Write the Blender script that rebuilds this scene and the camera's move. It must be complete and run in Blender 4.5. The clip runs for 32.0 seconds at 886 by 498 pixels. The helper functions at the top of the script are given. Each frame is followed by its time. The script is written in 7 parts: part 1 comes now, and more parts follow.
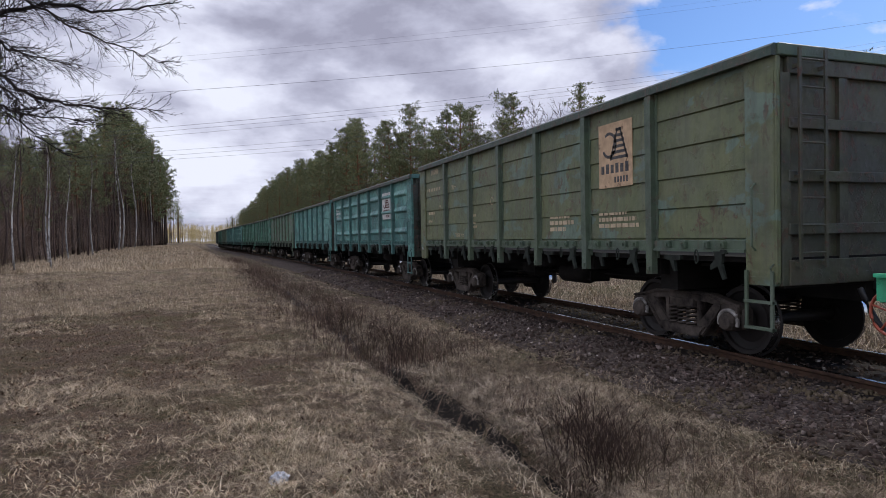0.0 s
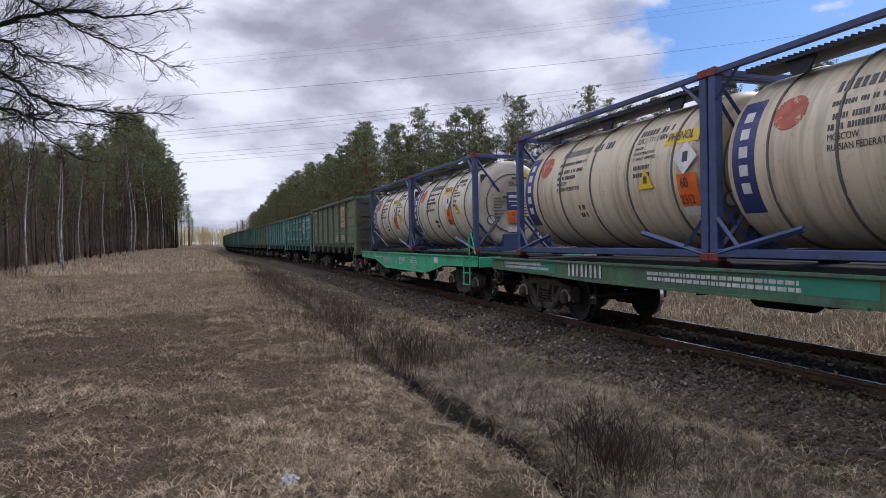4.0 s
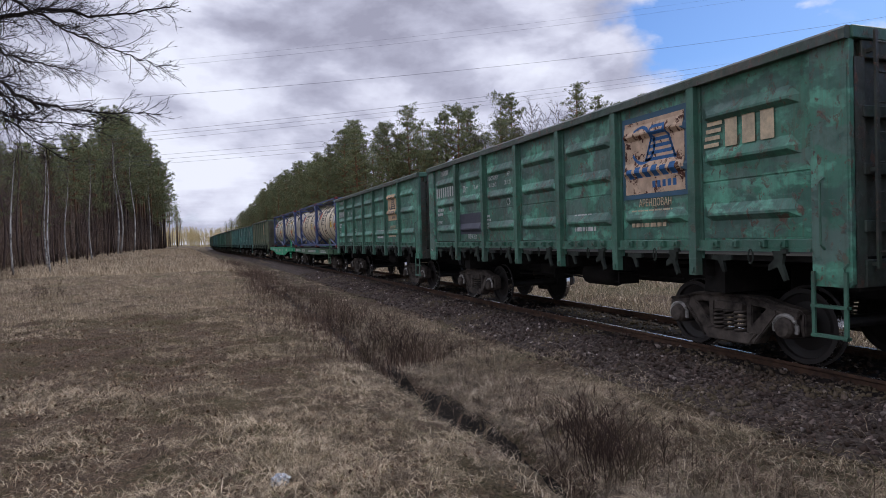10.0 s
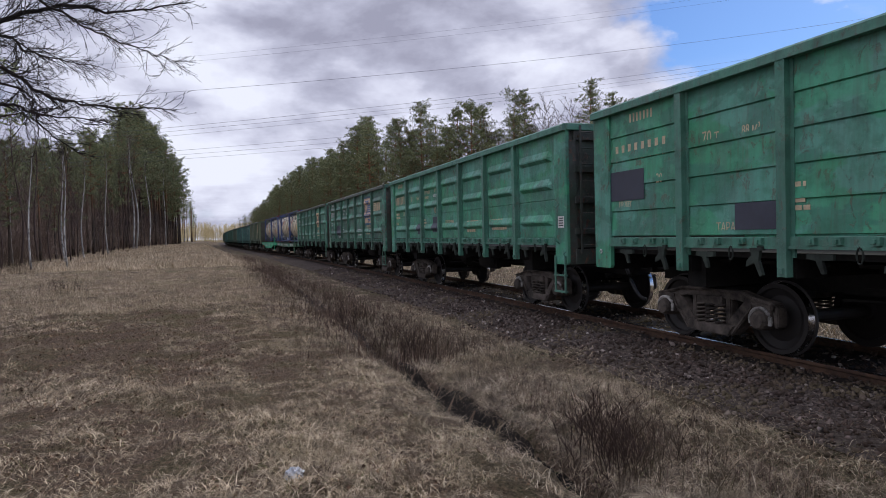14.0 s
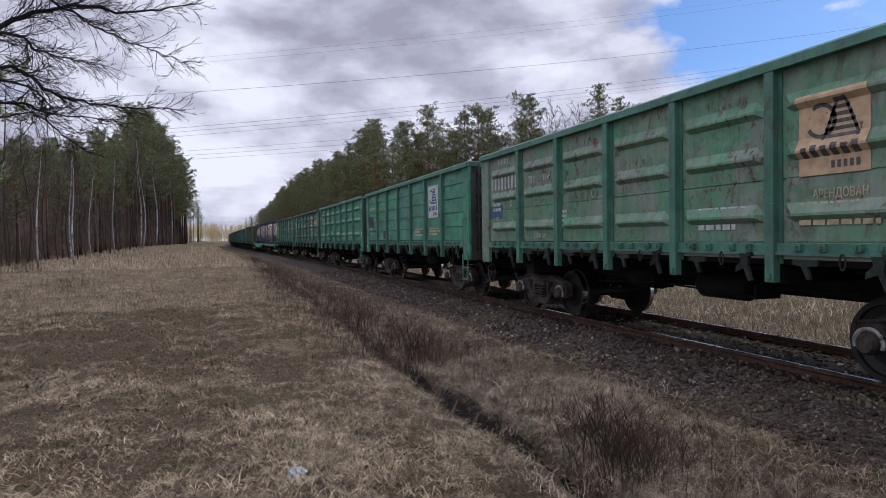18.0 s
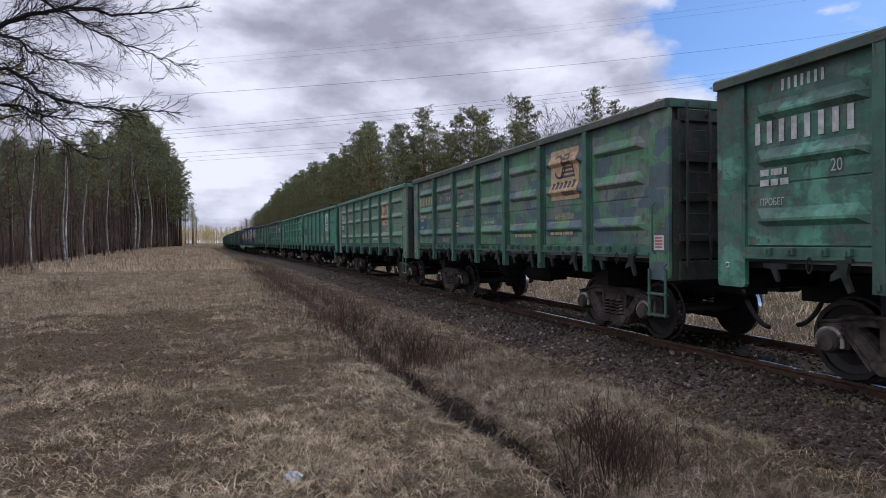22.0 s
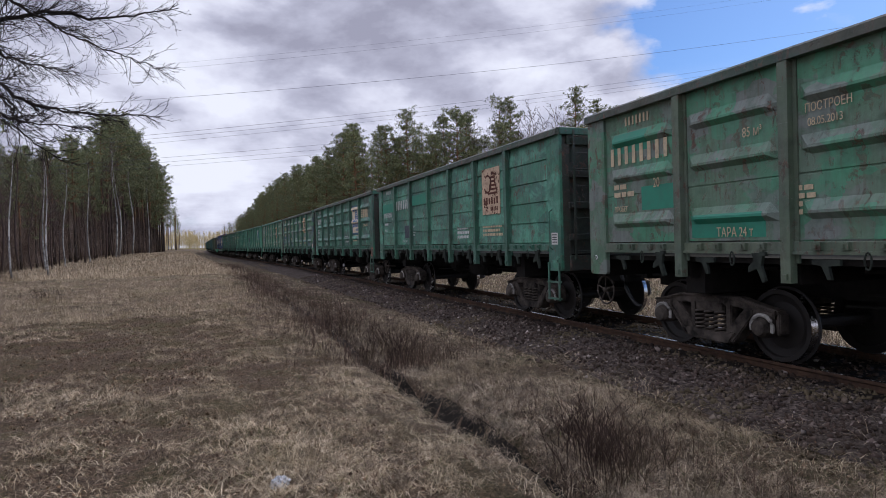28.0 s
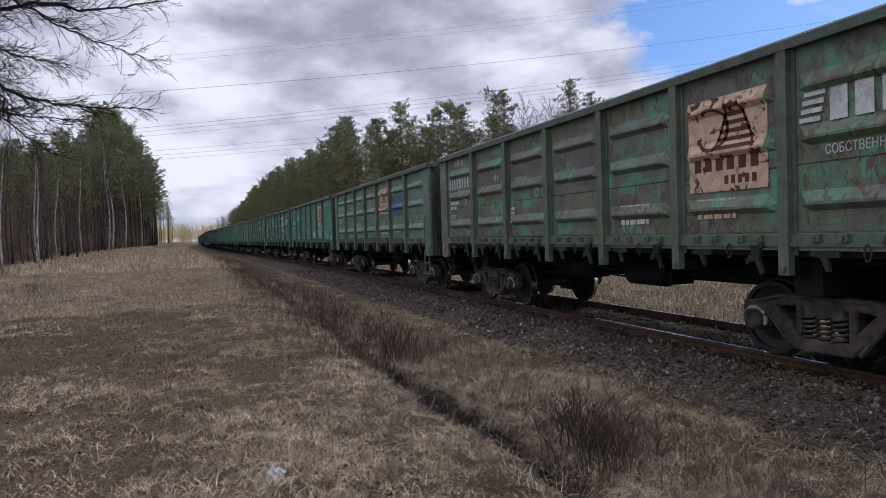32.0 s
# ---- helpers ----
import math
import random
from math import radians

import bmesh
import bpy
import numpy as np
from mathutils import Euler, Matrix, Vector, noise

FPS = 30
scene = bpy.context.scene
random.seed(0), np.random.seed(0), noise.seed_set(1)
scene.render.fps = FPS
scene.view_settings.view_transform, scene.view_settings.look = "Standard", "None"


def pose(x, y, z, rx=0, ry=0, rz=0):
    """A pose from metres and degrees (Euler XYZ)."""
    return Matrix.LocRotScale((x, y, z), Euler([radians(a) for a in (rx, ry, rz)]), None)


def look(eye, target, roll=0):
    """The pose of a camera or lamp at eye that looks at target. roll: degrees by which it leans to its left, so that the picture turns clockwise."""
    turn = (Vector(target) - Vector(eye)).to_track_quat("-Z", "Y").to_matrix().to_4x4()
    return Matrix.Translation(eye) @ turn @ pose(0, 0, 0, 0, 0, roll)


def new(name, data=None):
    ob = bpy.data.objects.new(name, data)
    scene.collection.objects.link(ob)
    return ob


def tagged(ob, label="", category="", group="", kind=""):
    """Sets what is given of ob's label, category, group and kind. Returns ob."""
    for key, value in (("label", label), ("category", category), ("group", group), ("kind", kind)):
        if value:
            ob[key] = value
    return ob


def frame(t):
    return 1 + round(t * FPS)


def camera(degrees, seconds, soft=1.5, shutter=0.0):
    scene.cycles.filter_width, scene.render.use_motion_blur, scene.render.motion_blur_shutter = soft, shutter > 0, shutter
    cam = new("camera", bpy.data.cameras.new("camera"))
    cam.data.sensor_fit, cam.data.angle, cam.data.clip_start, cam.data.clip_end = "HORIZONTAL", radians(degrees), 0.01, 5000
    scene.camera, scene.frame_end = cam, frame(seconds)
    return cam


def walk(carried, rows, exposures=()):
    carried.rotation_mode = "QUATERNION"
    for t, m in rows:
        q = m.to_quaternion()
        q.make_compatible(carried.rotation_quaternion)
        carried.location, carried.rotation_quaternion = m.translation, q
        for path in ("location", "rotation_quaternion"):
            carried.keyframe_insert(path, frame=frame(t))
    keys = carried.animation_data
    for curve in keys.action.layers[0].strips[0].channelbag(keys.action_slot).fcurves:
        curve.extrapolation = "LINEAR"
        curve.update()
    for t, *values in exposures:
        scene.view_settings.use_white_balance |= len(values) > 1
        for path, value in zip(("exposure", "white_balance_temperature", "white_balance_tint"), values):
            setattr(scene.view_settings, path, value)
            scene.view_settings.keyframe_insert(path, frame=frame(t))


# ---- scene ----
# ---- camera: a phone held by a standing watcher, eye height about 1.7 m ----
SECONDS = 32.0
cam = camera(69.66, SECONDS, soft=0.9)


def eye_pose(x, y, z, yaw, pitch, roll):
    """yaw to the right of the track's direction, pitch up, roll anticlockwise about the view."""
    return pose(x, y, z, 90 + pitch, 0, -yaw) @ pose(0, 0, 0, 0, 0, roll)


walk(cam, [(t, eye_pose(*r)) for t, *r in (
    (0, 0.007, 0.012, 1.693, 20.10, -1.14, -1.11),    (0.5, 0.003, 0.003, 1.697, 19.14, -1.31, -1.68),    (1, 0.003, -0.003, 1.692, 19.08, -1.62, -1.19),
    (1.5, 0.006, 0.005, 1.693, 19.15, -1.43, -1.23),    (2, 0.009, 0.004, 1.697, 19.09, -0.91, -1.22),    (2.5, 0.009, -0.008, 1.698, 18.95, -0.87, -1.19),
    (3, 0.004, 0.000, 1.696, 19.09, -0.99, -1.49),    (3.5, 0.004, 0.005, 1.696, 19.20, -0.92, -1.18),    (5.5, 0.008, -0.005, 1.697, 19.52, -0.73, -1.26),
    (6, 0.009, -0.009, 1.692, 19.67, -0.70, -1.16),    (6.5, -0.001, -0.000, 1.696, 19.59, -0.62, -0.87),    (7, -0.004, 0.003, 1.693, 19.62, -0.94, -1.88),
    (7.5, -0.005, -0.002, 1.691, 19.31, -1.48, -2.09),    (8, 0.004, 0.002, 1.692, 19.69, -1.51, -2.48),    (8.5, 0.008, -0.010, 1.690, 19.87, -1.01, -2.02),
    (9, -0.014, -0.025, 1.703, 20.02, -1.00, -1.31),    (9.5, 0.008, -0.004, 1.686, 20.05, -0.88, -1.60),    (10, 0.006, -0.009, 1.693, 20.18, -1.06, -1.66),
    (10.5, 0.010, -0.007, 1.687, 20.38, -0.96, -1.46),    (11, 0.003, -0.004, 1.685, 20.55, -1.00, -0.83),    (11.5, 0.000, 0.002, 1.687, 19.74, -1.11, -1.61),
    (12, 0.000, 0.007, 1.681, 20.03, -1.13, -1.39),    (12.5, 0.001, 0.008, 1.683, 19.80, -1.18, -1.51),    (13, 0.004, 0.016, 1.676, 19.47, -1.36, -1.94),
    (13.5, -0.010, 0.001, 1.687, 19.40, -1.44, -1.05),    (14, -0.004, 0.006, 1.684, 19.06, -1.33, -1.40),    (14.5, 0.005, 0.007, 1.686, 19.79, -0.92, -1.25),
    (16.5, -0.006, -0.001, 1.681, 18.87, -0.46, -0.06),    (17, -0.007, 0.003, 1.671, 18.70, -1.28, -0.67),    (17.5, -0.008, 0.002, 1.677, 18.65, -1.78, -0.79),
    (18, -0.005, 0.001, 1.674, 18.58, -1.03, -0.74),    (18.5, 0.003, 0.007, 1.677, 18.96, -1.35, -0.42),    (19, 0.002, 0.012, 1.675, 19.11, -1.36, -0.90),
    (19.5, -0.000, 0.001, 1.685, 18.88, -0.55, -1.25),    (20, 0.002, 0.001, 1.682, 18.88, -1.04, -1.44),    (20.5, 0.002, 0.001, 1.683, 19.08, -1.16, -1.36),
    (21, -0.005, -0.006, 1.683, 19.24, -0.86, -0.62),    (21.5, -0.012, -0.001, 1.683, 19.07, -0.87, -0.34),    (22, -0.012, 0.001, 1.685, 19.00, -0.81, -0.65),
    (22.5, -0.010, -0.002, 1.685, 19.29, -0.94, -0.84),    (23, -0.005, -0.003, 1.684, 19.12, -1.06, -0.94),    (23.5, -0.005, -0.003, 1.680, 19.49, -0.54, -0.78),
    (24, -0.008, -0.001, 1.678, 19.84, -1.07, -0.96),    (24.5, 0.004, 0.025, 1.677, 19.70, -1.43, -1.18),    (25, -0.004, -0.001, 1.681, 19.66, -1.44, -1.37),
    (25.5, 0.003, -0.001, 1.685, 19.76, -0.92, -1.19),    (27.5, -0.006, 0.000, 1.691, 20.09, -1.07, -2.03),    (28, -0.007, -0.000, 1.681, 20.31, -0.75, -1.63),
    (28.5, 0.004, -0.000, 1.681, 20.42, -0.59, -1.85),    (29, 0.005, 0.001, 1.682, 20.64, -0.38, -2.02),    (29.5, 0.004, -0.007, 1.673, 20.73, -0.37, -1.68),
    (30, 0.008, -0.005, 1.685, 20.48, -0.30, -1.25),    (30.5, -0.003, -0.002, 1.682, 20.51, -0.32, -0.93),    (31, 0.004, -0.005, 1.675, 20.79, -0.94, -1.54),
    (31.5, -0.001, -0.006, 1.674, 20.88, -1.29, -1.88),    (32, -0.009, -0.005, 1.675, 20.83, -1.38, -1.74),
)], exposures=((0.0, 0.42), (32.0, 0.42)))

# ---- world, sun ----
SUN_AZ, SUN_EL = radians(68.0), radians(40.0)     # azimuth from the track's direction towards its far side
world = bpy.data.worlds.new("sky")
scene.world = world
world.use_nodes = True
wn, wl = world.node_tree.nodes, world.node_tree.links
wn.clear()


def wnode(kind, **values):
    n = wn.new(kind)
    for key, value in values.items():
        n.inputs[key].default_value = value
    return n


def wmath(op, a, b=None, clamp=False):
    n = wn.new("ShaderNodeMath")
    n.operation, n.use_clamp = op, clamp
    for i, v in enumerate((a, b)):
        if v is None:
            continue
        if isinstance(v, (int, float)):
            n.inputs[i].default_value = v
        else:
            wl.new(v, n.inputs[i])
    return n.outputs[0]


sky = wn.new("ShaderNodeTexSky")
sky.sky_type, sky.sun_disc = "NISHITA", False
sky.sun_elevation, sky.sun_rotation = SUN_EL, SUN_AZ
sky.air_density, sky.dust_density, sky.ozone_density = 1.0, 0.6, 1.5
coord = wn.new("ShaderNodeTexCoord")
split = wn.new("ShaderNodeSeparateXYZ")
wl.new(coord.outputs["Generated"], split.inputs[0])


def heading(az, el):
    """A direction: degrees to the right of the track, degrees up."""
    a, e = radians(az), radians(el)
    return Vector((math.sin(a) * math.cos(e), math.cos(a) * math.cos(e), math.sin(e)))


def cloud_noise(scale, detail, offset, rough=0.55, stretch=(1, 1, 2.0), distort=0.0):
    m = wn.new("ShaderNodeMapping")
    m.inputs["Location"].default_value = offset
    m.inputs["Scale"].default_value = stretch
    wl.new(coord.outputs["Generated"], m.inputs[0])
    n = wnode("ShaderNodeTexNoise", Scale=scale, Detail=detail, Roughness=rough, Distortion=distort)
    wl.new(m.outputs[0], n.inputs["Vector"])
    return n.outputs[0]


def wramp(fac, *stops):
    r = wn.new("ShaderNodeValToRGB")
    while len(r.color_ramp.elements) < len(stops):
        r.color_ramp.elements.new(0.5)
    for e, (p, c) in zip(r.color_ramp.elements, stops):
        e.position, e.color = p, ((c, c, c, 1) if isinstance(c, (int, float)) else (*c, 1))
    wl.new(fac, r.inputs[0])
    return r.outputs[0]


def spot(az, el, width, weight):
    """Its weight in a direction, falling to 0 at the width."""
    d = wn.new("ShaderNodeVectorMath")
    d.operation = "DISTANCE"
    wl.new(coord.outputs["Generated"], d.inputs[0])
    d.inputs[1].default_value = heading(az, el)
    return wmath("MULTIPLY", wmath("MAXIMUM", wmath("SUBTRACT", 1.0, wmath("DIVIDE", d.outputs["Value"], width)), 0.0), weight)


def total(*terms):
    out = terms[0]
    for t in terms[1:]:
        out = wmath("ADD", out, t)
    return out


# heaped cloud: a billowing field, and the same field moved towards the sun to light its flanks
PUFF = dict(scale=4.2, detail=11, rough=0.53, distort=0.15)
lit_from = 0.040 * heading(62, 55)
heap = cloud_noise(offset=(1.3, 0.4, 0.7), **PUFF)
heap_sun = cloud_noise(offset=(1.3 + lit_from.x, 0.4 + lit_from.y, 0.7 + 2.0 * lit_from.z), **PUFF)
fine_heap = cloud_noise(11.0, 8, (3.1, 5.2, 0.3), 0.6)
bands = cloud_noise(3.0, 8, (6.3, 2.2, 0.9), 0.55, (1, 1, 9.0))
low = wramp(split.outputs[2], (0.06, 1.0), (0.24, 0.0))
# the sky opens on the far side of the track
border = wmath("SUBTRACT", 0.548, wmath("MULTIPLY", wmath("SUBTRACT", split.outputs[2], 0.225), 0.55))
clear = wmath("MINIMUM", wmath("MAXIMUM", wmath("MULTIPLY", wmath("SUBTRACT", split.outputs[0], border), 8.0), -0.6), 1.0)
gaps = total(spot(-15.5, 11.0, 0.13, 0.50), spot(-13.0, 17.0, 0.06, 0.28), spot(-1.0, 3.0, 0.17, 0.46), spot(4.0, 5.0, 0.06, 0.16))
open_sky = wmath("SUBTRACT", total(heap, wmath("MULTIPLY", wmath("SUBTRACT", fine_heap, 0.5), 0.10)), total(wmath("MULTIPLY", clear, 0.44), gaps))
mask = wramp(open_sky, (0.18, 0.0), (0.24, 0.70), (0.32, 1.0))
wisp = wramp(cloud_noise(2.2, 9, (8.2, 1.1, 4.0), 0.62, (1, 1, 3.0), 0.8), (0.56, 0.0), (0.76, 0.40))
mask = wmath("MAXIMUM", wmath("MAXIMUM", mask, wisp), wmath("MULTIPLY", low, 0.62))
flank = wmath("MULTIPLY", wmath("SUBTRACT", heap, heap_sun), 2.6)
shade = total(0.50, flank, wmath("MULTIPLY", wmath("SUBTRACT", fine_heap, 0.5), 0.60),
              wmath("MULTIPLY", wmath("MULTIPLY", wmath("SUBTRACT", bands, 0.5), low), 1.6),
              wmath("MULTIPLY", wmath("SUBTRACT", heap, 0.5), -0.7),
              wmath("MULTIPLY", wmath("MAXIMUM", clear, 0.0), 0.35),
              spot(16.0, 19.5, 0.26, -0.34), spot(23.0, 13.0, 0.10, -0.06), spot(-3.0, 14.5, 0.21, 0.36), spot(27.0, 15.0, 0.12, 0.20), spot(-1.0, 4.0, 0.14, 0.38))
tone = wramp(shade, (0.05, (2.30, 2.34, 3.10)), (0.40, (3.35, 3.44, 4.40)), (0.62, (4.5, 4.62, 5.65)), (0.92, (5.6, 5.8, 6.8)))
thin = wramp(split.outputs[2], (0.36, 1.0), (0.72, 2.0))      # thinner, brighter cloud overhead
bright = wn.new("ShaderNodeMix")
bright.data_type, bright.blend_type = "RGBA", "MULTIPLY"
bright.inputs["Factor"].default_value = 1.0
wl.new(tone, bright.inputs["A"])
wl.new(thin, bright.inputs["B"])
tone = bright.outputs["Result"]
mix = wn.new("ShaderNodeMix")
mix.data_type = "RGBA"
wl.new(mask, mix.inputs["Factor"])
deep = wn.new("ShaderNodeMix")
deep.data_type, deep.blend_type = "RGBA", "MULTIPLY"
deep.inputs["Factor"].default_value = 1.0
deep.inputs["B"].default_value = (0.35, 0.495, 0.745, 1)
wl.new(sky.outputs[0], deep.inputs["A"])
wl.new(deep.outputs["Result"], mix.inputs["A"])
wl.new(tone, mix.inputs["B"])
bg = wnode("ShaderNodeBackground", Strength=0.115)
wl.new(mix.outputs["Result"], bg.inputs[0])
wl.new(bg.outputs[0], wn.new("ShaderNodeOutputWorld").inputs[0])

sun = new("sun", bpy.data.lights.new("sun", "SUN"))
sun.data.energy, sun.data.angle, sun.data.color = 1.45, radians(16), (1.0, 0.93, 0.83)
sun.matrix_world = look((0, 0, 0), (-math.sin(SUN_AZ) * math.cos(SUN_EL), -math.cos(SUN_AZ) * math.cos(SUN_EL), -math.sin(SUN_EL)))

# ---- plan ----
XC = 7.67            # the track's centre line beside the camera
GAUGE = 0.795        # half the distance between the rails' centres
BODY, GAP = 12.94, 0.96
PITCH = BODY + GAP


def bend(y):
    """How far the track has swung to the left at y, and its slope there: a gentle S."""
    if y < 15:
        return 0.0, 0.0
    if y < 85:
        s = y - 15
        return 0.5 * 0.052 / 70 * s * s, 0.052 * s / 70
    if y < 200:
        s = y - 85
        return 1.82 + 0.052 * s - 0.5 * 0.040 / 115 * s * s, 0.052 - 0.040 * s / 115
    return 5.50 + 0.012 * (y - 200), 0.012


def smooth(a, b, v):
    v = min(max((v - a) / (b - a), 0.0), 1.0)
    return v * v * (3 - 2 * v)


PROFILE_U = np.array([-400, -60, -16, -4, -1, 0.8, 1.7, 2.18, 2.34, 2.52, 2.70, 4.2, 4.9, 5.4, 6.1, 6.5, 8.9, 9.4, 10.4, 12, 16, 60, 400])
PROFILE_Z = np.array([1.0, 0.4, 0.05, -0.03, 0.0, -0.04, -0.12, -0.24, -0.66, -0.66, -0.31, -0.24, -0.32, -0.27, -0.17, -0.145, -0.145, -0.22, -0.5, -0.38, -0.1, 0.3, 1.0])


def hump(x, y, scale):
    return noise.noise(Vector((x * scale, y * scale, scale * 3.1)))


def ground_z(x, y):
    u = x + bend(y)[0]
    if 1.9 < u < 3.1:
        u += 0.14 * hump(3.0, y, 0.55) + 0.07 * hump(x, y, 1.1) + 0.06 * hump(x, y, 2.7) - 0.17 * (1 - smooth(4.6, 10, y))
    z = float(np.interp(u, PROFILE_U, PROFILE_Z))
    if 1.7 < u < 3.6:
        z += (float(np.interp(u, (1.7, 3.6), (-0.12, -0.27))) - z) * 0.72 * smooth(9.5, 13.5, y)
    rough = 1.0 if u < 4.6 or u > 10 else 0.25
    near = 1.0 - smooth(60, 140, abs(y))
    z += rough * near * (0.05 * hump(x, y, 0.55) + 0.05 * hump(x, y, 1.6) + 0.05 * hump(x, y, 3.4) + 0.026 * hump(x, y, 7.0))
    if u < 2.4:
        z += 0.75 * smooth(32, 115, y) * (1 - smooth(0.5, 2.4, u))
        z -= 0.05 * math.exp(-((u + 0.6) / 0.35) ** 2) + 0.05 * math.exp(-((u + 2.4) / 0.35) ** 2)     # wheel ruts of the track
    return z


# ---- mesh helpers ----
def part(name, data, material, parent=None, label="", at=None):
    """Links a bmesh or a mesh as one object under a thing; the material sits on the object."""
    if isinstance(data, bmesh.types.BMesh):
        bm, data = data, bpy.data.meshes.new(name)
        bm.to_mesh(data)
        bm.free()
    if not data.materials:
        data.materials.append(None)
    ob = new(name, data)
    ob.material_slots[0].link = "OBJECT"
    ob.material_slots[0].material = material
    if parent:
        ob.parent = parent
    if at is not None:
        ob.matrix_basis = at
    if label:
        ob["label"] = label
    return ob


def mesh_of(name, bm, smooth_shade=False):
    me = bpy.data.meshes.new(name)
    if smooth_shade:
        for f in bm.faces:
            f.smooth = True
    bm.to_mesh(me)
    bm.free()
    me.materials.append(None)
    return me


def soup(name, verts, faces, smooth_shade=False):
    """A mesh from numpy arrays; all faces have the same number of corners."""
    verts, faces = np.asarray(verts, np.float32), np.asarray(faces, np.int32)
    me = bpy.data.meshes.new(name)
    k = faces.shape[1]
    me.vertices.add(len(verts))
    me.vertices.foreach_set("co", verts.ravel())
    me.loops.add(faces.size)
    me.loops.foreach_set("vertex_index", faces.ravel())
    me.polygons.add(len(faces))
    me.polygons.foreach_set("loop_start", np.arange(0, faces.size, k, dtype=np.int32))
    if smooth_shade:
        me.polygons.foreach_set("use_smooth", np.ones(len(faces), bool))
    me.update(calc_edges=True)
    me.materials.append(None)
    return me


def box(bm, x0, x1, y0, y1, z0, z1, bevel=0.0, m=None):
    vs = [bm.verts.new((x, y, z)) for x in (x0, x1) for y in (y0, y1) for z in (z0, z1)]
    if m is not None:
        for v in vs:
            v.co = m @ v.co
    fs = [bm.faces.new([vs[i] for i in q]) for q in ((0, 1, 3, 2), (4, 6, 7, 5), (0, 4, 5, 1), (2, 3, 7, 6), (0, 2, 6, 4), (1, 5, 7, 3))]
    if bevel:
        bmesh.ops.bevel(bm, geom=list({e for f in fs for e in f.edges}), offset=bevel, segments=1, affect="EDGES")
    return vs


def prism(bm, outline, x0, x1):
    """An outline in (y, z), drawn out from x0 to x1."""
    a = [bm.verts.new((x0, y, z)) for y, z in outline]
    b = [bm.verts.new((x1, y, z)) for y, z in outline]
    bm.faces.new(a)
    bm.faces.new(b[::-1])
    n = len(outline)
    for i in range(n):
        bm.faces.new((a[i], b[i], b[(i + 1) % n], a[(i + 1) % n]))


def tube(bm, points, radius, sides=8, closed=False, taper=None):
    """A round bar along points."""
    pts = [Vector(p) for p in points]
    rings = []
    n = len(pts)
    for i, p in enumerate(pts):
        a = pts[(i - 1) % n] if closed or i > 0 else p
        b = pts[(i + 1) % n] if closed or i < n - 1 else p
        d = (b - a).normalized()
        side = d.cross(Vector((0, 0, 1)) if abs(d.z) < 0.9 else Vector((0, 1, 0))).normalized()
        up = side.cross(d)
        r = radius if taper is None else radius + (taper - radius) * i / max(n - 1, 1)
        rings.append([bm.verts.new(p + r * (math.cos(2 * math.pi * k / sides) * side + math.sin(2 * math.pi * k / sides) * up)) for k in range(sides)])
    for i in range(n if closed else n - 1):
        r0, r1 = rings[i], rings[(i + 1) % n]
        for k in range(sides):
            bm.faces.new((r0[k], r0[(k + 1) % sides], r1[(k + 1) % sides], r1[k]))
    if not closed:
        bm.faces.new(rings[0][::-1])
        bm.faces.new(rings[-1])


def lathe(bm, profile, sides=28, axis="X"):
    """Turns a profile of (along, radius) about an axis."""
    rings = []
    for a, r in profile:
        ring = []
        for k in range(sides):
            c, s = math.cos(2 * math.pi * k / sides) * r, math.sin(2 * math.pi * k / sides) * r
            ring.append(bm.verts.new((a, c, s) if axis == "X" else (c, a, s) if axis == "Y" else (c, s, a)))
        rings.append(ring)
    for r0, r1 in zip(rings, rings[1:]):
        for k in range(sides):
            bm.faces.new((r0[k], r0[(k + 1) % sides], r1[(k + 1) % sides], r1[k]))
    bm.faces.new(rings[0][::-1])
    bm.faces.new(rings[-1])
    bmesh.ops.recalc_face_normals(bm, faces=bm.faces)


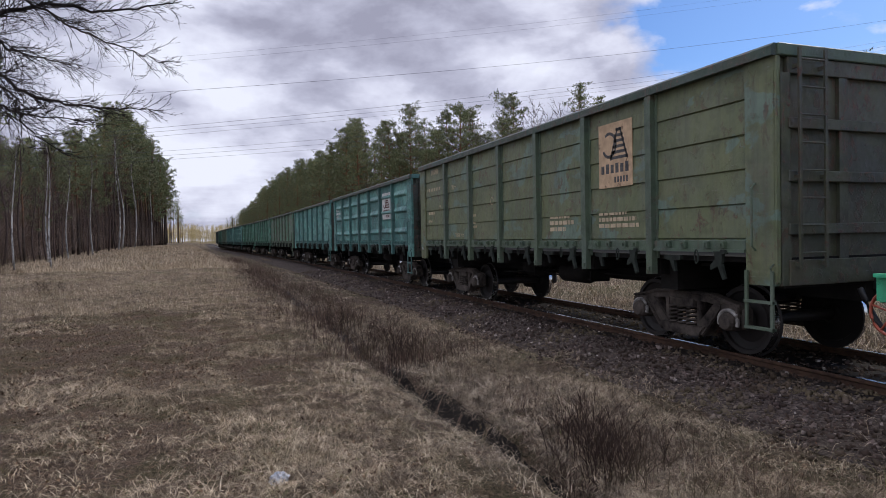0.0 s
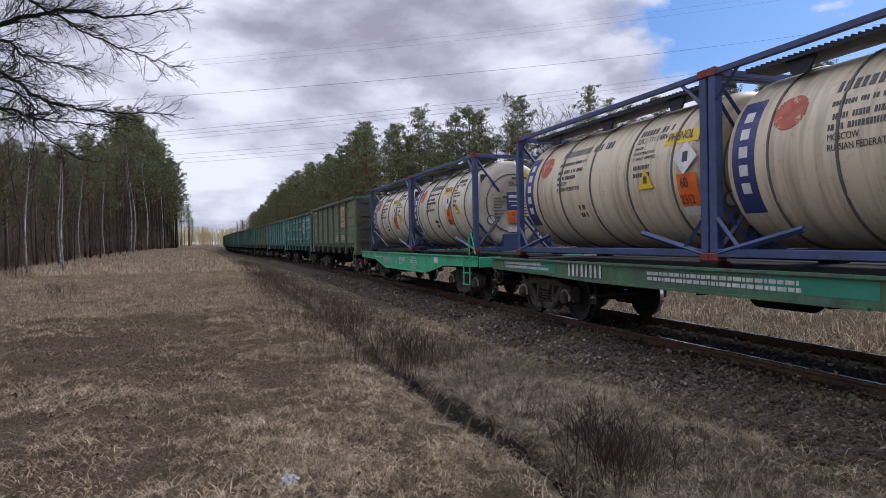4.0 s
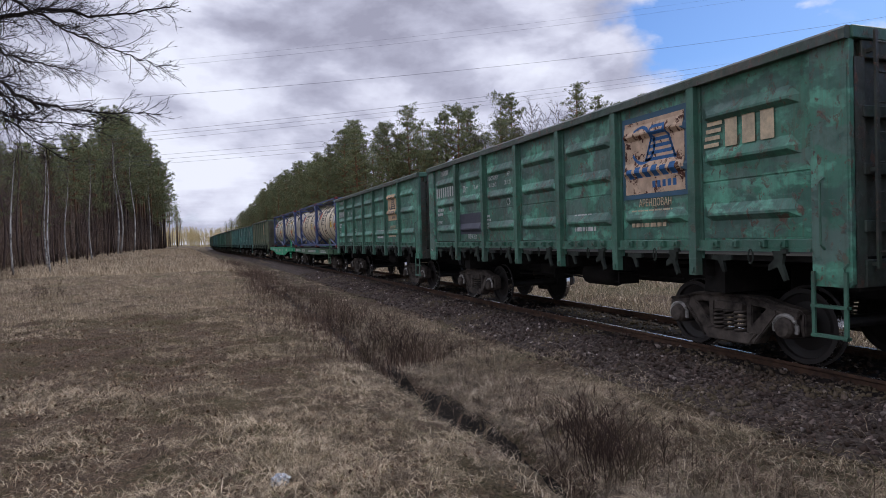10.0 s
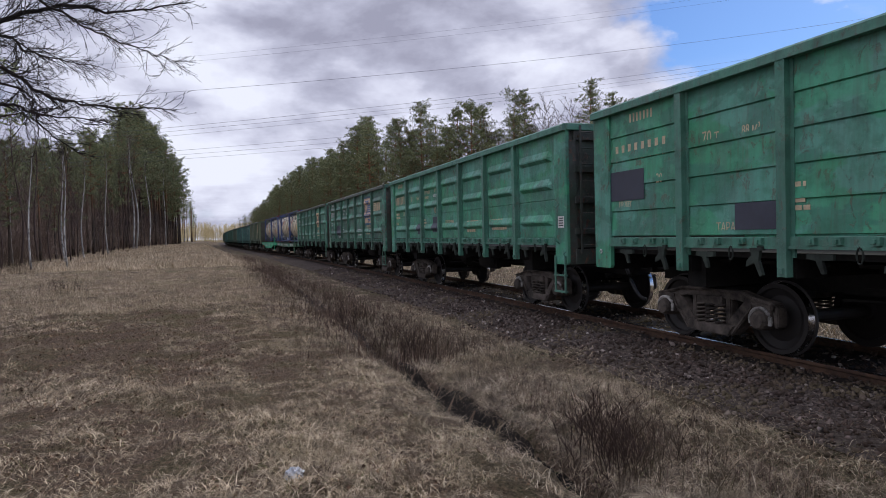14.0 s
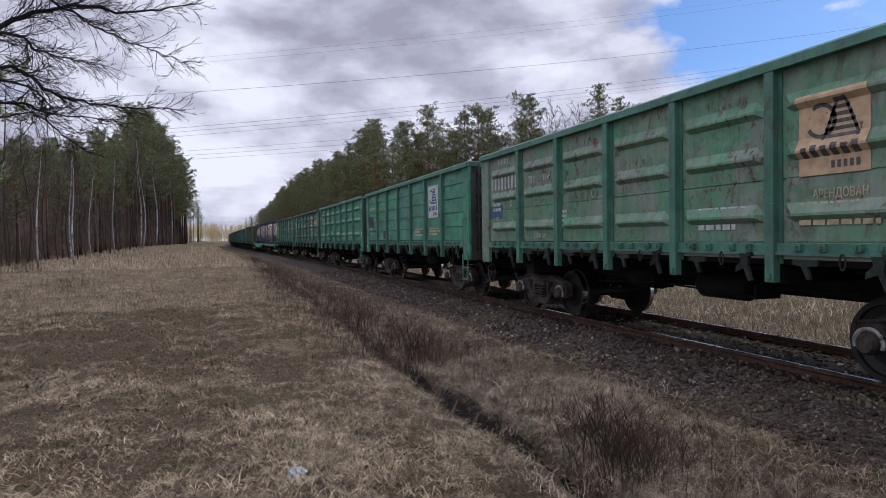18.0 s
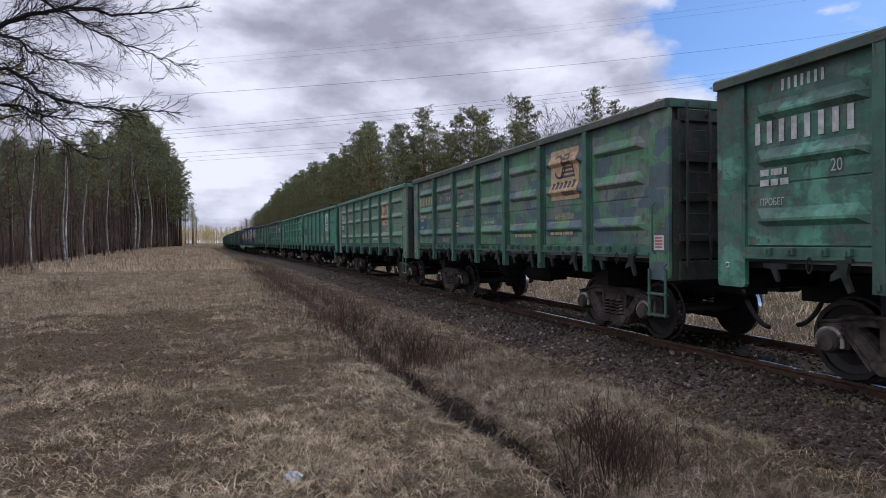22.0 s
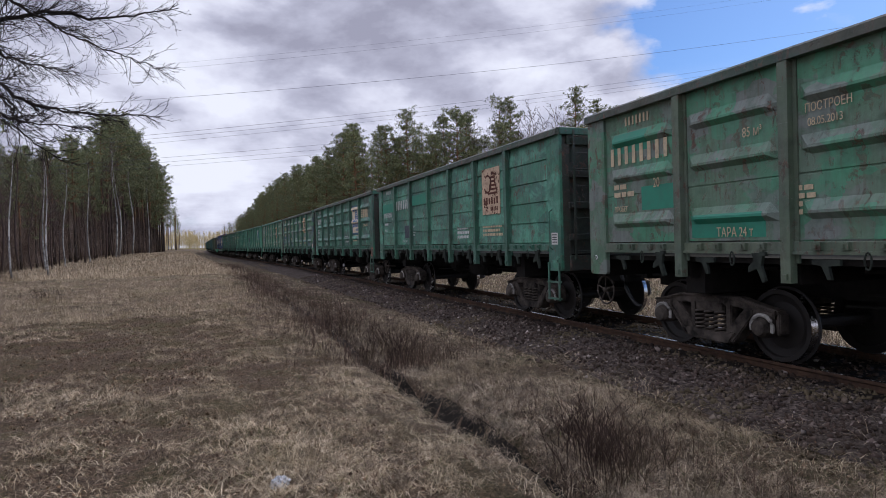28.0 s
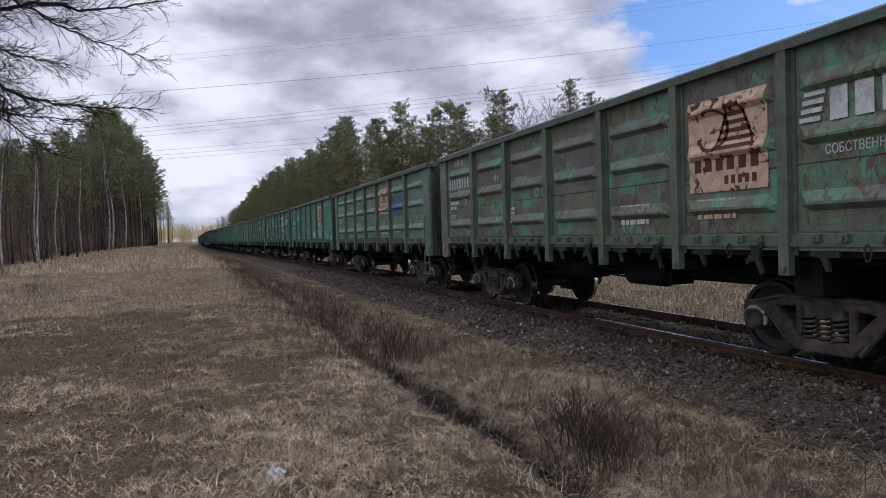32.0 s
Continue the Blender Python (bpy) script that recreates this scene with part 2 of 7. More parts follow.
# ---- materials ----
class Nodes:
    """A short hand for a node material."""

    def __init__(self, name, rough=0.6, metal=0.0):
        self.mat = bpy.data.materials.new(name)
        self.mat.use_nodes = True
        self.n, self.l = self.mat.node_tree.nodes, self.mat.node_tree.links
        self.bsdf = self.n["Principled BSDF"]
        self.bsdf.inputs["Roughness"].default_value = rough
        self.bsdf.inputs["Metallic"].default_value = metal
        if rough > 0.72:
            self.bsdf.inputs["Specular IOR Level"].default_value = 0.12
        self.tc = self.n.new("ShaderNodeTexCoord")
        self.info = self.n.new("ShaderNodeObjectInfo")

    def put(self, socket, v):
        if isinstance(v, (int, float)):
            socket.default_value = v
        elif isinstance(v, tuple):
            socket.default_value = (*v, 1) if len(v) == 3 and len(socket.default_value) == 4 else v
        else:
            self.l.new(v, socket)

    def where(self, kind="Object", shift=0.0, scale=(1, 1, 1)):
        """Coordinates in metres, moved at random from object to object by shift."""
        m = self.n.new("ShaderNodeMapping")
        m.inputs["Scale"].default_value = scale
        self.l.new(self.tc.outputs[kind], m.inputs[0])
        if shift:
            v = self.n.new("ShaderNodeCombineXYZ")
            s = self.math("MULTIPLY", self.info.outputs["Random"], shift)
            for i in range(3):
                self.l.new(s, v.inputs[i])
            self.l.new(v.outputs[0], m.inputs["Location"])
        return m.outputs[0]

    def math(self, op, a, b=None, clamp=False):
        n = self.n.new("ShaderNodeMath")
        n.operation, n.use_clamp = op, clamp
        self.put(n.inputs[0], a)
        if b is not None:
            self.put(n.inputs[1], b)
        return n.outputs[0]

    def noise(self, where, scale, detail=4, rough=0.55, distort=0.0):
        n = self.n.new("ShaderNodeTexNoise")
        self.put(n.inputs["Vector"], where)
        n.inputs["Scale"].default_value, n.inputs["Detail"].default_value = scale, detail
        n.inputs["Roughness"].default_value, n.inputs["Distortion"].default_value = rough, distort
        return n.outputs[0]

    def cells(self, where, scale, output="Distance"):
        n = self.n.new("ShaderNodeTexVoronoi")
        self.put(n.inputs["Vector"], where)
        n.inputs["Scale"].default_value = scale
        return n.outputs[output]

    def ramp(self, fac, *stops, hard=False):
        r = self.n.new("ShaderNodeValToRGB")
        if hard:
            r.color_ramp.interpolation = "CONSTANT"
        while len(r.color_ramp.elements) < len(stops):
            r.color_ramp.elements.new(0.5)
        for e, (p, c) in zip(r.color_ramp.elements, stops):
            e.position, e.color = p, ((c, c, c, 1) if isinstance(c, (int, float)) else (*c, 1))
        self.put(r.inputs[0], fac)
        return r.outputs[0]

    def mix(self, fac, a, b, how="MIX"):
        m = self.n.new("ShaderNodeMix")
        m.data_type, m.blend_type = "RGBA", how
        self.put(m.inputs["Factor"], fac)
        self.put(m.inputs["A"], a)
        self.put(m.inputs["B"], b)
        return m.outputs["Result"]

    def island(self):
        return self.n.new("ShaderNodeNewGeometry").outputs["Random Per Island"]

    def done(self, colour, rough=None, bump=None, strength=0.3, distance=0.02):
        self.put(self.bsdf.inputs["Base Color"], colour)
        if rough is not None:
            self.put(self.bsdf.inputs["Roughness"], rough)
        if bump is not None:
            b = self.n.new("ShaderNodeBump")
            b.inputs["Strength"].default_value, b.inputs["Distance"].default_value = strength, distance
            self.put(b.inputs["Height"], bump)
            self.l.new(b.outputs[0], self.bsdf.inputs["Normal"])
        return self.mat


def paint(name, tones, rust=0.5, patches=0.5, grime=0.42, blocks=0.0):
    """Old painted steel: brushed-over areas, chalky fading, soot streaks, flaking rust, scuffs."""
    m = Nodes(name, 0.55)
    w = m.where(shift=37.0)
    tones = [(1.50 * t[0], 1.48 * t[1], 1.24 * t[2]) for t in tones]
    fine = m.noise(w, 14, 5, 0.65)
    base = m.mix(m.ramp(m.noise(w, 0.8, 4, 0.6, 0.4), (0.40, 0.0), (0.60, 1.0)), tones[0], tones[1])
    for i, t in enumerate(tones[2:]):
        at = m.where(shift=41.0 + 13 * i, scale=(1, 0.75, 1.25))
        mask = m.ramp(m.noise(at, 1.15 + 0.35 * i, 5, 0.58, 0.3), (0.565 - 0.07 * patches, 0.0), (0.60 - 0.06 * patches, 1.0))
        base = m.mix(m.math("MULTIPLY", mask, 0.40 + 0.35 * patches), base, t)
    if blocks:
        # oblong areas brushed over in other tones
        bent = m.n.new("ShaderNodeMix")
        bent.data_type = "VECTOR"
        bent.inputs["Factor"].default_value = 0.10
        m.l.new(m.where(shift=23.0, scale=(0.3, 1.0, 1.5)), bent.inputs[4])
        wob = m.n.new("ShaderNodeTexNoise")
        wob.inputs["Scale"].default_value, wob.inputs["Detail"].default_value = 3.0, 4
        m.l.new(w, wob.inputs["Vector"])
        m.l.new(wob.outputs["Color"], bent.inputs[5])
        v = m.n.new("ShaderNodeTexVoronoi")
        v.distance = "CHEBYCHEV"
        v.inputs["Scale"].default_value = 2.4
        m.l.new(bent.outputs[1], v.inputs["Vector"])
        cell = m.n.new("ShaderNodeSeparateColor")
        m.l.new(v.outputs["Color"], cell.inputs[0])
        on = m.ramp(cell.outputs[0], (0.0, 1.0), (blocks, 0.0), hard=True)
        second = m.ramp(cell.outputs[1], (0.0, 0.0), (0.68, 1.0), hard=True)
        base = m.mix(m.math("MULTIPLY", on, 0.82), base, m.mix(second, tones[2], tones[3]))
    # chalky fading
    haze = m.ramp(m.noise(m.where(shift=29.0, scale=(1, 1.3, 0.8)), 1.5, 6, 0.65), (0.44, 0.0), (0.66, 1.0))
    base = m.mix(m.math("MULTIPLY", haze, 0.28), base, (0.125, 0.135, 0.140))
    # soot that has run down
    run = m.ramp(m.noise(m.where(shift=11.0, scale=(1, 5.0, 0.45)), 1.5, 6, 0.66), (0.45, 0.0), (0.70, 1.0))
    base = m.mix(m.math("MULTIPLY", run, grime), base, (0.050, 0.048, 0.042))
    blot = m.ramp(m.noise(w, 3.6, 5, 0.62), (0.36, 1.0), (0.50, 0.0))
    base = m.mix(m.math("MULTIPLY", blot, 0.46), base, tuple(0.42 * c for c in tones[0]))
    # rust that flakes in clusters and drips
    near = m.ramp(m.noise(m.where(shift=53.0), 0.9, 3), (0.44 - 0.08 * rust, 0.15), (0.58, 1.0))
    flake = m.ramp(m.noise(m.where(shift=19.0, scale=(1, 1.25, 0.8)), 6.0, 7, 0.72, 0.6), (0.585 - 0.04 * rust, 0.0), (0.612 - 0.02 * rust, 1.0))
    base = m.mix(m.math("MULTIPLY", m.math("MULTIPLY", flake, near), min(rust * 1.15, 0.92)), base, m.ramp(fine, (0.35, (0.034, 0.018, 0.015)), (0.65, (0.165, 0.075, 0.045))))
    drip = m.ramp(m.noise(m.where(shift=7.0, scale=(1, 11.0, 0.55)), 1.6, 4, 0.6), (0.55, 0.0), (0.70, 1.0))
    base = m.mix(m.math("MULTIPLY", m.math("MULTIPLY", drip, near), min(0.6 * rust, 0.7)), base, (0.105, 0.058, 0.038))
    # scuffs and dust
    light = m.ramp(m.noise(m.where(shift=5.0, scale=(1, 0.5, 6)), 7, 5, 0.7), (0.64, 0.0), (0.76, 1.0))
    base = m.mix(m.math("MULTIPLY", light, 0.40), base, (0.34, 0.38, 0.36))
    base = m.mix(m.math("MULTIPLY", fine, 0.14), base, (0.07, 0.08, 0.07))
    return m.done(base, m.ramp(fine, (0.3, 0.42), (0.7, 0.68)), m.math("ADD", m.noise(w, 3, 3), m.math("MULTIPLY", m.math("ADD", fine, flake), 0.22)), 0.5, 0.04)


def plain(name, colour, dark=None, rough=0.6, metal=0.0, scale=9.0, bump=0.15, shift=9.0):
    m = Nodes(name, rough, metal)
    w = m.where(shift=shift)
    dark = dark or tuple(0.55 * c for c in colour)
    f = m.noise(w, scale, 5, 0.65)
    g = m.noise(w, scale * 0.22, 3, 0.5)
    c = m.ramp(m.math("ADD", m.math("MULTIPLY", f, 0.6), m.math("MULTIPLY", g, 0.4)), (0.36, dark), (0.64, colour))
    return m.done(c, m.ramp(f, (0.3, max(rough - 0.12, 0.05)), (0.7, min(rough + 0.12, 1.0))), f, bump, 0.01)


# end walls: deep shade of the recesses put into dark tones, with rust and grime
SHADED_END = paint("shaded_end_wall_paint", ((0.016, 0.024, 0.020), (0.026, 0.030, 0.024), (0.034, 0.030, 0.027), (0.022, 0.046, 0.036)), 0.8, 0.6, 0.75)
# the olive wagon's end catches more light, so less shade is painted in
OLIVE_END = paint("shaded_olive_end_wall_paint", ((0.050, 0.058, 0.036), (0.062, 0.064, 0.042), (0.055, 0.046, 0.034), (0.030, 0.036, 0.028)), 1.1, 0.6, 0.6)
RUSTY_TOP = paint("rusty_top_rail_paint", ((0.022, 0.048, 0.038), (0.034, 0.050, 0.038), (0.050, 0.046, 0.036)), 0.8, 0.6, 0.4)
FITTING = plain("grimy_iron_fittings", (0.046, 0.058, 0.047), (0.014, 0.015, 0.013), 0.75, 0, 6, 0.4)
UNDER = plain("sooty_underframe", (0.024, 0.022, 0.020), (0.008, 0.008, 0.007), 0.8)
CAST = plain("dusty_cast_steel", (0.125, 0.105, 0.088), (0.010, 0.009, 0.008), 0.75, 0, 6, 0.8)
WHEEL = plain("wheel_steel", (0.030, 0.025, 0.022), (0.012, 0.011, 0.010), 0.65, 0.2)
TREAD = plain("worn_bright_steel", (0.78, 0.77, 0.75), (0.55, 0.54, 0.52), 0.2, 1.0)
RUSTY = plain("rusty_rail", (0.105, 0.062, 0.040), (0.034, 0.022, 0.017), 0.8)
SLEEPER = plain("old_sleeper", (0.12, 0.095, 0.072), (0.045, 0.036, 0.03), 0.85, 0, 22)
BLUE = plain("blue_frame_paint", (0.055, 0.085, 0.20), (0.03, 0.045, 0.10), 0.5)
REDC = plain("red_casting_paint", (0.24, 0.035, 0.03), (0.11, 0.02, 0.02), 0.55)
ORANGE = plain("orange_wheel_paint", (0.42, 0.09, 0.045), (0.22, 0.05, 0.03), 0.5)
BLACK = plain("rubber_black", (0.02, 0.02, 0.02), None, 0.6)
WHITE = plain("stencil_white", (0.62, 0.64, 0.61), (0.30, 0.32, 0.30), 0.7, 0, 16)
CREAM = plain("stencil_cream", (0.62, 0.50, 0.32), (0.34, 0.28, 0.19), 0.7, 0, 16)
DARKINK = plain("dark_print", (0.035, 0.035, 0.04), (0.10, 0.10, 0.09), 0.6, 0, 16)
NAVY = plain("navy_print", (0.022, 0.035, 0.13), (0.04, 0.055, 0.15), 0.45, 0, 12)
SIGNRED = plain("red_print", (0.50, 0.10, 0.07), (0.36, 0.09, 0.07), 0.5, 0, 10)
SIGNORANGE = plain("orange_plate", (0.85, 0.17, 0.02), (0.6, 0.12, 0.02), 0.5, 0, 10)
SIGNYELLOW = plain("yellow_plate", (0.80, 0.55, 0.02), (0.6, 0.4, 0.03), 0.5, 0, 10)
SIGNWHITE = plain("white_plate", (0.74, 0.73, 0.69), (0.5, 0.49, 0.46), 0.5, 0, 10)
WORN = plain("worn_pale_steel", (0.46, 0.44, 0.40), (0.045, 0.040, 0.036), 0.6, 0, 7)


def peeling(name, paper, under, amount):
    """Old print that flakes off to the primer."""
    m = Nodes(name, 0.8)
    w = m.where(shift=17.0)
    flake = m.ramp(m.noise(w, 6.0, 7, 0.70, 0.5), (0.60 - amount, 0.0), (0.64 - amount, 1.0))
    tone = m.ramp(m.noise(w, 8, 4), (0.35, tuple(0.72 * c for c in paper)), (0.65, paper))
    return m.done(m.mix(flake, tone, under), 0.8, flake, 0.3, 0.004)


POSTER = peeling("faded_poster", (0.60, 0.43, 0.27), (0.16, 0.11, 0.075), -0.02)
POSTERPALE = peeling("pale_cream_poster", (0.64, 0.55, 0.40), (0.10, 0.13, 0.12), -0.03)
POSTERWHITE = peeling("white_poster", (0.60, 0.61, 0.57), (0.14, 0.20, 0.19), -0.03)
POSTERRUST = peeling("rust_eaten_poster", (0.60, 0.44, 0.31), (0.085, 0.038, 0.028), 0.05)
INKBLUE = peeling("blue_emblem_print", (0.055, 0.15, 0.33), (0.30, 0.30, 0.27), -0.03)
REDBROWN = plain("red_brown_primer", (0.13, 0.05, 0.035), (0.07, 0.03, 0.025), 0.75, 0, 8)
PATCH = plain("dark_paint_patch", (0.05, 0.055, 0.075), (0.03, 0.032, 0.045), 0.6)
PATCHBLUE = plain("blue_paint_patch", (0.045, 0.115, 0.20), (0.03, 0.08, 0.10), 0.6, 0, 3)
PATCHGREEN = plain("fresh_green_patch", (0.025, 0.24, 0.15), (0.02, 0.17, 0.11), 0.55)


# ---- wagons: local y along the train, -x the side towards the watcher, z = 0 on the rail ----
HALF = 1.575
FLOOR_Z, EAVE = 1.58, 3.57
POST_PITCH = 1.714
POSTS = [(k - 2.5) * POST_PITCH for k in range(6)]
PLATE = 0.45
EDGES = [-BODY / 2 + PLATE] + POSTS + [BODY / 2 - PLATE]     # panel borders
MESH = {}


def shared(key, build, smooth_shade=False):
    if key not in MESH:
        bm = bmesh.new()
        build(bm)
        bmesh.ops.recalc_face_normals(bm, faces=bm.faces)
        MESH[key] = mesh_of(key, bm, smooth_shade)
    return MESH[key]


def relief(bm, ys, zs):
    """A pressed sheet: rows of (z, depth in the middle, depth at the sides), with a turned-in border."""
    n = len(ys)
    rows = [[bm.verts.new((-(d if 1 < i < n - 2 else e), y, z)) for i, y in enumerate(ys)] for z, d, e in zs]
    for p, q in zip(rows, rows[1:]):
        for i in range(n - 1):
            bm.faces.new((p[i], p[i + 1], q[i + 1], q[i]))
    rim = rows[0] + [r[-1] for r in rows[1:]] + rows[-1][-2::-1] + [r[0] for r in rows[-2:0:-1]]
    back = [bm.verts.new((0.03, v.co.y, v.co.z)) for v in rim]
    for i in range(len(rim)):
        j = (i + 1) % len(rim)
        bm.faces.new((rim[i], rim[j], back[j], back[i]))


def panel_ribbed(bm, w):
    zs = [(FLOOR_Z, 0, 0)]
    for z0 in (1.80, 2.50, 3.05):
        zs += [(z0, 0, 0), (z0 + 0.065, 0.066, 0), (z0 + 0.095, 0.066, 0), (z0 + 0.22, 0, 0)]
        if z0 < 2:
            zs += [(2.285, 0, 0), (2.292, -0.012, -0.012), (2.306, -0.012, -0.012), (2.313, 0, 0)]
    zs.append((EAVE, 0, 0))
    relief(bm, [-w / 2, -w / 2 + 0.15, -w / 2 + 0.27, w / 2 - 0.27, w / 2 - 0.15, w / 2], zs)


def panel_planked(bm, w):
    n = 5
    h = (EAVE - FLOOR_Z) / n
    zs = []
    for k in range(n):
        z0 = FLOOR_Z + k * h
        zs += [(z0, -0.008, -0.008), (z0 + 0.012, 0.018, 0.018), (z0 + 0.06, 0.016, 0.016), (z0 + h - 0.012, 0.0, 0.0)]
    zs.append((EAVE, -0.004, -0.004))
    relief(bm, [-w / 2, -w / 4, 0, w / 4, w / 2], zs)


def post(bm):
    prism(bm, [(-0.065, 1.10), (0.065, 1.10), (0.065, EAVE), (-0.065, EAVE)], -0.10, 0.0)
    prism(bm, [(-0.115, 1.32), (0.115, 1.32), (0.115, EAVE), (-0.115, EAVE)], -0.022, 0.004)
    box(bm, -0.125, -0.095, -0.03, 0.03, 1.14, 1.20)


def corner_plate(bm):
    w = PLATE
    prism(bm, [(-w / 2 + 0.03, 1.06), (w / 2 - 0.03, 1.06), (w / 2, 1.10), (w / 2, EAVE), (-w / 2, EAVE), (-w / 2, 1.10)], -0.045, 0.02)
    box(bm, -0.05, -0.045, -w / 2 + 0.03, -w / 2 + 0.05, 1.3, 3.4)


def chord(bm):
    e = BODY / 2
    prism_x = [(-0.11, EAVE - 0.012), (0.10, EAVE - 0.012), (0.10, 3.69), (-0.075, 3.69), (-0.11, 3.66)]
    for y0, y1 in ((-e, e),):
        a = [bm.verts.new((x, y0, z)) for x, z in prism_x]
        b = [bm.verts.new((x, y1, z)) for x, z in prism_x]
        bm.faces.new(a), bm.faces.new(b[::-1])
        for i in range(5):
            bm.faces.new((a[i], b[i], b[(i + 1) % 5], a[(i + 1) % 5]))


def sill(bm):
    e = BODY / 2 - PLATE
    box(bm, -0.05, 0.02, -e, e, 1.42, FLOOR_Z - 0.02, 0.006)
    box(bm, -0.075, -0.05, -e, e, 1.42, 1.455)
    for a, b in zip(EDGES, EDGES[1:]):
        for f in (0.2, 0.36, 0.6, 0.78):
            y = a + (b - a) * f
            box(bm, -0.10, -0.05, y - 0.05, y + 0.05, 1.47, 1.55)
            box(bm, -0.125, -0.10, y - 0.018, y + 0.018, 1.49, 1.53)


def latch(bm):
    """The hooked stop of a floor hatch."""
    prism(bm, [(-0.07, 1.43), (0.09, 1.43), (0.06, 1.34), (0.14, 1.27), (0.15, 1.20), (0.02, 1.25), (-0.06, 1.09), (-0.10, 1.11), (-0.04, 1.28)], -0.10, -0.055)
    box(bm, -0.115, -0.055, -0.11, -0.04, 1.40, 1.45)


def bracket(bm):
    """A flat iron foot that holds an open hatch."""
    prism(bm, [(-0.16, 1.37), (0.16, 1.37), (0.16, 1.32), (0.05, 1.30), (-0.02, 1.16), (-0.06, 1.16), (-0.03, 1.30), (-0.16, 1.31)], -0.09, -0.05)


def ring_handle(bm):
    pts = [(-0.075, 0.035 * math.cos(a), 1.36 + 0.085 * math.sin(a)) for a in np.linspace(0, 2 * math.pi, 12, endpoint=False)]
    tube(bm, pts, 0.011, 5, closed=True)


def far_wall(bm):
    box(bm, -0.03, 0.0, -BODY / 2, BODY / 2, 1.3, EAVE)
    for y in POSTS:
        box(bm, 0.0, 0.09, y - 0.085, y + 0.085, 1.1, EAVE)
    for s in (-1, 1):
        box(bm, 0.0, 0.045, s * BODY / 2 - s * PLATE - 0.0, s * BODY / 2, 1.06, EAVE)
    box(bm, -0.1, 0.11, -BODY / 2, BODY / 2, EAVE - 0.01, 3.69)


def end_sheet(bm):
    """Seen from outside, towards -y."""
    w = HALF - 0.05
    box(bm, -w, w, 0.06, 0.10, 1.30, EAVE)


END_RIBS = ((3.38, 3.56, 0.0), (2.78, 2.90, -0.02), (2.20, 2.32, -0.02), (1.62, 1.74, -0.02), (1.06, 1.34, -0.02))


def end_rib(bm, z0, z1, d):
    w = HALF - 0.13
    box(bm, -w, w, d, 0.062, z0, z1, 0.008)


def end_post(bm, x, w):
    box(bm, x - w, x + w, 0.012 if w < 0.075 else 0.0, 0.062, 1.06 if w > 0.075 else 1.34, 3.385)


def end_top(bm):
    box(bm, -HALF - 0.03, HALF + 0.03, -0.03, 0.12, EAVE - 0.01, 3.692, 0.01)


def ladder(bm):
    for x in (-1.36, -0.96):
        box(bm, x - 0.02, x + 0.02, -0.10, -0.075, 1.25, 3.64)
        for z in (1.3, 2.25, 3.45):
            box(bm, x - 0.015, x + 0.015, -0.08, 0.0, z - 0.02, z + 0.02)
    for k in range(8):
        tube(bm, [(-1.36, -0.088, 1.42 + 0.3 * k), (-0.96, -0.088, 1.42 + 0.3 * k)], 0.012, 6)


def side_step(bm):
    """The shunter's step that hangs below the corner plate."""
    for y in (0.05, 0.42):
        box(bm, -0.085, -0.06, y - 0.02, y + 0.02, 0.52, 1.22)
    for z in (0.53, 0.84):
        box(bm, -0.10, -0.03, 0.03, 0.44, z, z + 0.03)
    tube(bm, [(-0.07, 0.05, 1.2), (-0.10, 0.05, 1.26), (-0.05, 0.05, 1.30)], 0.012, 5)


def grab_rail(bm):
    tube(bm, [(-0.05, 0.0, 1.45), (-0.11, 0.0, 1.50), (-0.11, 0.0, 2.15), (-0.05, 0.0, 2.20)], 0.013, 6)


def underframe(bm):
    box(bm, -0.20, 0.20, -BODY / 2, BODY / 2, 0.80, 1.30)
    box(bm, -HALF + 0.06, HALF - 0.06, -BODY / 2 + 0.03, BODY / 2 - 0.03, 1.30, 1.37)
    for y in (-4.325, 4.325):
        box(bm, -1.35, 1.35, y - 0.18, y + 0.18, 0.86, 1.30)
    for y in POSTS:
        box(bm, -HALF + 0.07, HALF - 0.07, y - 0.05, y + 0.05, 1.08, 1.31)
    for s in (-1, 1):
        box(bm, -HALF + 0.07, HALF - 0.07, s * (BODY / 2 - 0.14) - 0.12, s * (BODY / 2 - 0.14) + 0.12, 1.02, 1.30)
    for k in range(14):
        y = -4.9 + 9.8 * k / 13
        box(bm, -1.1, -0.25, y - 0.2, y + 0.2, 1.20, 1.24, 0, Matrix.Translation((0, 0, 0)))


def brake_tank(bm):
    lathe(bm, [(-0.50, 0.05), (-0.48, 0.16), (-0.42, 0.20), (0.42, 0.20), (0.48, 0.16), (0.50, 0.05)], 16, "Y")


def brake_rods(bm):
    tube(bm, [(-0.62, -2.9, 0.92), (-0.62, 2.4, 0.92)], 0.018, 6)
    tube(bm, [(-0.85, -1.6, 0.80), (-0.70, 0.6, 0.86), (-0.70, 2.6, 0.78)], 0.018, 6)
    for y in (-1.6, 0.6):
        box(bm, -0.92, -0.50, y - 0.02, y + 0.02, 0.78, 0.98)


def coupler(bm):
    """An automatic coupler: shank, head and claw, pointing to -y."""
    box(bm, -0.10, 0.10, -0.42, 0.15, 0.93, 1.15, 0.02)
    prism(bm, [(-0.62, 0.90), (-0.40, 0.88), (-0.36, 1.20), (-0.60, 1.22)], -0.22, 0.16)
    box(bm, 0.12, 0.24, -0.66, -0.42, 0.93, 1.17, 0.02)


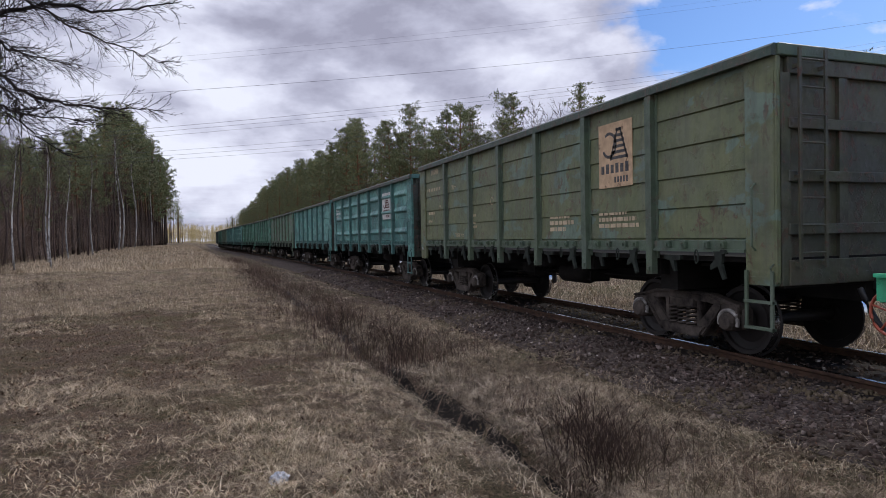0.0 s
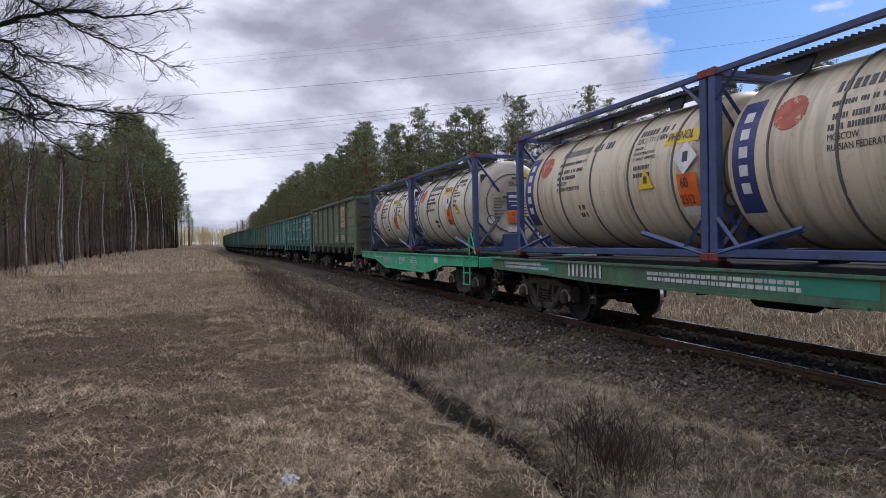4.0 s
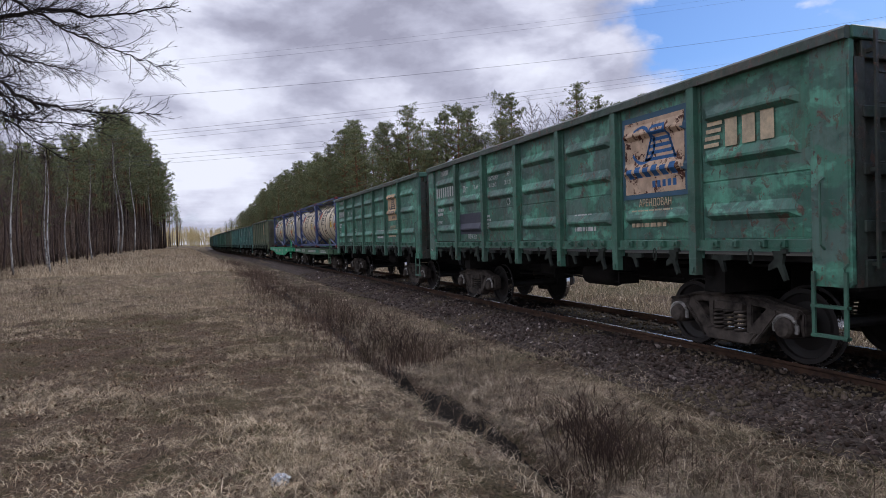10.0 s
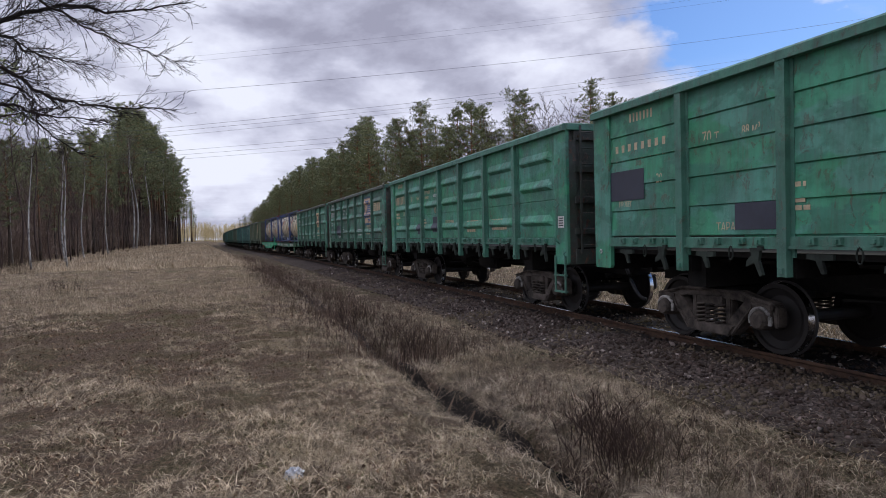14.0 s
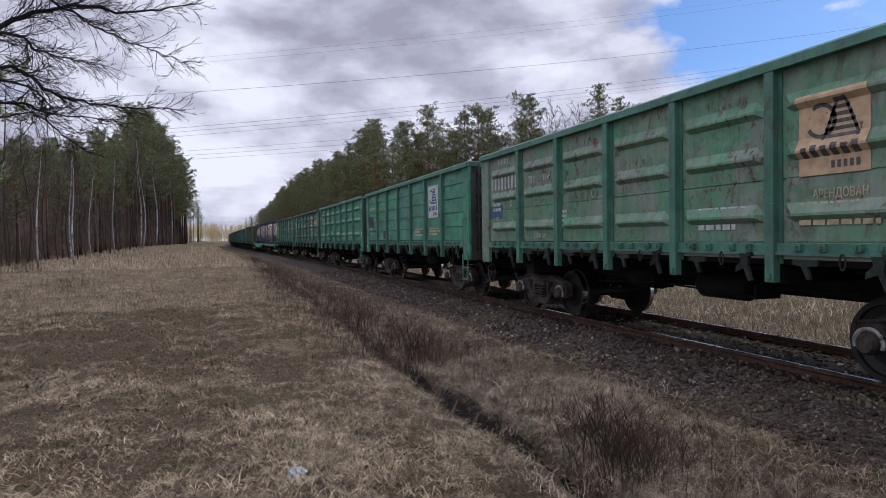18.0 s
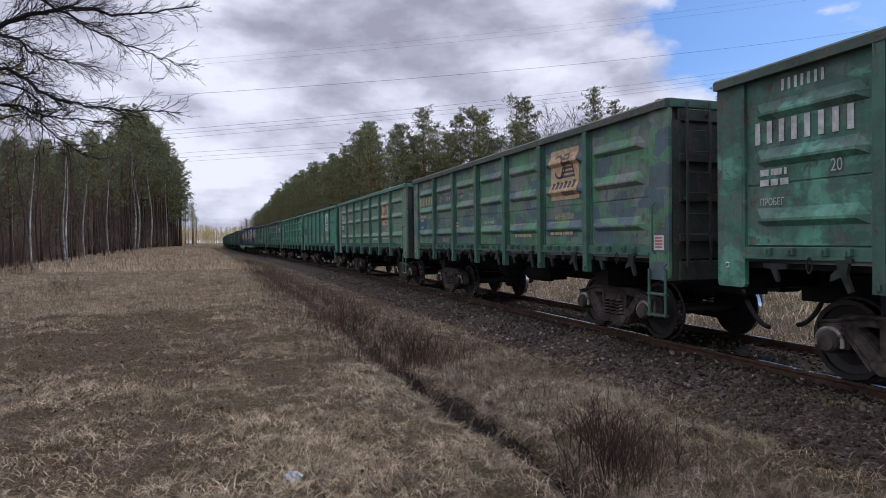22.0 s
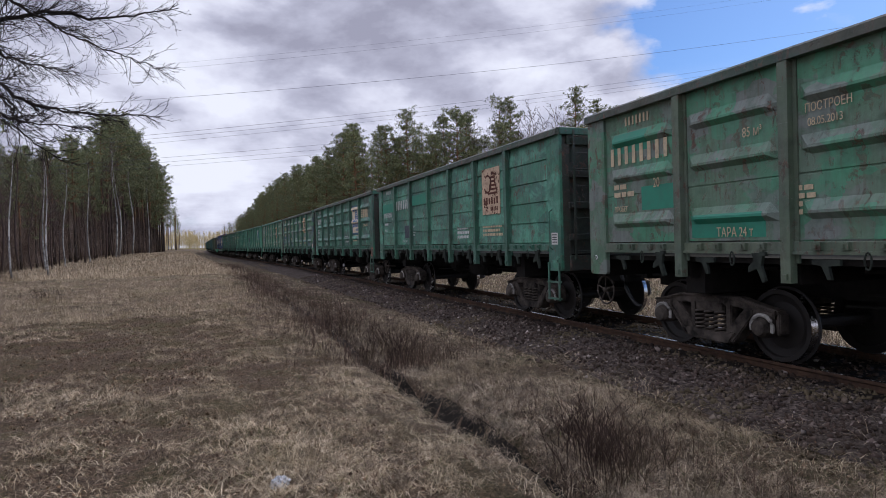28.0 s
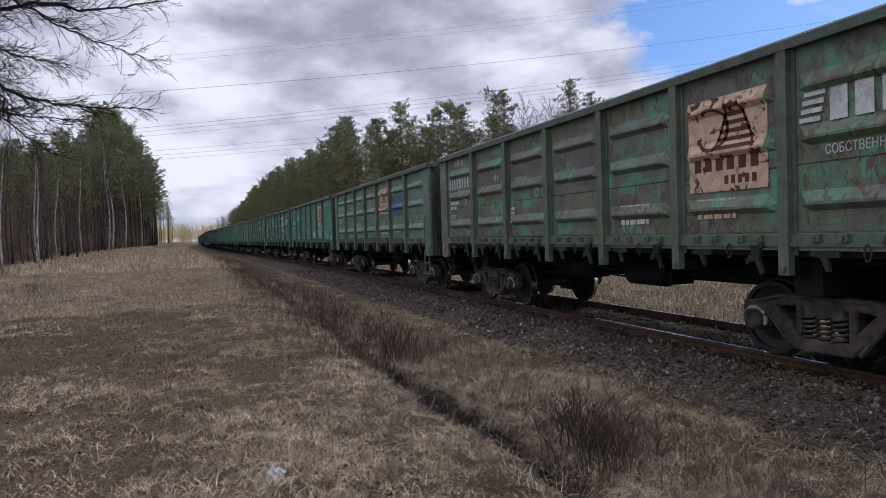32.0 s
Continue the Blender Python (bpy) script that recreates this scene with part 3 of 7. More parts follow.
def hose(bm):
    pts = [(-0.38 + 0.10 * s, -0.05 - 0.45 * s, 0.98 - 0.60 * (1 - (1 - s) ** 2)) for s in np.linspace(0, 1, 9)]
    tube(bm, pts, 0.035, 7)


def hand_wheel(bm):
    r = 0.23
    tube(bm, [(0, r * math.cos(a), r * math.sin(a)) for a in np.linspace(0, 2 * math.pi, 22, endpoint=False)], 0.016, 6, closed=True)
    for k in range(5):
        a = 2 * math.pi * k / 5 + 0.3
        tube(bm, [(0, 0, 0), (0, r * math.cos(a), r * math.sin(a))], 0.012, 5)
    lathe(bm, [(-0.04, 0.04), (0.04, 0.04), (0.35, 0.03)], 8, "X")


def side_frame(bm):
    """A cast bogie side frame with its windows; outer face at x = -0.07."""
    x0, x1 = -0.09, 0.07
    prism(bm, [(-1.14, 0.56), (-1.12, 0.70), (-0.84, 0.745), (-0.55, 0.82), (0.55, 0.82), (0.84, 0.745), (1.12, 0.70), (1.14, 0.56), (0.98, 0.60), (0.80, 0.62), (0.50, 0.69), (-0.50, 0.69), (-0.80, 0.62), (-0.98, 0.60)], x0, x1)
    prism(bm, [(-1.12, 0.70), (-0.84, 0.745), (-0.55, 0.82), (0.55, 0.82), (0.84, 0.745), (1.12, 0.70), (1.12, 0.665), (0.84, 0.71), (0.54, 0.785), (-0.54, 0.785), (-0.84, 0.71), (-1.12, 0.665)], x0 - 0.045, x0 - 0.002)
    for s in (-1, 1):
        prism(bm, [(s * 0.82, 0.66), (s * 0.64, 0.71), (s * 0.29, 0.36), (s * 0.44, 0.20)], x0 - 0.01, x1)
        prism(bm, [(s * 0.82, 0.64), (s * 0.775, 0.645), (s * 0.40, 0.235), (s * 0.44, 0.20)], x0 - 0.05, x0 - 0.012)
        prism(bm, [(s * 0.38, 0.72), (s * 0.28, 0.72), (s * 0.28, 0.30), (s * 0.38, 0.30)], x0, x1)
        prism(bm, [(s * 1.07, 0.66), (s * 1.16, 0.66), (s * 1.16, 0.40), (s * 1.10, 0.38)], x0, x1)
        prism(bm, [(s * 0.79, 0.66), (s * 0.68, 0.66), (s * 0.73, 0.40), (s * 0.79, 0.40)], x0, x1)
        box(bm, x0 - 0.03, x1, s * 0.925 - 0.17, s * 0.925 + 0.17, 0.60, 0.69, 0.01)
    prism(bm, [(-0.48, 0.34), (0.48, 0.34), (0.37, 0.19), (-0.37, 0.19)], x0 - 0.05, x1 + 0.03)
    bmesh.ops.recalc_face_normals(bm, faces=bm.faces)
    bmesh.ops.bevel(bm, geom=bm.edges[:], offset=0.014, segments=2, affect="EDGES")
    box(bm, x0 - 0.03, x1 + 0.5, -0.24, 0.24, 0.60, 0.72, 0.01)


def spring(bm):
    """One coil spring."""
    pts = [(-0.070 + 0.072 * math.cos(a), 0.080 * math.sin(a), 0.33 + 0.29 * a / (2 * math.pi * 5)) for a in np.linspace(0, 2 * math.pi * 5, 56)]
    tube(bm, pts, 0.018, 5)


def jaw_rim(bm):
    """The raised rim of the jaw over an axle box."""
    tube(bm, [(-0.135, 0.165 * math.cos(a), 0.0 + 0.155 * math.sin(a)) for a in np.linspace(-0.35, math.pi + 0.35, 13)], 0.026, 6)


def axle_box(bm):
    lathe(bm, [(-0.22, 0.05), (-0.21, 0.10), (-0.17, 0.125), (-0.06, 0.135), (0.10, 0.135)], 14, "X")
    box(bm, -0.14, 0.08, -0.15, 0.15, -0.02, 0.15, 0.02)


def bolster(bm):
    box(bm, -1.0, 1.0, -0.20, 0.20, 0.55, 0.84, 0.03)


def axle(bm):
    lathe(bm, [(-1.15, 0.065), (-0.75, 0.085), (0.75, 0.085), (1.15, 0.065)], 14, "X")


def wheel(bm):
    """A rolled wheel: boss, dished web, rim, flange towards +x."""
    lathe(bm, [(-0.08, 0.02), (-0.085, 0.12), (-0.03, 0.15), (0.01, 0.30), (-0.025, 0.395), (-0.065, 0.405), (-0.065, 0.462), (0.035, 0.476), (0.045, 0.50), (0.07, 0.495), (0.072, 0.40), (0.03, 0.38), (0.06, 0.15), (0.09, 0.12), (0.09, 0.02)], 40, "X")


def tyre_glint(bm):
    lathe(bm, [(-0.064, 0.4635), (0.036, 0.4780)], 40, "X")
    bmesh.ops.delete(bm, geom=[f for f in bm.faces if len(f.verts) > 4], context="FACES")


WHEELS = []          # (wheelset, its place in the wagon, wagon offset)


def bogie(thing, y, roll_it, c):
    b = part("bogie_bolster", shared("bolster", bolster), UNDER, thing, at=pose(0, y, 0))
    for s in (-1, 1):
        m = pose(s * 1.02, 0, 0, 0, 0, 0 if s < 0 else 180)
        part("side_frame", shared("side_frame", side_frame), CAST, b, at=m)
        for k in (-0.18, 0.0, 0.18):
            part("coil_spring", shared("spring", spring, True), CAST, b, at=m @ pose(0, k, 0))
        for k in (-0.925, 0.925):
            part("axle_box", shared("axle_box", axle_box), CAST, b, at=pose(s * 1.02, k, 0.475, 0, 0, 0 if s < 0 else 180))
            part("jaw_rim", shared("jaw_rim", jaw_rim), WORN, b, "worn pale rim of the side frame's jaw", at=pose(s * 1.02, k, 0.475, 0, 0, 0 if s < 0 else 180))
    for k in (-0.925, 0.925):
        a = part("wheelset", shared("axle", axle), WHEEL, thing, at=pose(0, y + k, 0.476))
        for s in (-1, 1):
            part("wheel", shared("wheel", wheel, False), WHEEL, a, at=pose(s * GAUGE, 0, 0, 0, 0, 0 if s < 0 else 180))
            part("wheel_tread", shared("tyre", tyre_glint, True), TREAD, a, "bright worn running surface", at=pose(s * GAUGE, 0, 0, 0, 0, 0 if s < 0 else 180))
        if roll_it:
            WHEELS.append((a, y + k, c))


# lettering on the near side: x of the text runs towards -y
def side_pose(x, y, z, tilt=0.0):
    return Matrix(((0, 0, -1, x), (-1, 0, 0, y), (0, 1, 0, z), (0, 0, 0, 1))) @ pose(0, 0, 0, tilt)


def lettering(thing, text, x, y, z, size, material, tilt=0.0, squeeze=0.75, at=None):
    cu = bpy.data.curves.new("lettering", "FONT")
    cu.body, cu.size, cu.extrude, cu.align_x = text, size * 1.38, 0.0015, "LEFT"
    cu.materials.append(material)
    ob = new("lettering", cu)
    ob.parent = thing
    ob.matrix_basis = (at or side_pose(x, y, z, tilt)) @ Matrix.Diagonal((squeeze, 1, 1, 1))
    return ob


def slab(bm, y, z, w, h, x=-0.006, t=0.005):
    """A thin painted patch, y at its front edge."""
    box(bm, x, x + t, y - w, y, z, z + h)


def bars(thing, x, y, z, h, count, material, w=0.42, pitch=0.66, name="number_bar"):
    """Plain upright bars where a number stands."""
    for k in range(count):
        part(name, shared(f"bar_{h}_{w}_{pitch}", lambda bm: slab(bm, 0, 0, h * pitch * w, h)), material, thing, at=pose(x, y - k * h * pitch, z))


def lines_of_print(thing, x, y, z, w, rows, h, material, seed, name="small_print"):
    """Small print too worn to read."""
    rnd = random.Random(seed)
    bm = bmesh.new()
    for r in range(rows):
        a, end = 0.0, w * rnd.uniform(0.55, 1.0)
        while a < end:
            b = rnd.uniform(0.6, 2.6) * h
            slab(bm, y - a, z - r * h * 1.6, min(b, end - a + 0.01), h)
            a += b + 0.45 * h
    return tagged(part(name, bm, material, thing, at=pose(x, 0, 0)), kind="stuff")


XR = -HALF - 0.090       # clear of the pressed ribs


def rib_depth(z):
    """How far a ribbed side stands out at a height."""
    for z0 in (1.80, 2.50, 3.05):
        if z0 < z < z0 + 0.22:
            return float(np.interp(z, (z0, z0 + 0.065, z0 + 0.095, z0 + 0.22), (0, 0.066, 0.066, 0)))
    return 0.0


def hug(bm):
    """Lay a painted shape over the ribs of a side."""
    for z0 in (1.80, 2.50, 3.05):
        for e in (0, 0.065, 0.095, 0.22):
            bmesh.ops.bisect_plane(bm, geom=bm.verts[:] + bm.edges[:] + bm.faces[:], dist=0.0002, plane_co=(0, 0, z0 + e), plane_no=(0, 0, 1))
    middle = sum(v.co.y for v in bm.verts) / len(bm.verts)
    k = min(range(7), key=lambda i: abs(at_panel(i, 0.5) - middle))
    yc, half = at_panel(k, 0.5), 0.5 * (at_panel(k, 0.0) - at_panel(k, 1.0))
    for e in (0.27, 0.15):
        for side in (-1, 1):
            bmesh.ops.bisect_plane(bm, geom=bm.verts[:] + bm.edges[:] + bm.faces[:], dist=0.0002, plane_co=(0, yc + side * (half - e), 0), plane_no=(0, 1, 0))
    for v in bm.verts:
        v.co.x -= rib_depth(v.co.z) * float(np.interp(abs(v.co.y - yc), (half - 0.27, half - 0.15), (1, 0)))
    return bm


def poster(thing, x, y, z, w, h, paper, ink, seed=0, name="painted_emblem", backing=None):
    """A faded square with a hoop, a laddered cone and two rows of bars."""
    lay = hug if x == XR else (lambda bm: bm)
    x = X if x == XR else x
    bm = bmesh.new()
    slab(bm, y, z, w, h, t=0.012)
    p = part(name, lay(bm), paper, thing, at=pose(x, 0, 0))
    if backing:
        bm = bmesh.new()
        slab(bm, y + 0.07, z - 0.07, w + 0.15, h + 0.15, -0.0025, 0.003)
        part("emblem_backing", lay(bm), backing, thing, at=pose(x, 0, 0))
    bm = bmesh.new()
    cy, cz, r = y - 0.33 * w, z + 0.66 * h, 0.20 * w
    for k in range(18):
        a = math.pi * 0.35 + k * (math.pi * 1.45) / 17
        m = pose(0, cy + r * math.cos(a), cz + r * math.sin(a), math.degrees(a))
        box(bm, -0.009, -0.0065, -0.022, 0.022, -0.028 * w, 0.028 * w, 0, m)
    tx = y - 0.62 * w
    for k in range(6):
        hw = w * (0.05 + 0.035 * (6 - k))
        slab(bm, tx + hw, z + h * (0.43 + 0.085 * k), 2 * hw, h * 0.045, -0.009, 0.0025)
    for s in (-1, 1):
        box(bm, -0.009, -0.0065, -0.018, 0.018, 0, 0.52 * h, 0, pose(0, tx + s * 0.25 * w, z + 0.42 * h, s * 22))
    for k in range(6):
        slab(bm, y - w * (0.08 + 0.145 * k), z + 0.22 * h, 0.09 * w, h * (0.15 if k % 2 else 0.13), -0.009, 0.0025)
    for k in range(5):
        slab(bm, y - w * (0.48 + 0.085 * k), z + 0.07 * h, 0.05 * w, 0.09 * h, -0.009, 0.0025)
    part("emblem_print", lay(bm), ink, p)
    return p


def gondola(c, style, body_paint, post_paint, label, roll_it=False, brake=False, end_paint=None):
    """A four-axle open wagon; c is its centre's offset from the train's mark."""
    t = new("gondola_wagon")
    tagged(t, label, "freight wagon", "wagons of the train")
    x = -HALF
    # ends and ladder take the paint that has shade in its tones
    end_paint = end_paint or SHADED_END
    form = panel_ribbed if style == "ribbed" else panel_planked
    for a, b in zip(EDGES, EDGES[1:]):
        w = round(b - a - (0.0 if abs(a) > 5.5 or abs(b) > 5.5 else 0.0), 3)
        part("side_panel", shared(f"{style}_panel_{w}", lambda bm: form(bm, w)), body_paint, t, at=pose(x, (a + b) / 2, 0))
    for y in POSTS:
        part("side_post", shared("post", post), post_paint, t, at=pose(x, y, 0))
    for s in (-1, 1):
        part("corner_plate", shared("corner_plate", corner_plate), body_paint, t, at=pose(x, s * (BODY - PLATE) / 2, 0))
    part("top_rail", shared("chord", chord), post_paint if post_paint is G_BRIGHT_P else RUSTY_TOP, t, at=pose(x, 0, 0))
    part("side_sill", shared("sill", sill), post_paint, t, at=pose(x, 0, 0))
    for a, b in zip(EDGES, EDGES[1:]):
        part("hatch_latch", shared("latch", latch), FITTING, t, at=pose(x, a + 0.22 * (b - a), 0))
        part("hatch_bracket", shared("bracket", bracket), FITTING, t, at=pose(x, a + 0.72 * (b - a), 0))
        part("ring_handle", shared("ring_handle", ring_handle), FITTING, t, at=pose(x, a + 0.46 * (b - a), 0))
    part("far_side", shared("far_wall", far_wall), body_paint, t, at=pose(HALF, 0, 0))
    for s in (-1, 1):
        m = pose(0, s * BODY / 2, 0, 0, 0, 0 if s < 0 else 180)
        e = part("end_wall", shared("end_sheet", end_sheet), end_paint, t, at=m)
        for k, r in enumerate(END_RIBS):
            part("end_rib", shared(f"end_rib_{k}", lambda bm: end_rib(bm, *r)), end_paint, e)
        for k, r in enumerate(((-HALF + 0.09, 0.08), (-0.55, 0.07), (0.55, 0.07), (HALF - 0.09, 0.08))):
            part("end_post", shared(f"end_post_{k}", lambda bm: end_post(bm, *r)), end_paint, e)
        part("end_top_rail", shared("end_top", end_top), post_paint, e)
        part("coupler", shared("coupler", coupler), UNDER, t, at=m)
        part("brake_hose", shared("hose", hose, True), BLACK, t, at=m)
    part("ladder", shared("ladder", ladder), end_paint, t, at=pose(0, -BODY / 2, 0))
    part("side_step", shared("side_step", side_step), post_paint, t, at=pose(x, -BODY / 2, 0))
    part("grab_rail", shared("grab_rail", grab_rail), post_paint, t, at=pose(x, -BODY / 2 + 0.30, 0))
    part("underframe", shared("underframe", underframe), UNDER, t)
    part("air_tank", shared("brake_tank", brake_tank, True), UNDER, t, at=pose(-0.75, -0.9, 0.92))
    part("brake_cylinder", shared("brake_tank", brake_tank, True), UNDER, t, at=pose(-0.45, 1.3, 0.95) @ Matrix.Diagonal((1.15, 0.8, 1.15, 1)))
    part("brake_rigging", shared("brake_rods", brake_rods), UNDER, t)
    if brake:
        part("hand_wheel", shared("hand_wheel", hand_wheel, True), CAST, t, at=pose(-1.42, BODY / 2 - 0.12, 0.78))
    for y in (-4.325, 4.325):
        bogie(t, y, roll_it, c)
    return t


TRAIN = []           # (thing, offset of its centre from the train's mark, height)


def add(thing, c, z=0.0):
    TRAIN.append((thing, c, z))
    return thing


G_TEAL = paint("teal_wagon_paint", ((0.045, 0.155, 0.165), (0.075, 0.24, 0.24), (0.03, 0.10, 0.115), (0.13, 0.30, 0.30)), 0.4, 0.8)
G_TEAL_P = paint("teal_post_paint", ((0.034, 0.10, 0.11), (0.045, 0.13, 0.135)), 0.3, 0.4)
G_OLIVE = paint("olive_wagon_paint", ((0.105, 0.122, 0.066), (0.085, 0.105, 0.058), (0.13, 0.14, 0.080), (0.10, 0.19, 0.21)), 0.6, 0.1, 0.35)
G_OLIVE_P = paint("olive_post_paint", ((0.055, 0.088, 0.066), (0.07, 0.10, 0.072)), 0.4, 0.5)
G_GREEN = paint("green_wagon_paint", ((0.030, 0.135, 0.098), (0.045, 0.185, 0.14), (0.085, 0.27, 0.22), (0.022, 0.078, 0.07)), 0.75, 0.85)
G_GREEN_P = paint("green_post_paint", ((0.026, 0.088, 0.070), (0.040, 0.125, 0.098)), 0.5, 0.5)
G_DEEP = paint("deep_green_wagon_paint", ((0.026, 0.12, 0.088), (0.045, 0.155, 0.12), (0.075, 0.12, 0.12), (0.085, 0.29, 0.23), (0.018, 0.062, 0.055)), 0.75, 0.9)
G_BRIGHT = paint("bright_green_wagon_paint", ((0.030, 0.195, 0.115), (0.042, 0.225, 0.155), (0.075, 0.22, 0.21), (0.022, 0.12, 0.095)), 0.45, 0.8, 0.4)
G_BRIGHT_P = paint("bright_green_post_paint", ((0.034, 0.13, 0.105), (0.05, 0.16, 0.13)), 0.4, 0.5)
G_MOTTLE = paint("camouflaged_green_wagon_paint", ((0.055, 0.180, 0.100), (0.070, 0.185, 0.115), (0.048, 0.078, 0.135), (0.14, 0.15, 0.17)), 0.6, 0.25, 0.3, 0.48)
G_SAGE = paint("sage_green_wagon_paint", ((0.090, 0.190, 0.130), (0.130, 0.200, 0.165), (0.055, 0.215, 0.135), (0.17, 0.19, 0.19)), 0.8, 0.7, 0.25)
G_RUSTED = paint("rust_eaten_wagon_paint", ((0.078, 0.105, 0.070), (0.098, 0.108, 0.085), (0.060, 0.220, 0.150), (0.085, 0.070, 0.080)), 1.7, 0.45, 0.35, 0.22)
G_GREY = paint("grey_green_wagon_paint", ((0.062, 0.135, 0.092), (0.092, 0.145, 0.120), (0.042, 0.190, 0.125), (0.13, 0.145, 0.16)), 0.85, 0.6, 0.35, 0.26)
G_GREY_P = paint("grey_green_post_paint", ((0.055, 0.085, 0.066), (0.078, 0.102, 0.078)), 0.65, 0.5)
G_DARK = paint("dark_wagon_paint", ((0.025, 0.045, 0.045), (0.03, 0.055, 0.05)), 0.5, 0.5)

# the wagons ahead of the mark
AHEAD = [("ribbed", G_TEAL, G_TEAL_P, "teal open freight wagon with ribbed sides, coupled in the train"),
         ("planked", G_TEAL, G_TEAL_P, "teal open freight wagon with smooth sides, coupled in the train"),
         ("planked", G_GREY, G_GREY_P, "grey-green open freight wagon with smooth sides, coupled in the train"),
         ("planked", G_DEEP, G_GREEN_P, "deep green open freight wagon with smooth sides, far along the train"),
         ("ribbed", G_GREEN, G_GREEN_P, "green open freight wagon with ribbed sides, far along the train")]
for k in range(1, 11):
    style, p, q, label = AHEAD[(k - 1) % 5] if k < 10 else ("planked", G_DARK, G_DARK, "dark open freight wagon at the head of the train")
    c = BODY / 2 + k * PITCH
    w = add(gondola(c, style, p, q, label), c)
    if k == 1:
        poster(w, -HALF - 0.03, -3.45 + 0.55, 2.35, 1.05, 0.95, POSTERWHITE, REDBROWN, 3)
        lines_of_print(w, -HALF - 0.01, 5.9, 3.0, 1.0, 3, 0.10, WHITE, 4)

PANELS = [(EDGES[6 - k + 1], EDGES[6 - k]) for k in range(7)]     # from the front: (front edge, rear edge)


def at_panel(k, f=0.1):
    """y at a share f of panel k, counted from the wagon's front end."""
    a, b = PANELS[k]
    return a + (b - a) * f


X = -HALF - 0.006


# ---- the wagons that pass the camera ----
def wagon_marks(w, seed, number=WHITE, big=0.24, built="", capacity="70 т", volume="", tara="ТАРА 24 т", number_z=2.78, split=False):
    """The painted marks that all these wagons carry on their first panels."""
    bars(w, X, at_panel(0, 0.08), number_z, big, 8, number)
    bars(w, X, at_panel(0, 0.30), 3.36, 0.13, 7, number, name="owner_bar")
    lettering(w, "20", X - 0.008, at_panel(0, 0.66), 2.37, 0.14, number)
    lettering(w, "ПРОБЕГ", X - 0.008, at_panel(0, 0.12), 2.05, 0.085, number)
    lines_of_print(w, X, at_panel(0, 0.12), 2.40, 0.55, 2, 0.075, number, seed)
    lettering(w, capacity, X - 0.008, at_panel(1, 0.22), 2.80, 0.17, number)
    if volume:
        lettering(w, volume, X - 0.008, at_panel(1, 0.62), 2.82, 0.12, number)
    lettering(w, tara, X - 0.008, at_panel(1, 0.36), 1.63, 0.12, number)
    if built:
        lettering(w, "ПОСТРОЕН", X - 0.008, at_panel(2, 0.12), 2.95, 0.095, number)
        lettering(w, built, X - 0.008, at_panel(2, 0.14), 2.80, 0.09, number)
        lettering(w, "КР", X - 0.008, at_panel(2, 0.70), 2.97, 0.10, number)
    lines_of_print(w, X, at_panel(2, 0.06), 2.12, 0.22, 4, 0.055, number, seed + 1)
    bm = bmesh.new()
    tube(bm, [(-0.006, 0.075 * math.cos(a), 0.075 * math.sin(a)) for a in np.linspace(0, 2 * math.pi, 18, endpoint=False)], 0.008, 4, closed=True)
    part("painted_ring", bm, number, w, at=pose(X, at_panel(2, 0.72), 2.42))
    lines_of_print(w, X, at_panel(4, 0.25), 1.95, 0.9, 3, 0.07, number, seed + 2)
    lines_of_print(w, X - 0.004, at_panel(5, 0.20), 1.95, 1.1, 3, 0.06, CREAM, seed + 3)
    bm = bmesh.new()
    tube(bm, [(-0.045, 0.03 * math.cos(a), 0.03 * math.sin(a)) for a in np.linspace(0, 5.0, 9)], 0.011, 5)
    part("painted_hook_mark", bm, WHITE, w, at=pose(-HALF - 0.01, BODY / 2 - PLATE / 2 + 0.05, 1.33))


def paint_patch(w, k, f0, f1, z0, z1, material, x=None):
    bm = bmesh.new()
    y0, y1 = at_panel(k, f0), at_panel(k, f1)
    box(bm, -0.0035, -0.0005, y1, y0, z0, z1)
    if x is None:
        hug(bm)
    return part("paint_patch", bm, material, w, at=pose(-HALF if x is None else x, 0, 0))


def block_letters(w, k, material, z=2.72):
    """A three-letter bank mark as plain shapes, with its striped wing."""
    y = at_panel(k, 0.30)
    pieces = [("mark_block", y - 0.27 * i, z, 0.19, 0.34) for i in range(3)] + [("mark_stripe", y + 0.36 - 0.02 * i, z + 0.02 + 0.09 * i, 0.25, 0.05) for i in range(4)]
    for name, a, b, wide, high in pieces:
        bm = bmesh.new()
        slab(bm, a, b, wide, high)
        part(name, hug(bm), material, w, at=pose(X - 0.006, 0, 0))


def placed(k):
    return -30.461 - BODY / 2 - (k - 1) * PITCH


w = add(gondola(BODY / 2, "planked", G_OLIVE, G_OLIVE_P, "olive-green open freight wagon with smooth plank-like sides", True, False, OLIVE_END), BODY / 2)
poster(w, X - 0.012, at_panel(5, 0.22), 2.37, 0.88, 0.98, POSTER, DARKINK, 1)
wagon_marks(w, 10, CREAM, 0.22, "", "70 т")
taller = pose(0, 0, 1.3) @ Matrix.Diagonal((1, 1, 1.048, 1)) @ pose(0, 0, -1.3)
for piece in w.children:
    if not piece.name.startswith(("bogie", "wheelset", "underframe", "air_tank", "brake", "coupler", "side_step")):
        piece.matrix_basis = taller @ piece.matrix_basis

w = add(gondola(placed(1), "ribbed", G_GREEN, G_GREEN_P, "dull green open freight wagon with ribbed sides and a faded emblem", True, False), placed(1))
wagon_marks(w, 20, WHITE, 0.25, "", "70 т", "85 м³", "ТАРА 24 т")
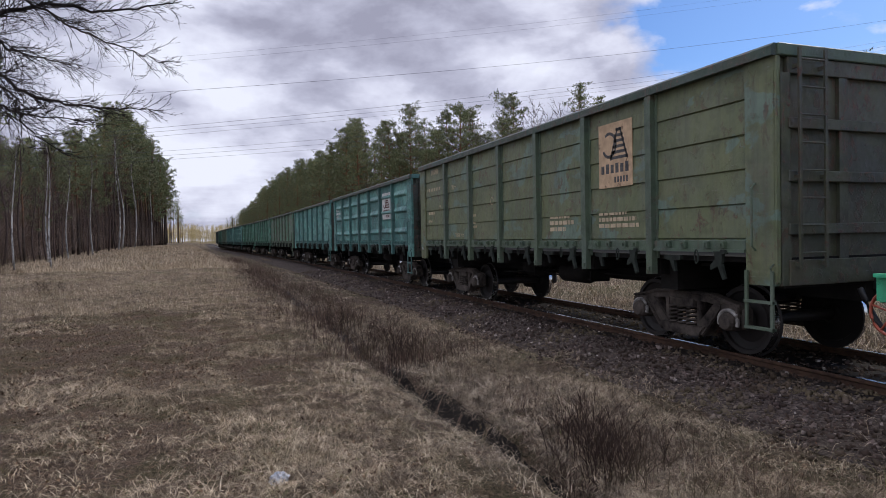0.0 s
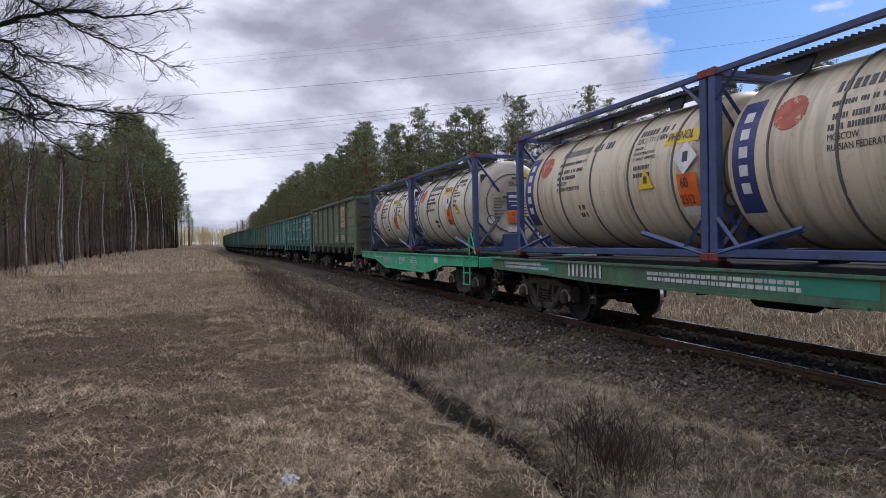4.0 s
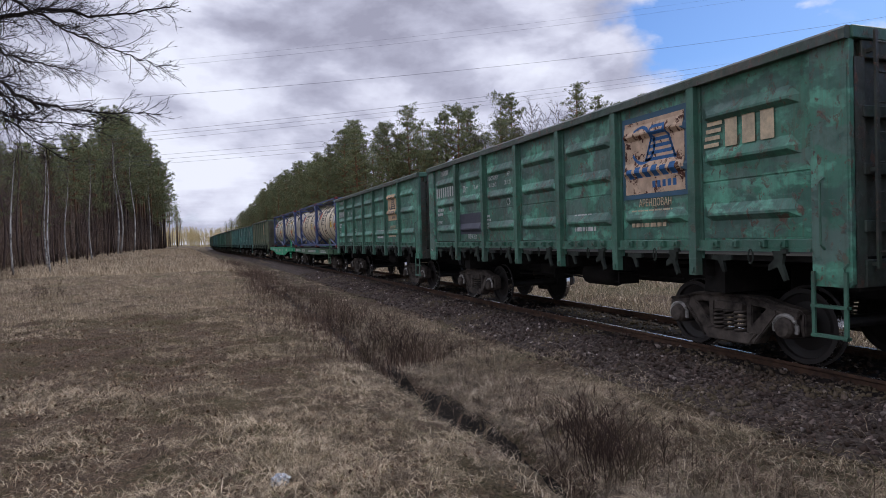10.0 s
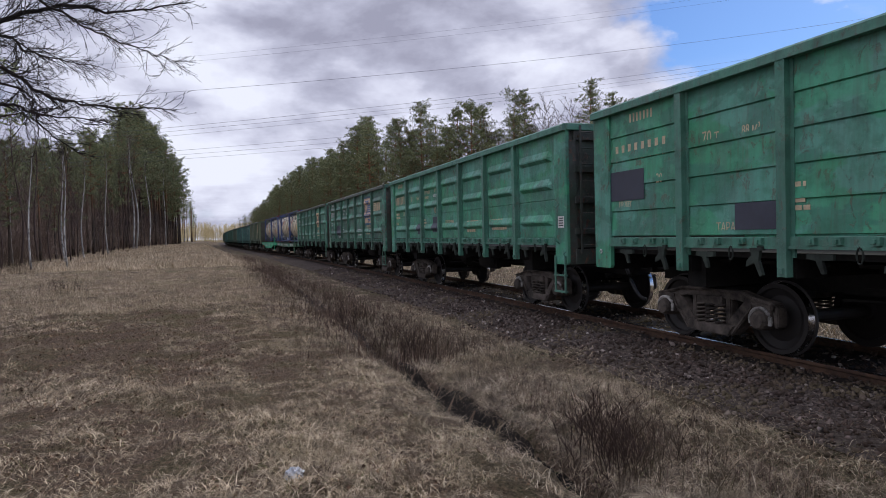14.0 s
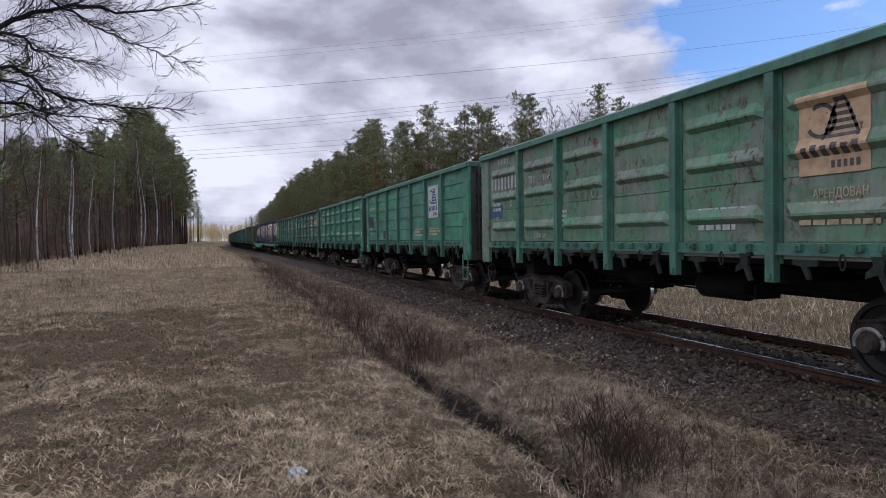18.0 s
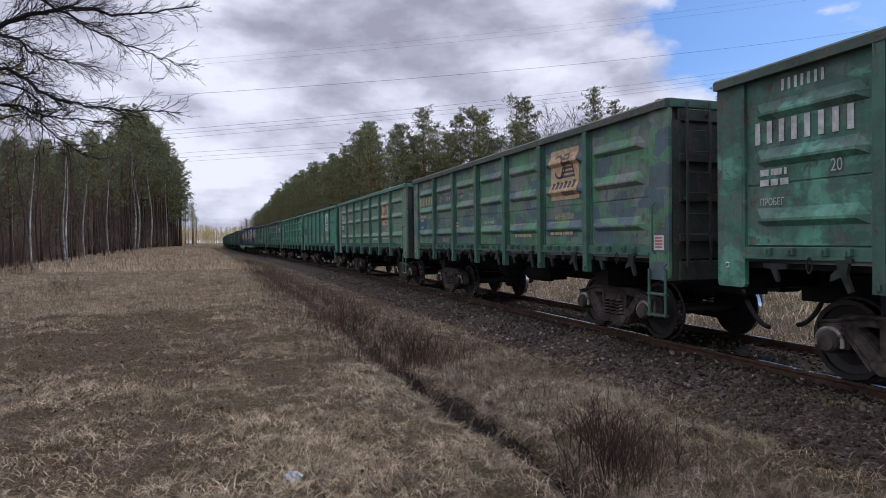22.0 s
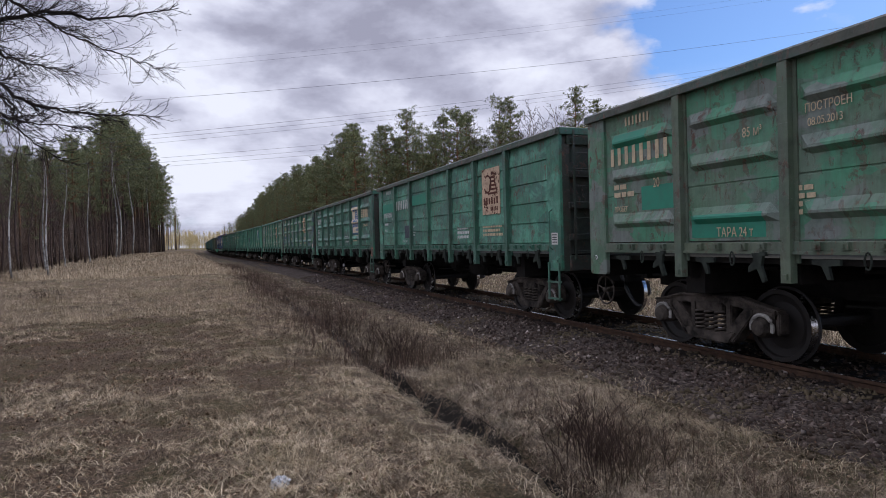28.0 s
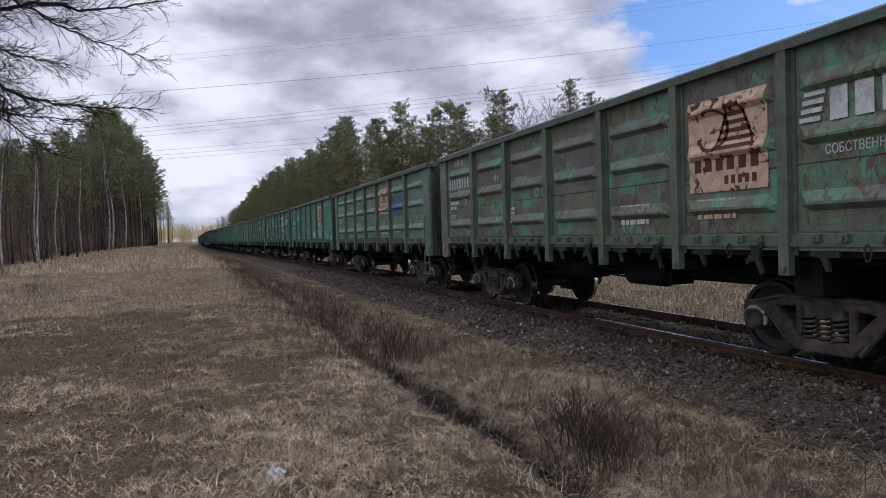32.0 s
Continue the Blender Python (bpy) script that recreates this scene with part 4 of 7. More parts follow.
poster(w, XR, at_panel(5, 0.18), 2.33, 0.98, 0.90, POSTER, DARKINK, 2)
paint_patch(w, 0, 0.4, 0.9, 2.05, 2.50, PATCHGREEN)
lettering(w, "АРЕНДОВАН", X - 0.006, at_panel(5, 0.3), 2.05, 0.10, CREAM)

w = add(gondola(placed(2), "ribbed", G_DEEP, G_GREEN_P, "dark green open freight wagon with peeling emblem on a blue ground", True, False), placed(2))
wagon_marks(w, 30, WHITE, 0.26, "30.11.2012", "70 т", "76 м³", "ТАРА 24 т")
poster(w, XR, at_panel(5, 0.12), 2.25, 1.30, 1.08, POSTERRUST, INKBLUE, 5, backing=PATCHBLUE)
block_letters(w, 6, CREAM)
lettering(w, "30.11.23", X - 0.006, at_panel(2, 0.62), 2.80, 0.09, WHITE)
lettering(w, "АРЕНДОВАН", X - 0.006, at_panel(5, 0.3), 2.06, 0.11, CREAM)
paint_patch(w, 1, 0.0, 0.95, 1.75, 2.26, PATCH)

w = add(gondola(placed(3), "ribbed", G_BRIGHT, G_BRIGHT_P, "clean green open freight wagon with ribbed sides", True, True), placed(3))
wagon_marks(w, 40, CREAM, 0.27, "06.09.2013", "70 т", "85 м³", "")
lettering(w, "06.09.2024", X - 0.006, at_panel(2, 0.62), 2.82, 0.09, WHITE)
lettering(w, "СОБСТВЕННИК", X - 0.006, at_panel(3, 0.25), 1.99, 0.09, CREAM)
paint_patch(w, 1, 0.62, 0.98, 1.70, 2.05, PATCH)
paint_patch(w, 2, 0.55, 1.0, 1.75, 2.22, PATCH)

w = add(gondola(placed(4), "planked", G_BRIGHT, G_BRIGHT_P, "green open freight wagon with smooth sides and dark repaired patches", True, False), placed(4))
wagon_marks(w, 50, CREAM, 0.25, "", "70 т", "88 м³", "ТАРА 24 т")
poster(w, X - 0.012, at_panel(5, 0.16), 2.30, 0.95, 1.0, POSTERWHITE, INKBLUE, 6)
paint_patch(w, 0, 0.0, 0.5, 2.15, 2.62, PATCH, X - 0.012)
paint_patch(w, 1, 0.55, 1.0, 1.65, 1.98, PATCH, X - 0.012)

w = add(gondola(placed(5), "ribbed", G_SAGE, G_BRIGHT_P, "grey-green open freight wagon with ribbed sides and fresh green patches", True, True), placed(5))
wagon_marks(w, 60, WHITE, 0.28, "", "70 т", "85 м³", "ТАРА 24 т")
poster(w, XR, at_panel(5, 0.20), 2.30, 0.84, 0.88, POSTER, DARKINK, 7)
lettering(w, "АРЕНДОВАН", X - 0.006, at_panel(5, 0.3), 2.05, 0.10, CREAM)
paint_patch(w, 0, 0.0, 0.42, 2.10, 2.42, PATCHBLUE)

w = add(gondola(placed(6), "ribbed", G_MOTTLE, G_GREEN_P, "mottled green and blue open freight wagon with ribbed sides", True, True), placed(6))
wagon_marks(w, 70, CREAM, 0.25, "17.12.2013", "70 т", "85 м³", "ТАРА 24 т")
poster(w, XR, at_panel(5, 0.22), 2.42, 1.02, 0.95, POSTER, DARKINK, 8)
lettering(w, "17.12.24", X - 0.006, at_panel(2, 0.62), 2.82, 0.09, WHITE)
lettering(w, "АРЕНДОВАН", X - 0.006, at_panel(5, 0.3), 2.05, 0.11, CREAM)
lettering(w, "СОБСТВЕННИК", X - 0.006, at_panel(3, 0.2), 2.05, 0.08, WHITE)
paint_patch(w, 0, 0.0, 0.5, 2.03, 2.36, PATCHBLUE)

w = add(gondola(placed(7), "ribbed", G_DEEP, G_GREEN_P, "dark green open freight wagon with large emblem and block letters", True, False), placed(7))
wagon_marks(w, 80, WHITE, 0.26, "23.11.2012", "70 т", "85 м³", "ТАРА 24 т")
lettering(w, "23.12.23", X - 0.006, at_panel(2, 0.62), 2.80, 0.09, WHITE)
poster(w, XR, at_panel(5, 0.16), 2.13, 1.20, 1.10, POSTERPALE, INKBLUE, 9, backing=PATCHBLUE)
block_letters(w, 6, CREAM)
lettering(w, "СОБСТВЕННИК", X - 0.006, at_panel(6, 0.28), 2.36, 0.09, CREAM)
bm = bmesh.new()
for a in range(4):
    m = pose(0, BODY / 2 * -1 + 0.24, 1.33, 90 * a)
    box(bm, -0.056, -0.05, -0.16, 0.16, 0.12, 0.16, 0, m)
part("red_square_mark", bm, SIGNRED, w, at=pose(-HALF, 0, 0))

w = add(gondola(placed(8), "planked", G_GREEN, G_GREEN_P, "green open freight wagon with smooth sides and bright number patches", True, True), placed(8))
wagon_marks(w, 90, WHITE, 0.20, "", "70 т", "88 м³", "ТАРА 24 т", 2.55)
bars(w, X - 0.014, at_panel(1, 0.03), 2.74, 0.30, 8, WHITE)
poster(w, X - 0.012, at_panel(5, 0.22), 2.25, 0.95, 1.05, POSTERRUST, REDBROWN, 10)
paint_patch(w, 0, 0.02, 1.0, 2.72, 3.02, PATCHGREEN, X - 0.012)
paint_patch(w, 2, 0.0, 0.98, 2.80, 3.10, PATCHGREEN, X - 0.012)
paint_patch(w, 1, 0.55, 0.98, 1.80, 2.20, PATCH, X - 0.012)

w = add(gondola(placed(9), "ribbed", G_GREY, G_GREY_P, "patched grey-green open freight wagon with ribbed sides", True, True), placed(9))
wagon_marks(w, 100, CREAM, 0.27, "08.05.2013", "", "85 м³", "ТАРА 24 т")
poster(w, XR, at_panel(4, 0.22), 2.42, 0.86, 0.90, POSTER, DARKINK, 11)
paint_patch(w, 5, 0.08, 0.92, 2.34, 2.98, PATCHBLUE)
paint_patch(w, 0, 0.5, 1.0, 2.05, 2.40, PATCHGREEN)
paint_patch(w, 0, 0.1, 0.6, 2.95, 3.25, PATCHGREEN)
paint_patch(w, 1, 0.1, 0.8, 1.62, 1.92, PATCHGREEN)

w = add(gondola(placed(10), "ribbed", G_RUSTED, G_GREY_P, "weathered grey-green open freight wagon with rusty emblem and block letters", True, True), placed(10))
wagon_marks(w, 110, WHITE, 0.25, "", "", "85 м³", "")
poster(w, XR, at_panel(5, 0.12), 2.10, 1.25, 1.17, POSTERRUST, REDBROWN, 12)
block_letters(w, 6, WHITE)
lettering(w, "СОБСТВЕННИК", X - 0.006, at_panel(6, 0.26), 2.38, 0.10, WHITE)
lettering(w, "ПОСТРОЕН", X - 0.006, at_panel(2, 0.18), 2.68, 0.095, WHITE)

def notice(k, mat, z=1.42):
    """A paper notice on the rear corner plate of a wagon that has passed."""
    bm = bmesh.new()
    box(bm, -0.051, -0.047, -0.11, 0.11, 0, 0.22)
    n = part("paper_notice", bm, SIGNWHITE, TRAIN[k][0], at=pose(-HALF, -BODY / 2 + 0.22, z))
    bm = bmesh.new()
    for j in range(4):
        box(bm, -0.054, -0.051, -0.08, 0.08, 0.035 + 0.045 * j, 0.055 + 0.045 * j)
    part("notice_print", bm, mat, n)


notice(10 + 3, DARKINK, 1.75)
notice(10 + 8, DARKINK, 1.55)
notice(10 + 6, SIGNRED, 1.50)

# ---- flat wagons with tank containers ----
FLAT_GREEN = paint("fresh_green_flat_paint", ((0.022, 0.33, 0.19), (0.025, 0.30, 0.175), (0.022, 0.35, 0.205)), 0.12, 0.4, 0.25)
FLAT_DARK = paint("dull_green_flat_paint", ((0.035, 0.10, 0.060), (0.045, 0.12, 0.072)), 0.5, 0.5, 0.5)


def tank_coat(name, colour, dirt):
    m = Nodes(name, 0.42)
    w = m.where(shift=21.0)
    streak = m.noise(m.where(shift=13.0, scale=(0.5, 5, 0.35)), 1.5, 5, 0.6)
    base = m.ramp(m.noise(w, 0.8, 3), (0.3, colour), (0.7, tuple(0.86 * c for c in colour)))
    base = m.mix(m.math("MULTIPLY", m.ramp(streak, (0.45, 0.0), (0.75, 1.0)), dirt), base, (0.22, 0.17, 0.11))
    base = m.mix(m.math("MULTIPLY", m.ramp(m.noise(w, 9, 6, 0.7), (0.58, 0.0), (0.72, 1.0)), dirt * 0.6), base, (0.16, 0.12, 0.085))
    return m.done(base, 0.45, m.noise(w, 2.0, 3), 0.12, 0.03)


ROUNDEL = peeling("faded_red_print", (0.50, 0.17, 0.12), (0.60, 0.46, 0.36), 0.04)
TANK_CREAM = tank_coat("cream_tank_coat", (0.70, 0.64, 0.51), 0.75)
TANK_YELLOW = tank_coat("yellowed_tank_coat", (0.70, 0.60, 0.43), 0.80)
BAND = plain("grey_tank_band", (0.16, 0.15, 0.13), None, 0.5)
GRATE = plain("walkway_grating", (0.045, 0.05, 0.065), None, 0.6, 0.4)


def flat_beam(bm, belly):
    e = 6.7
    prism(bm, [(-e, 1.24), (-e, 0.98), (-4.2, 0.94), (-2.6, belly), (2.6, belly), (4.2, 0.94), (e, 0.98), (e, 1.24)], 0.0, 0.05)
    prism(bm, [(-e, 1.215), (e, 1.215), (e, 1.25), (-e, 1.25)], -0.05, 0.05)
    prism(bm, [(-2.6, belly), (2.6, belly), (2.6, belly + 0.03), (-2.6, belly + 0.03)], -0.05, 0.0)


def flat_deck(bm):
    box(bm, -1.50, 1.50, -6.7, 6.7, 1.16, 1.22)


def flat_step(bm):
    for y in (0.0, 0.42):
        box(bm, -0.09, -0.06, y - 0.02, y + 0.02, 0.50, 1.75 if y == 0.0 else 1.25)
    for z in (0.50, 0.80):
        box(bm, -0.11, -0.03, -0.02, 0.44, z, z + 0.03)
    tube(bm, [(-0.075, 0.0, 1.74), (-0.075, -0.08, 1.82), (-0.075, -0.16, 1.78), (-0.075, -0.4, 1.3)], 0.018, 6)


def flat_wagon(c, coat, belly, label, wheel_coat, pivot=4.7):
    t = new("flat_wagon")
    tagged(t, label, "freight wagon", "wagons of the train")
    for s in (-1, 1):
        part("side_beam", shared(f"flat_beam_{belly}", lambda bm: flat_beam(bm, belly)), coat, t, at=pose(s * HALF, 0, 0, 0, 0, 0 if s < 0 else 180))
    part("deck", shared("flat_deck", flat_deck), UNDER, t)
    for k in range(15):
        part("cross_beam", shared("cross_beam", lambda bm: box(bm, -1.45, 1.45, -0.06, 0.06, 0.98, 1.162)), UNDER, t, at=pose(0, -6.3 + 0.9 * k, 0))
    part("centre_sill", shared("centre_sill", lambda bm: box(bm, -0.25, 0.25, -6.65, 6.65, 0.75, 1.158)), UNDER, t)
    for y in (-pivot, pivot):
        part("bolster_beam", shared("bolster_beam", lambda bm: box(bm, -1.3, 1.3, -0.2, 0.2, 0.84, 1.156)), UNDER, t, at=pose(0, y, 0))
    for y in (-6.1, 0.0, 6.1):
        for s in (-1, 1):
            bm = bmesh.new()
            box(bm, -0.12, 0.12, -0.18, 0.18, 1.22, 1.312, 0.01)
            part("container_seat", bm, UNDER, t, at=pose(s * 1.13, y, 0))
    for s in (-1, 1):
        m = pose(0, s * 6.7, 0, 0, 0, 0 if s < 0 else 180)
        part("coupler", shared("coupler", coupler), UNDER, t, at=m)
        part("brake_hose", shared("hose", hose, True), BLACK, t, at=m)
        part("end_beam_plate", shared("flat_end", lambda bm: box(bm, -0.9, 0.9, -0.03, 0.02, 0.96, 1.225, 0.008)), UNDER, t, at=m)
        for e in (-1, 1):
            part("end_beam_corner", shared("flat_end_corner", lambda bm: box(bm, -0.3, 0.3, -0.03, 0.02, 0.96, 1.225, 0.008)), coat, t, at=m @ pose(e * 1.202, 0, 0))
    part("side_step", shared("flat_step", flat_step), coat, t, at=pose(-HALF, -6.42, 0))
    part("hand_wheel", shared("hand_wheel", hand_wheel, True), wheel_coat, t, at=pose(-1.45, 6.62, 0.86))
    part("air_tank", shared("brake_tank", brake_tank, True), UNDER, t, at=pose(-0.7, -0.8, 0.88))
    part("brake_rigging", shared("brake_rods", brake_rods), UNDER, t)
    for y in (-pivot, pivot):
        bogie(t, y, True, c)
    return t


LC, WC, HC = 6.058, 2.438, 2.68
TANK_R, TANK_Z = 1.185, 1.345


def corner_post(bm):
    box(bm, -0.065, 0.065, -0.07, 0.07, 0.12, HC - 0.12, 0.01)


def end_beam(bm):
    box(bm, -WC / 2 + 0.13, WC / 2 - 0.13, -0.05, 0.05, -0.05, 0.05, 0.006)


def container_rail(bm):
    """The slanting struts at one bottom corner, for the end that looks to +y."""
    l = LC / 2
    tube(bm, [(0, l - 0.1, 0.10), (0, l - 1.5, 0.42)], 0.045, 4)
    tube(bm, [(0, l - 0.1, 0.62), (0, l - 0.55, 0.14)], 0.035, 4)


def container_long_rail(bm):
    box(bm, 0.0, 0.09, -LC / 2 + 0.1, LC / 2 - 0.1, 0.06, 0.17, 0.008)


def top_rail(bm):
    l = LC / 2
    box(bm, 0.0, 0.07, -l + 0.1, l - 0.1, HC - 0.11, HC - 0.03, 0.006)
    for r in (-1, 1):
        tube(bm, [(0.03, r * (l - 0.08), HC - 0.5), (0.03, r * (l - 0.55), HC - 0.08)], 0.03, 4)


def end_brace(bm, x0, z0, x1, z1):
    l = LC / 2 - 0.07
    tube(bm, [(x0, -l, z0), (x1, -l + 0.04, z1)], 0.035, 4)


BRACES = [(s * (WC / 2 - 0.1), z0, s * x1, z1) for s in (-1, 1) for z0, x1, z1 in ((HC - 0.15, 0.42, HC - 1.02), (0.15, 0.42, 0.95), (0.85, 0.5, 0.12))]


def casting(bm):
    box(bm, -0.085, 0.085, -0.09, 0.09, -0.06, 0.06, 0.012)


def tank_shell(bm):
    l = 2.93
    prof = [(-l, 0.05), (-l + 0.02, 0.55), (-l + 0.06, 0.90), (-l + 0.12, 1.07), (-l + 0.19, 1.15), (-l + 0.28, TANK_R)]
    lathe(bm, prof + [(-a, r) for a, r in prof[::-1]], 64, "Y")


def tank_band(bm):
    pts = [(TANK_R * 1.004 * math.cos(a), 0, TANK_R * 1.004 * math.sin(a)) for a in np.linspace(0, 2 * math.pi, 56, endpoint=False)]
    tube(bm, pts, 0.022, 4, closed=True)


def walkway(bm):
    box(bm, -0.85, -0.35, -2.7, 2.7, HC - 0.13, HC - 0.09)
    for y in (-1.9, 0.0, 1.9):
        prism(bm, [(y - 0.22, HC - 0.13), (y + 0.22, HC - 0.13), (y + 0.12, HC - 0.32), (y - 0.12, HC - 0.32)], -0.80, -0.76)


def on_tank(y, angle, lift=0.006):
    """A pose on the shell: x of the print runs towards -y, its height up the shell."""
    a = radians(angle)
    r = TANK_R + lift
    return Matrix.Translation((-r * math.cos(a), y, TANK_Z + r * math.sin(a))) @ Matrix(((0, 0, -1, 0), (-1, 0, 0, 0), (0, 1, 0, 0), (0, 0, 0, 1))) @ pose(0, 0, 0, -angle)


def wrapped(bm, y0, y1, a0, a1, lift=0.004, n=14):
    """A patch that lies on the shell between two angles."""
    ring = []
    for k in range(n + 1):
        a = radians(a0 + (a1 - a0) * k / n)
        ring.append([bm.verts.new(((-(TANK_R + e)) * math.cos(a), y, TANK_Z + (TANK_R + e) * math.sin(a))) for y, e in ((y0, lift), (y1, lift), (y1, 0.001), (y0, 0.001))])
    for p, q in zip(ring, ring[1:]):
        for i in range(4):
            bm.faces.new((p[i], p[(i + 1) % 4], q[(i + 1) % 4], q[i]))
    bm.faces.new(ring[0]), bm.faces.new(ring[-1][::-1])


def flat_sign(bm, pts, t=0.006):
    """A thin plate of any outline, facing +z."""
    a = [bm.verts.new((x, y, 0)) for x, y in pts]
    b = [bm.verts.new((x, y, t)) for x, y in pts]
    bm.faces.new(b), bm.faces.new(a[::-1])
    for i in range(len(pts)):
        k = (i + 1) % len(pts)
        bm.faces.new((a[i], a[k], b[k], b[i]))
    bmesh.ops.recalc_face_normals(bm, faces=bm.faces)


def tank_rows(t, y, angle, w, rows, h, material, seed):
    rnd = random.Random(seed)
    bm = bmesh.new()
    for r in range(rows):
        a, end = 0.0, w * rnd.uniform(0.6, 1.0)
        while a < end:
            b = rnd.uniform(0.22, 0.52) * h
            if rnd.random() < 0.12:
                a += 0.6 * h
            wrapped(bm, y - a - b, y - a, angle - 1.75 * r * h / TANK_R * 57.3, angle + (1 - 1.75 * r) * h / TANK_R * 57.3, 0.006, 1)
            a += b + 0.22 * h
    return tagged(part("small_print", bm, material, t), kind="stuff")


def tank_container(coat, label, frame_coat, long_rail, seed, yellow_y):
    t = new("tank_container")
    tagged(t, label, "tank container", "tank containers")
    for r in (-1, 1):
        for z in (0.09, HC - 0.07):
            part("end_beam", shared("end_beam", end_beam), frame_coat, t, at=pose(0, r * (LC / 2 - 0.07), z))
        for s in (-1, 1):
            part("corner_post", shared("corner_post", corner_post), frame_coat, t, at=pose(s * (WC / 2 - 0.066), r * (LC / 2 - 0.07), 0))
    for s in (-1, 1):
        m = pose(s * WC / 2, 0, 0, 0, 0, 0 if s < 0 else 180)
        part("top_rail", shared("container_top_rail", top_rail), frame_coat, t, at=m)
        for r in (0, 180):
            part("corner_strut", shared("container_rail", container_rail), frame_coat, t, at=pose(s * (WC / 2 - 0.03), 0, 0, 0, 0, r))
        if long_rail:
            part("bottom_rail", shared("container_long_rail", container_long_rail), frame_coat, t, at=m)
        for k, b in enumerate(BRACES):
            part("end_brace", shared(f"end_brace_{k}", lambda bm: end_brace(bm, *b)), frame_coat, t, at=pose(0, 0, 0, 0, 0, 0 if s < 0 else 180))
        for r in (-1, 1):
            for z in (0.06, HC - 0.06):
                part("corner_casting", shared("casting", casting), REDC, t, at=pose(s * (WC / 2 - 0.07), r * (LC / 2 - 0.075), z))
    shell = part("tank_shell", shared("tank_shell", tank_shell, True), coat, t, at=pose(0, 0, TANK_Z))
    for y in (-2.25, -1.15, 0.0, 1.1, 2.05):
        part("tank_band", shared("tank_band", tank_band, True), BAND, shell, at=pose(0, y, 0))
    grating = part("walkway", shared("walkway", walkway), GRATE, t)
    for y in np.arange(-2.66, 2.7, 0.085):
        part("walkway_slat", shared("walkway_slat", lambda bm: box(bm, -0.86, -0.34, -0.012, 0.012, HC - 0.09, HC - 0.065)), GRATE, grating, at=pose(0, float(y), 0))
    bm = bmesh.new()
    box(bm, -0.32, 0.32, -LC / 2 + 0.05, -LC / 2 + 0.5, 0.06, 0.5, 0.02)
    part("valve_box", bm, frame_coat, t)
    # blue upright label with a column of white bars
    bm = bmesh.new()
    wrapped(bm, 2.26, 2.63, -36, 40)
    part("blue_label", bm, NAVY, t)
    for k in range(5):
        bm = bmesh.new()
        wrapped(bm, 2.37, 2.51, 24 - 11.5 * k, 31 - 11.5 * k, 0.008, 3)
        part("label_mark", bm, SIGNWHITE, t)
    bm = bmesh.new()
    for k in range(14):
        a = -0.23 + 0.46 * (k + 0.5) / 14
        g = math.degrees(math.sqrt(0.23 ** 2 - a * a) / TANK_R)
        wrapped(bm, 1.80 + a - 0.0167, 1.80 + a + 0.0167, 25 - g, 25 + g, 0.006, 8)
    bmesh.ops.remove_doubles(bm, verts=bm.verts[:], dist=0.002)
    part("red_roundel", bm, ROUNDEL, t)
    tank_rows(t, 1.22, 31, 1.9, 1, 0.15, DARKINK, seed)
    tank_rows(t, 1.22, 22, 1.3, 1, 0.06, DARKINK, seed + 1)
    tank_rows(t, 1.22, 14, 0.95, 2, 0.07, DARKINK, seed + 2)
    lettering(t, "MOSCOW", 0, 0, 0, 0.080, DARKINK, at=on_tank(1.22, 2.5))
    lettering(t, "RUSSIAN FEDERATION", 0, 0, 0, 0.080, DARKINK, at=on_tank(1.22, -3.0))
    tank_rows(t, -1.3, 5, 0.45, 2, 0.07, DARKINK, seed + 5)
    tank_rows(t, 0.5, -22, 0.25, 2, 0.09, REDBROWN, seed + 6)
    tank_rows(t, -1.25, 34, 1.0, 1, 0.12, DARKINK, seed + 3)
    lettering(t, "22K2  T11 L4BN", 0, 0, 0, 0.105, DARKINK, at=on_tank(-1.25, 27))
    for k, text in enumerate(("RID/ADR", "UN PORTABLE TANK", "TC IMPACT APPROVED")):
        lettering(t, text, 0, 0, 0, 0.055, DARKINK, at=on_tank(-1.25, 21.5 - 4.4 * k))
    bm = bmesh.new()
    wrapped(bm, yellow_y - 0.75, yellow_y, 20, 31)
    part("yellow_name_plate", bm, SIGNYELLOW, t)
    lettering(t, "PHENOL", 0, 0, 0, 0.15, DARKINK, at=on_tank(yellow_y - 0.06, 23, 0.014), squeeze=0.72)
    py = yellow_y - 0.35
    bm = bmesh.new()
    wrapped(bm, py - 0.42, py, -27, -3)
    part("orange_hazard_plate", bm, SIGNORANGE, t)
    lettering(t, "60", 0, 0, 0, 0.16, DARKINK, at=on_tank(py - 0.08, -13, 0.016))
    lettering(t, "2312", 0, 0, 0, 0.15, DARKINK, at=on_tank(py - 0.03, -25, 0.016), squeeze=0.7)
    bm = bmesh.new()
    wrapped(bm, py - 0.42, py, -35, -28)
    part("white_code_plate", bm, SIGNWHITE, t)
    for y, a, mat, s, name in ((py - 0.02, 8, SIGNWHITE, 0.25, "white_hazard_diamond"), (-1.45, -4, SIGNYELLOW, 0.19, "yellow_warning_triangle")):
        bm = bmesh.new()
        pts = [(0, s), (s, 0), (0, -s), (-s, 0)] if "diamond" in name else [(0, s), (s, -s * 0.7), (-s, -s * 0.7)]
        flat_sign(bm, pts, 0.004)
        d = part(name, bm, mat, t, at=on_tank(y - 0.2, a, 0.03))
        bm = bmesh.new()
        box(bm, -s * 0.22, s * 0.22, -s * 0.25, s * 0.35, 0.004, 0.007)
        part("sign_figure", bm, DARKINK, d)
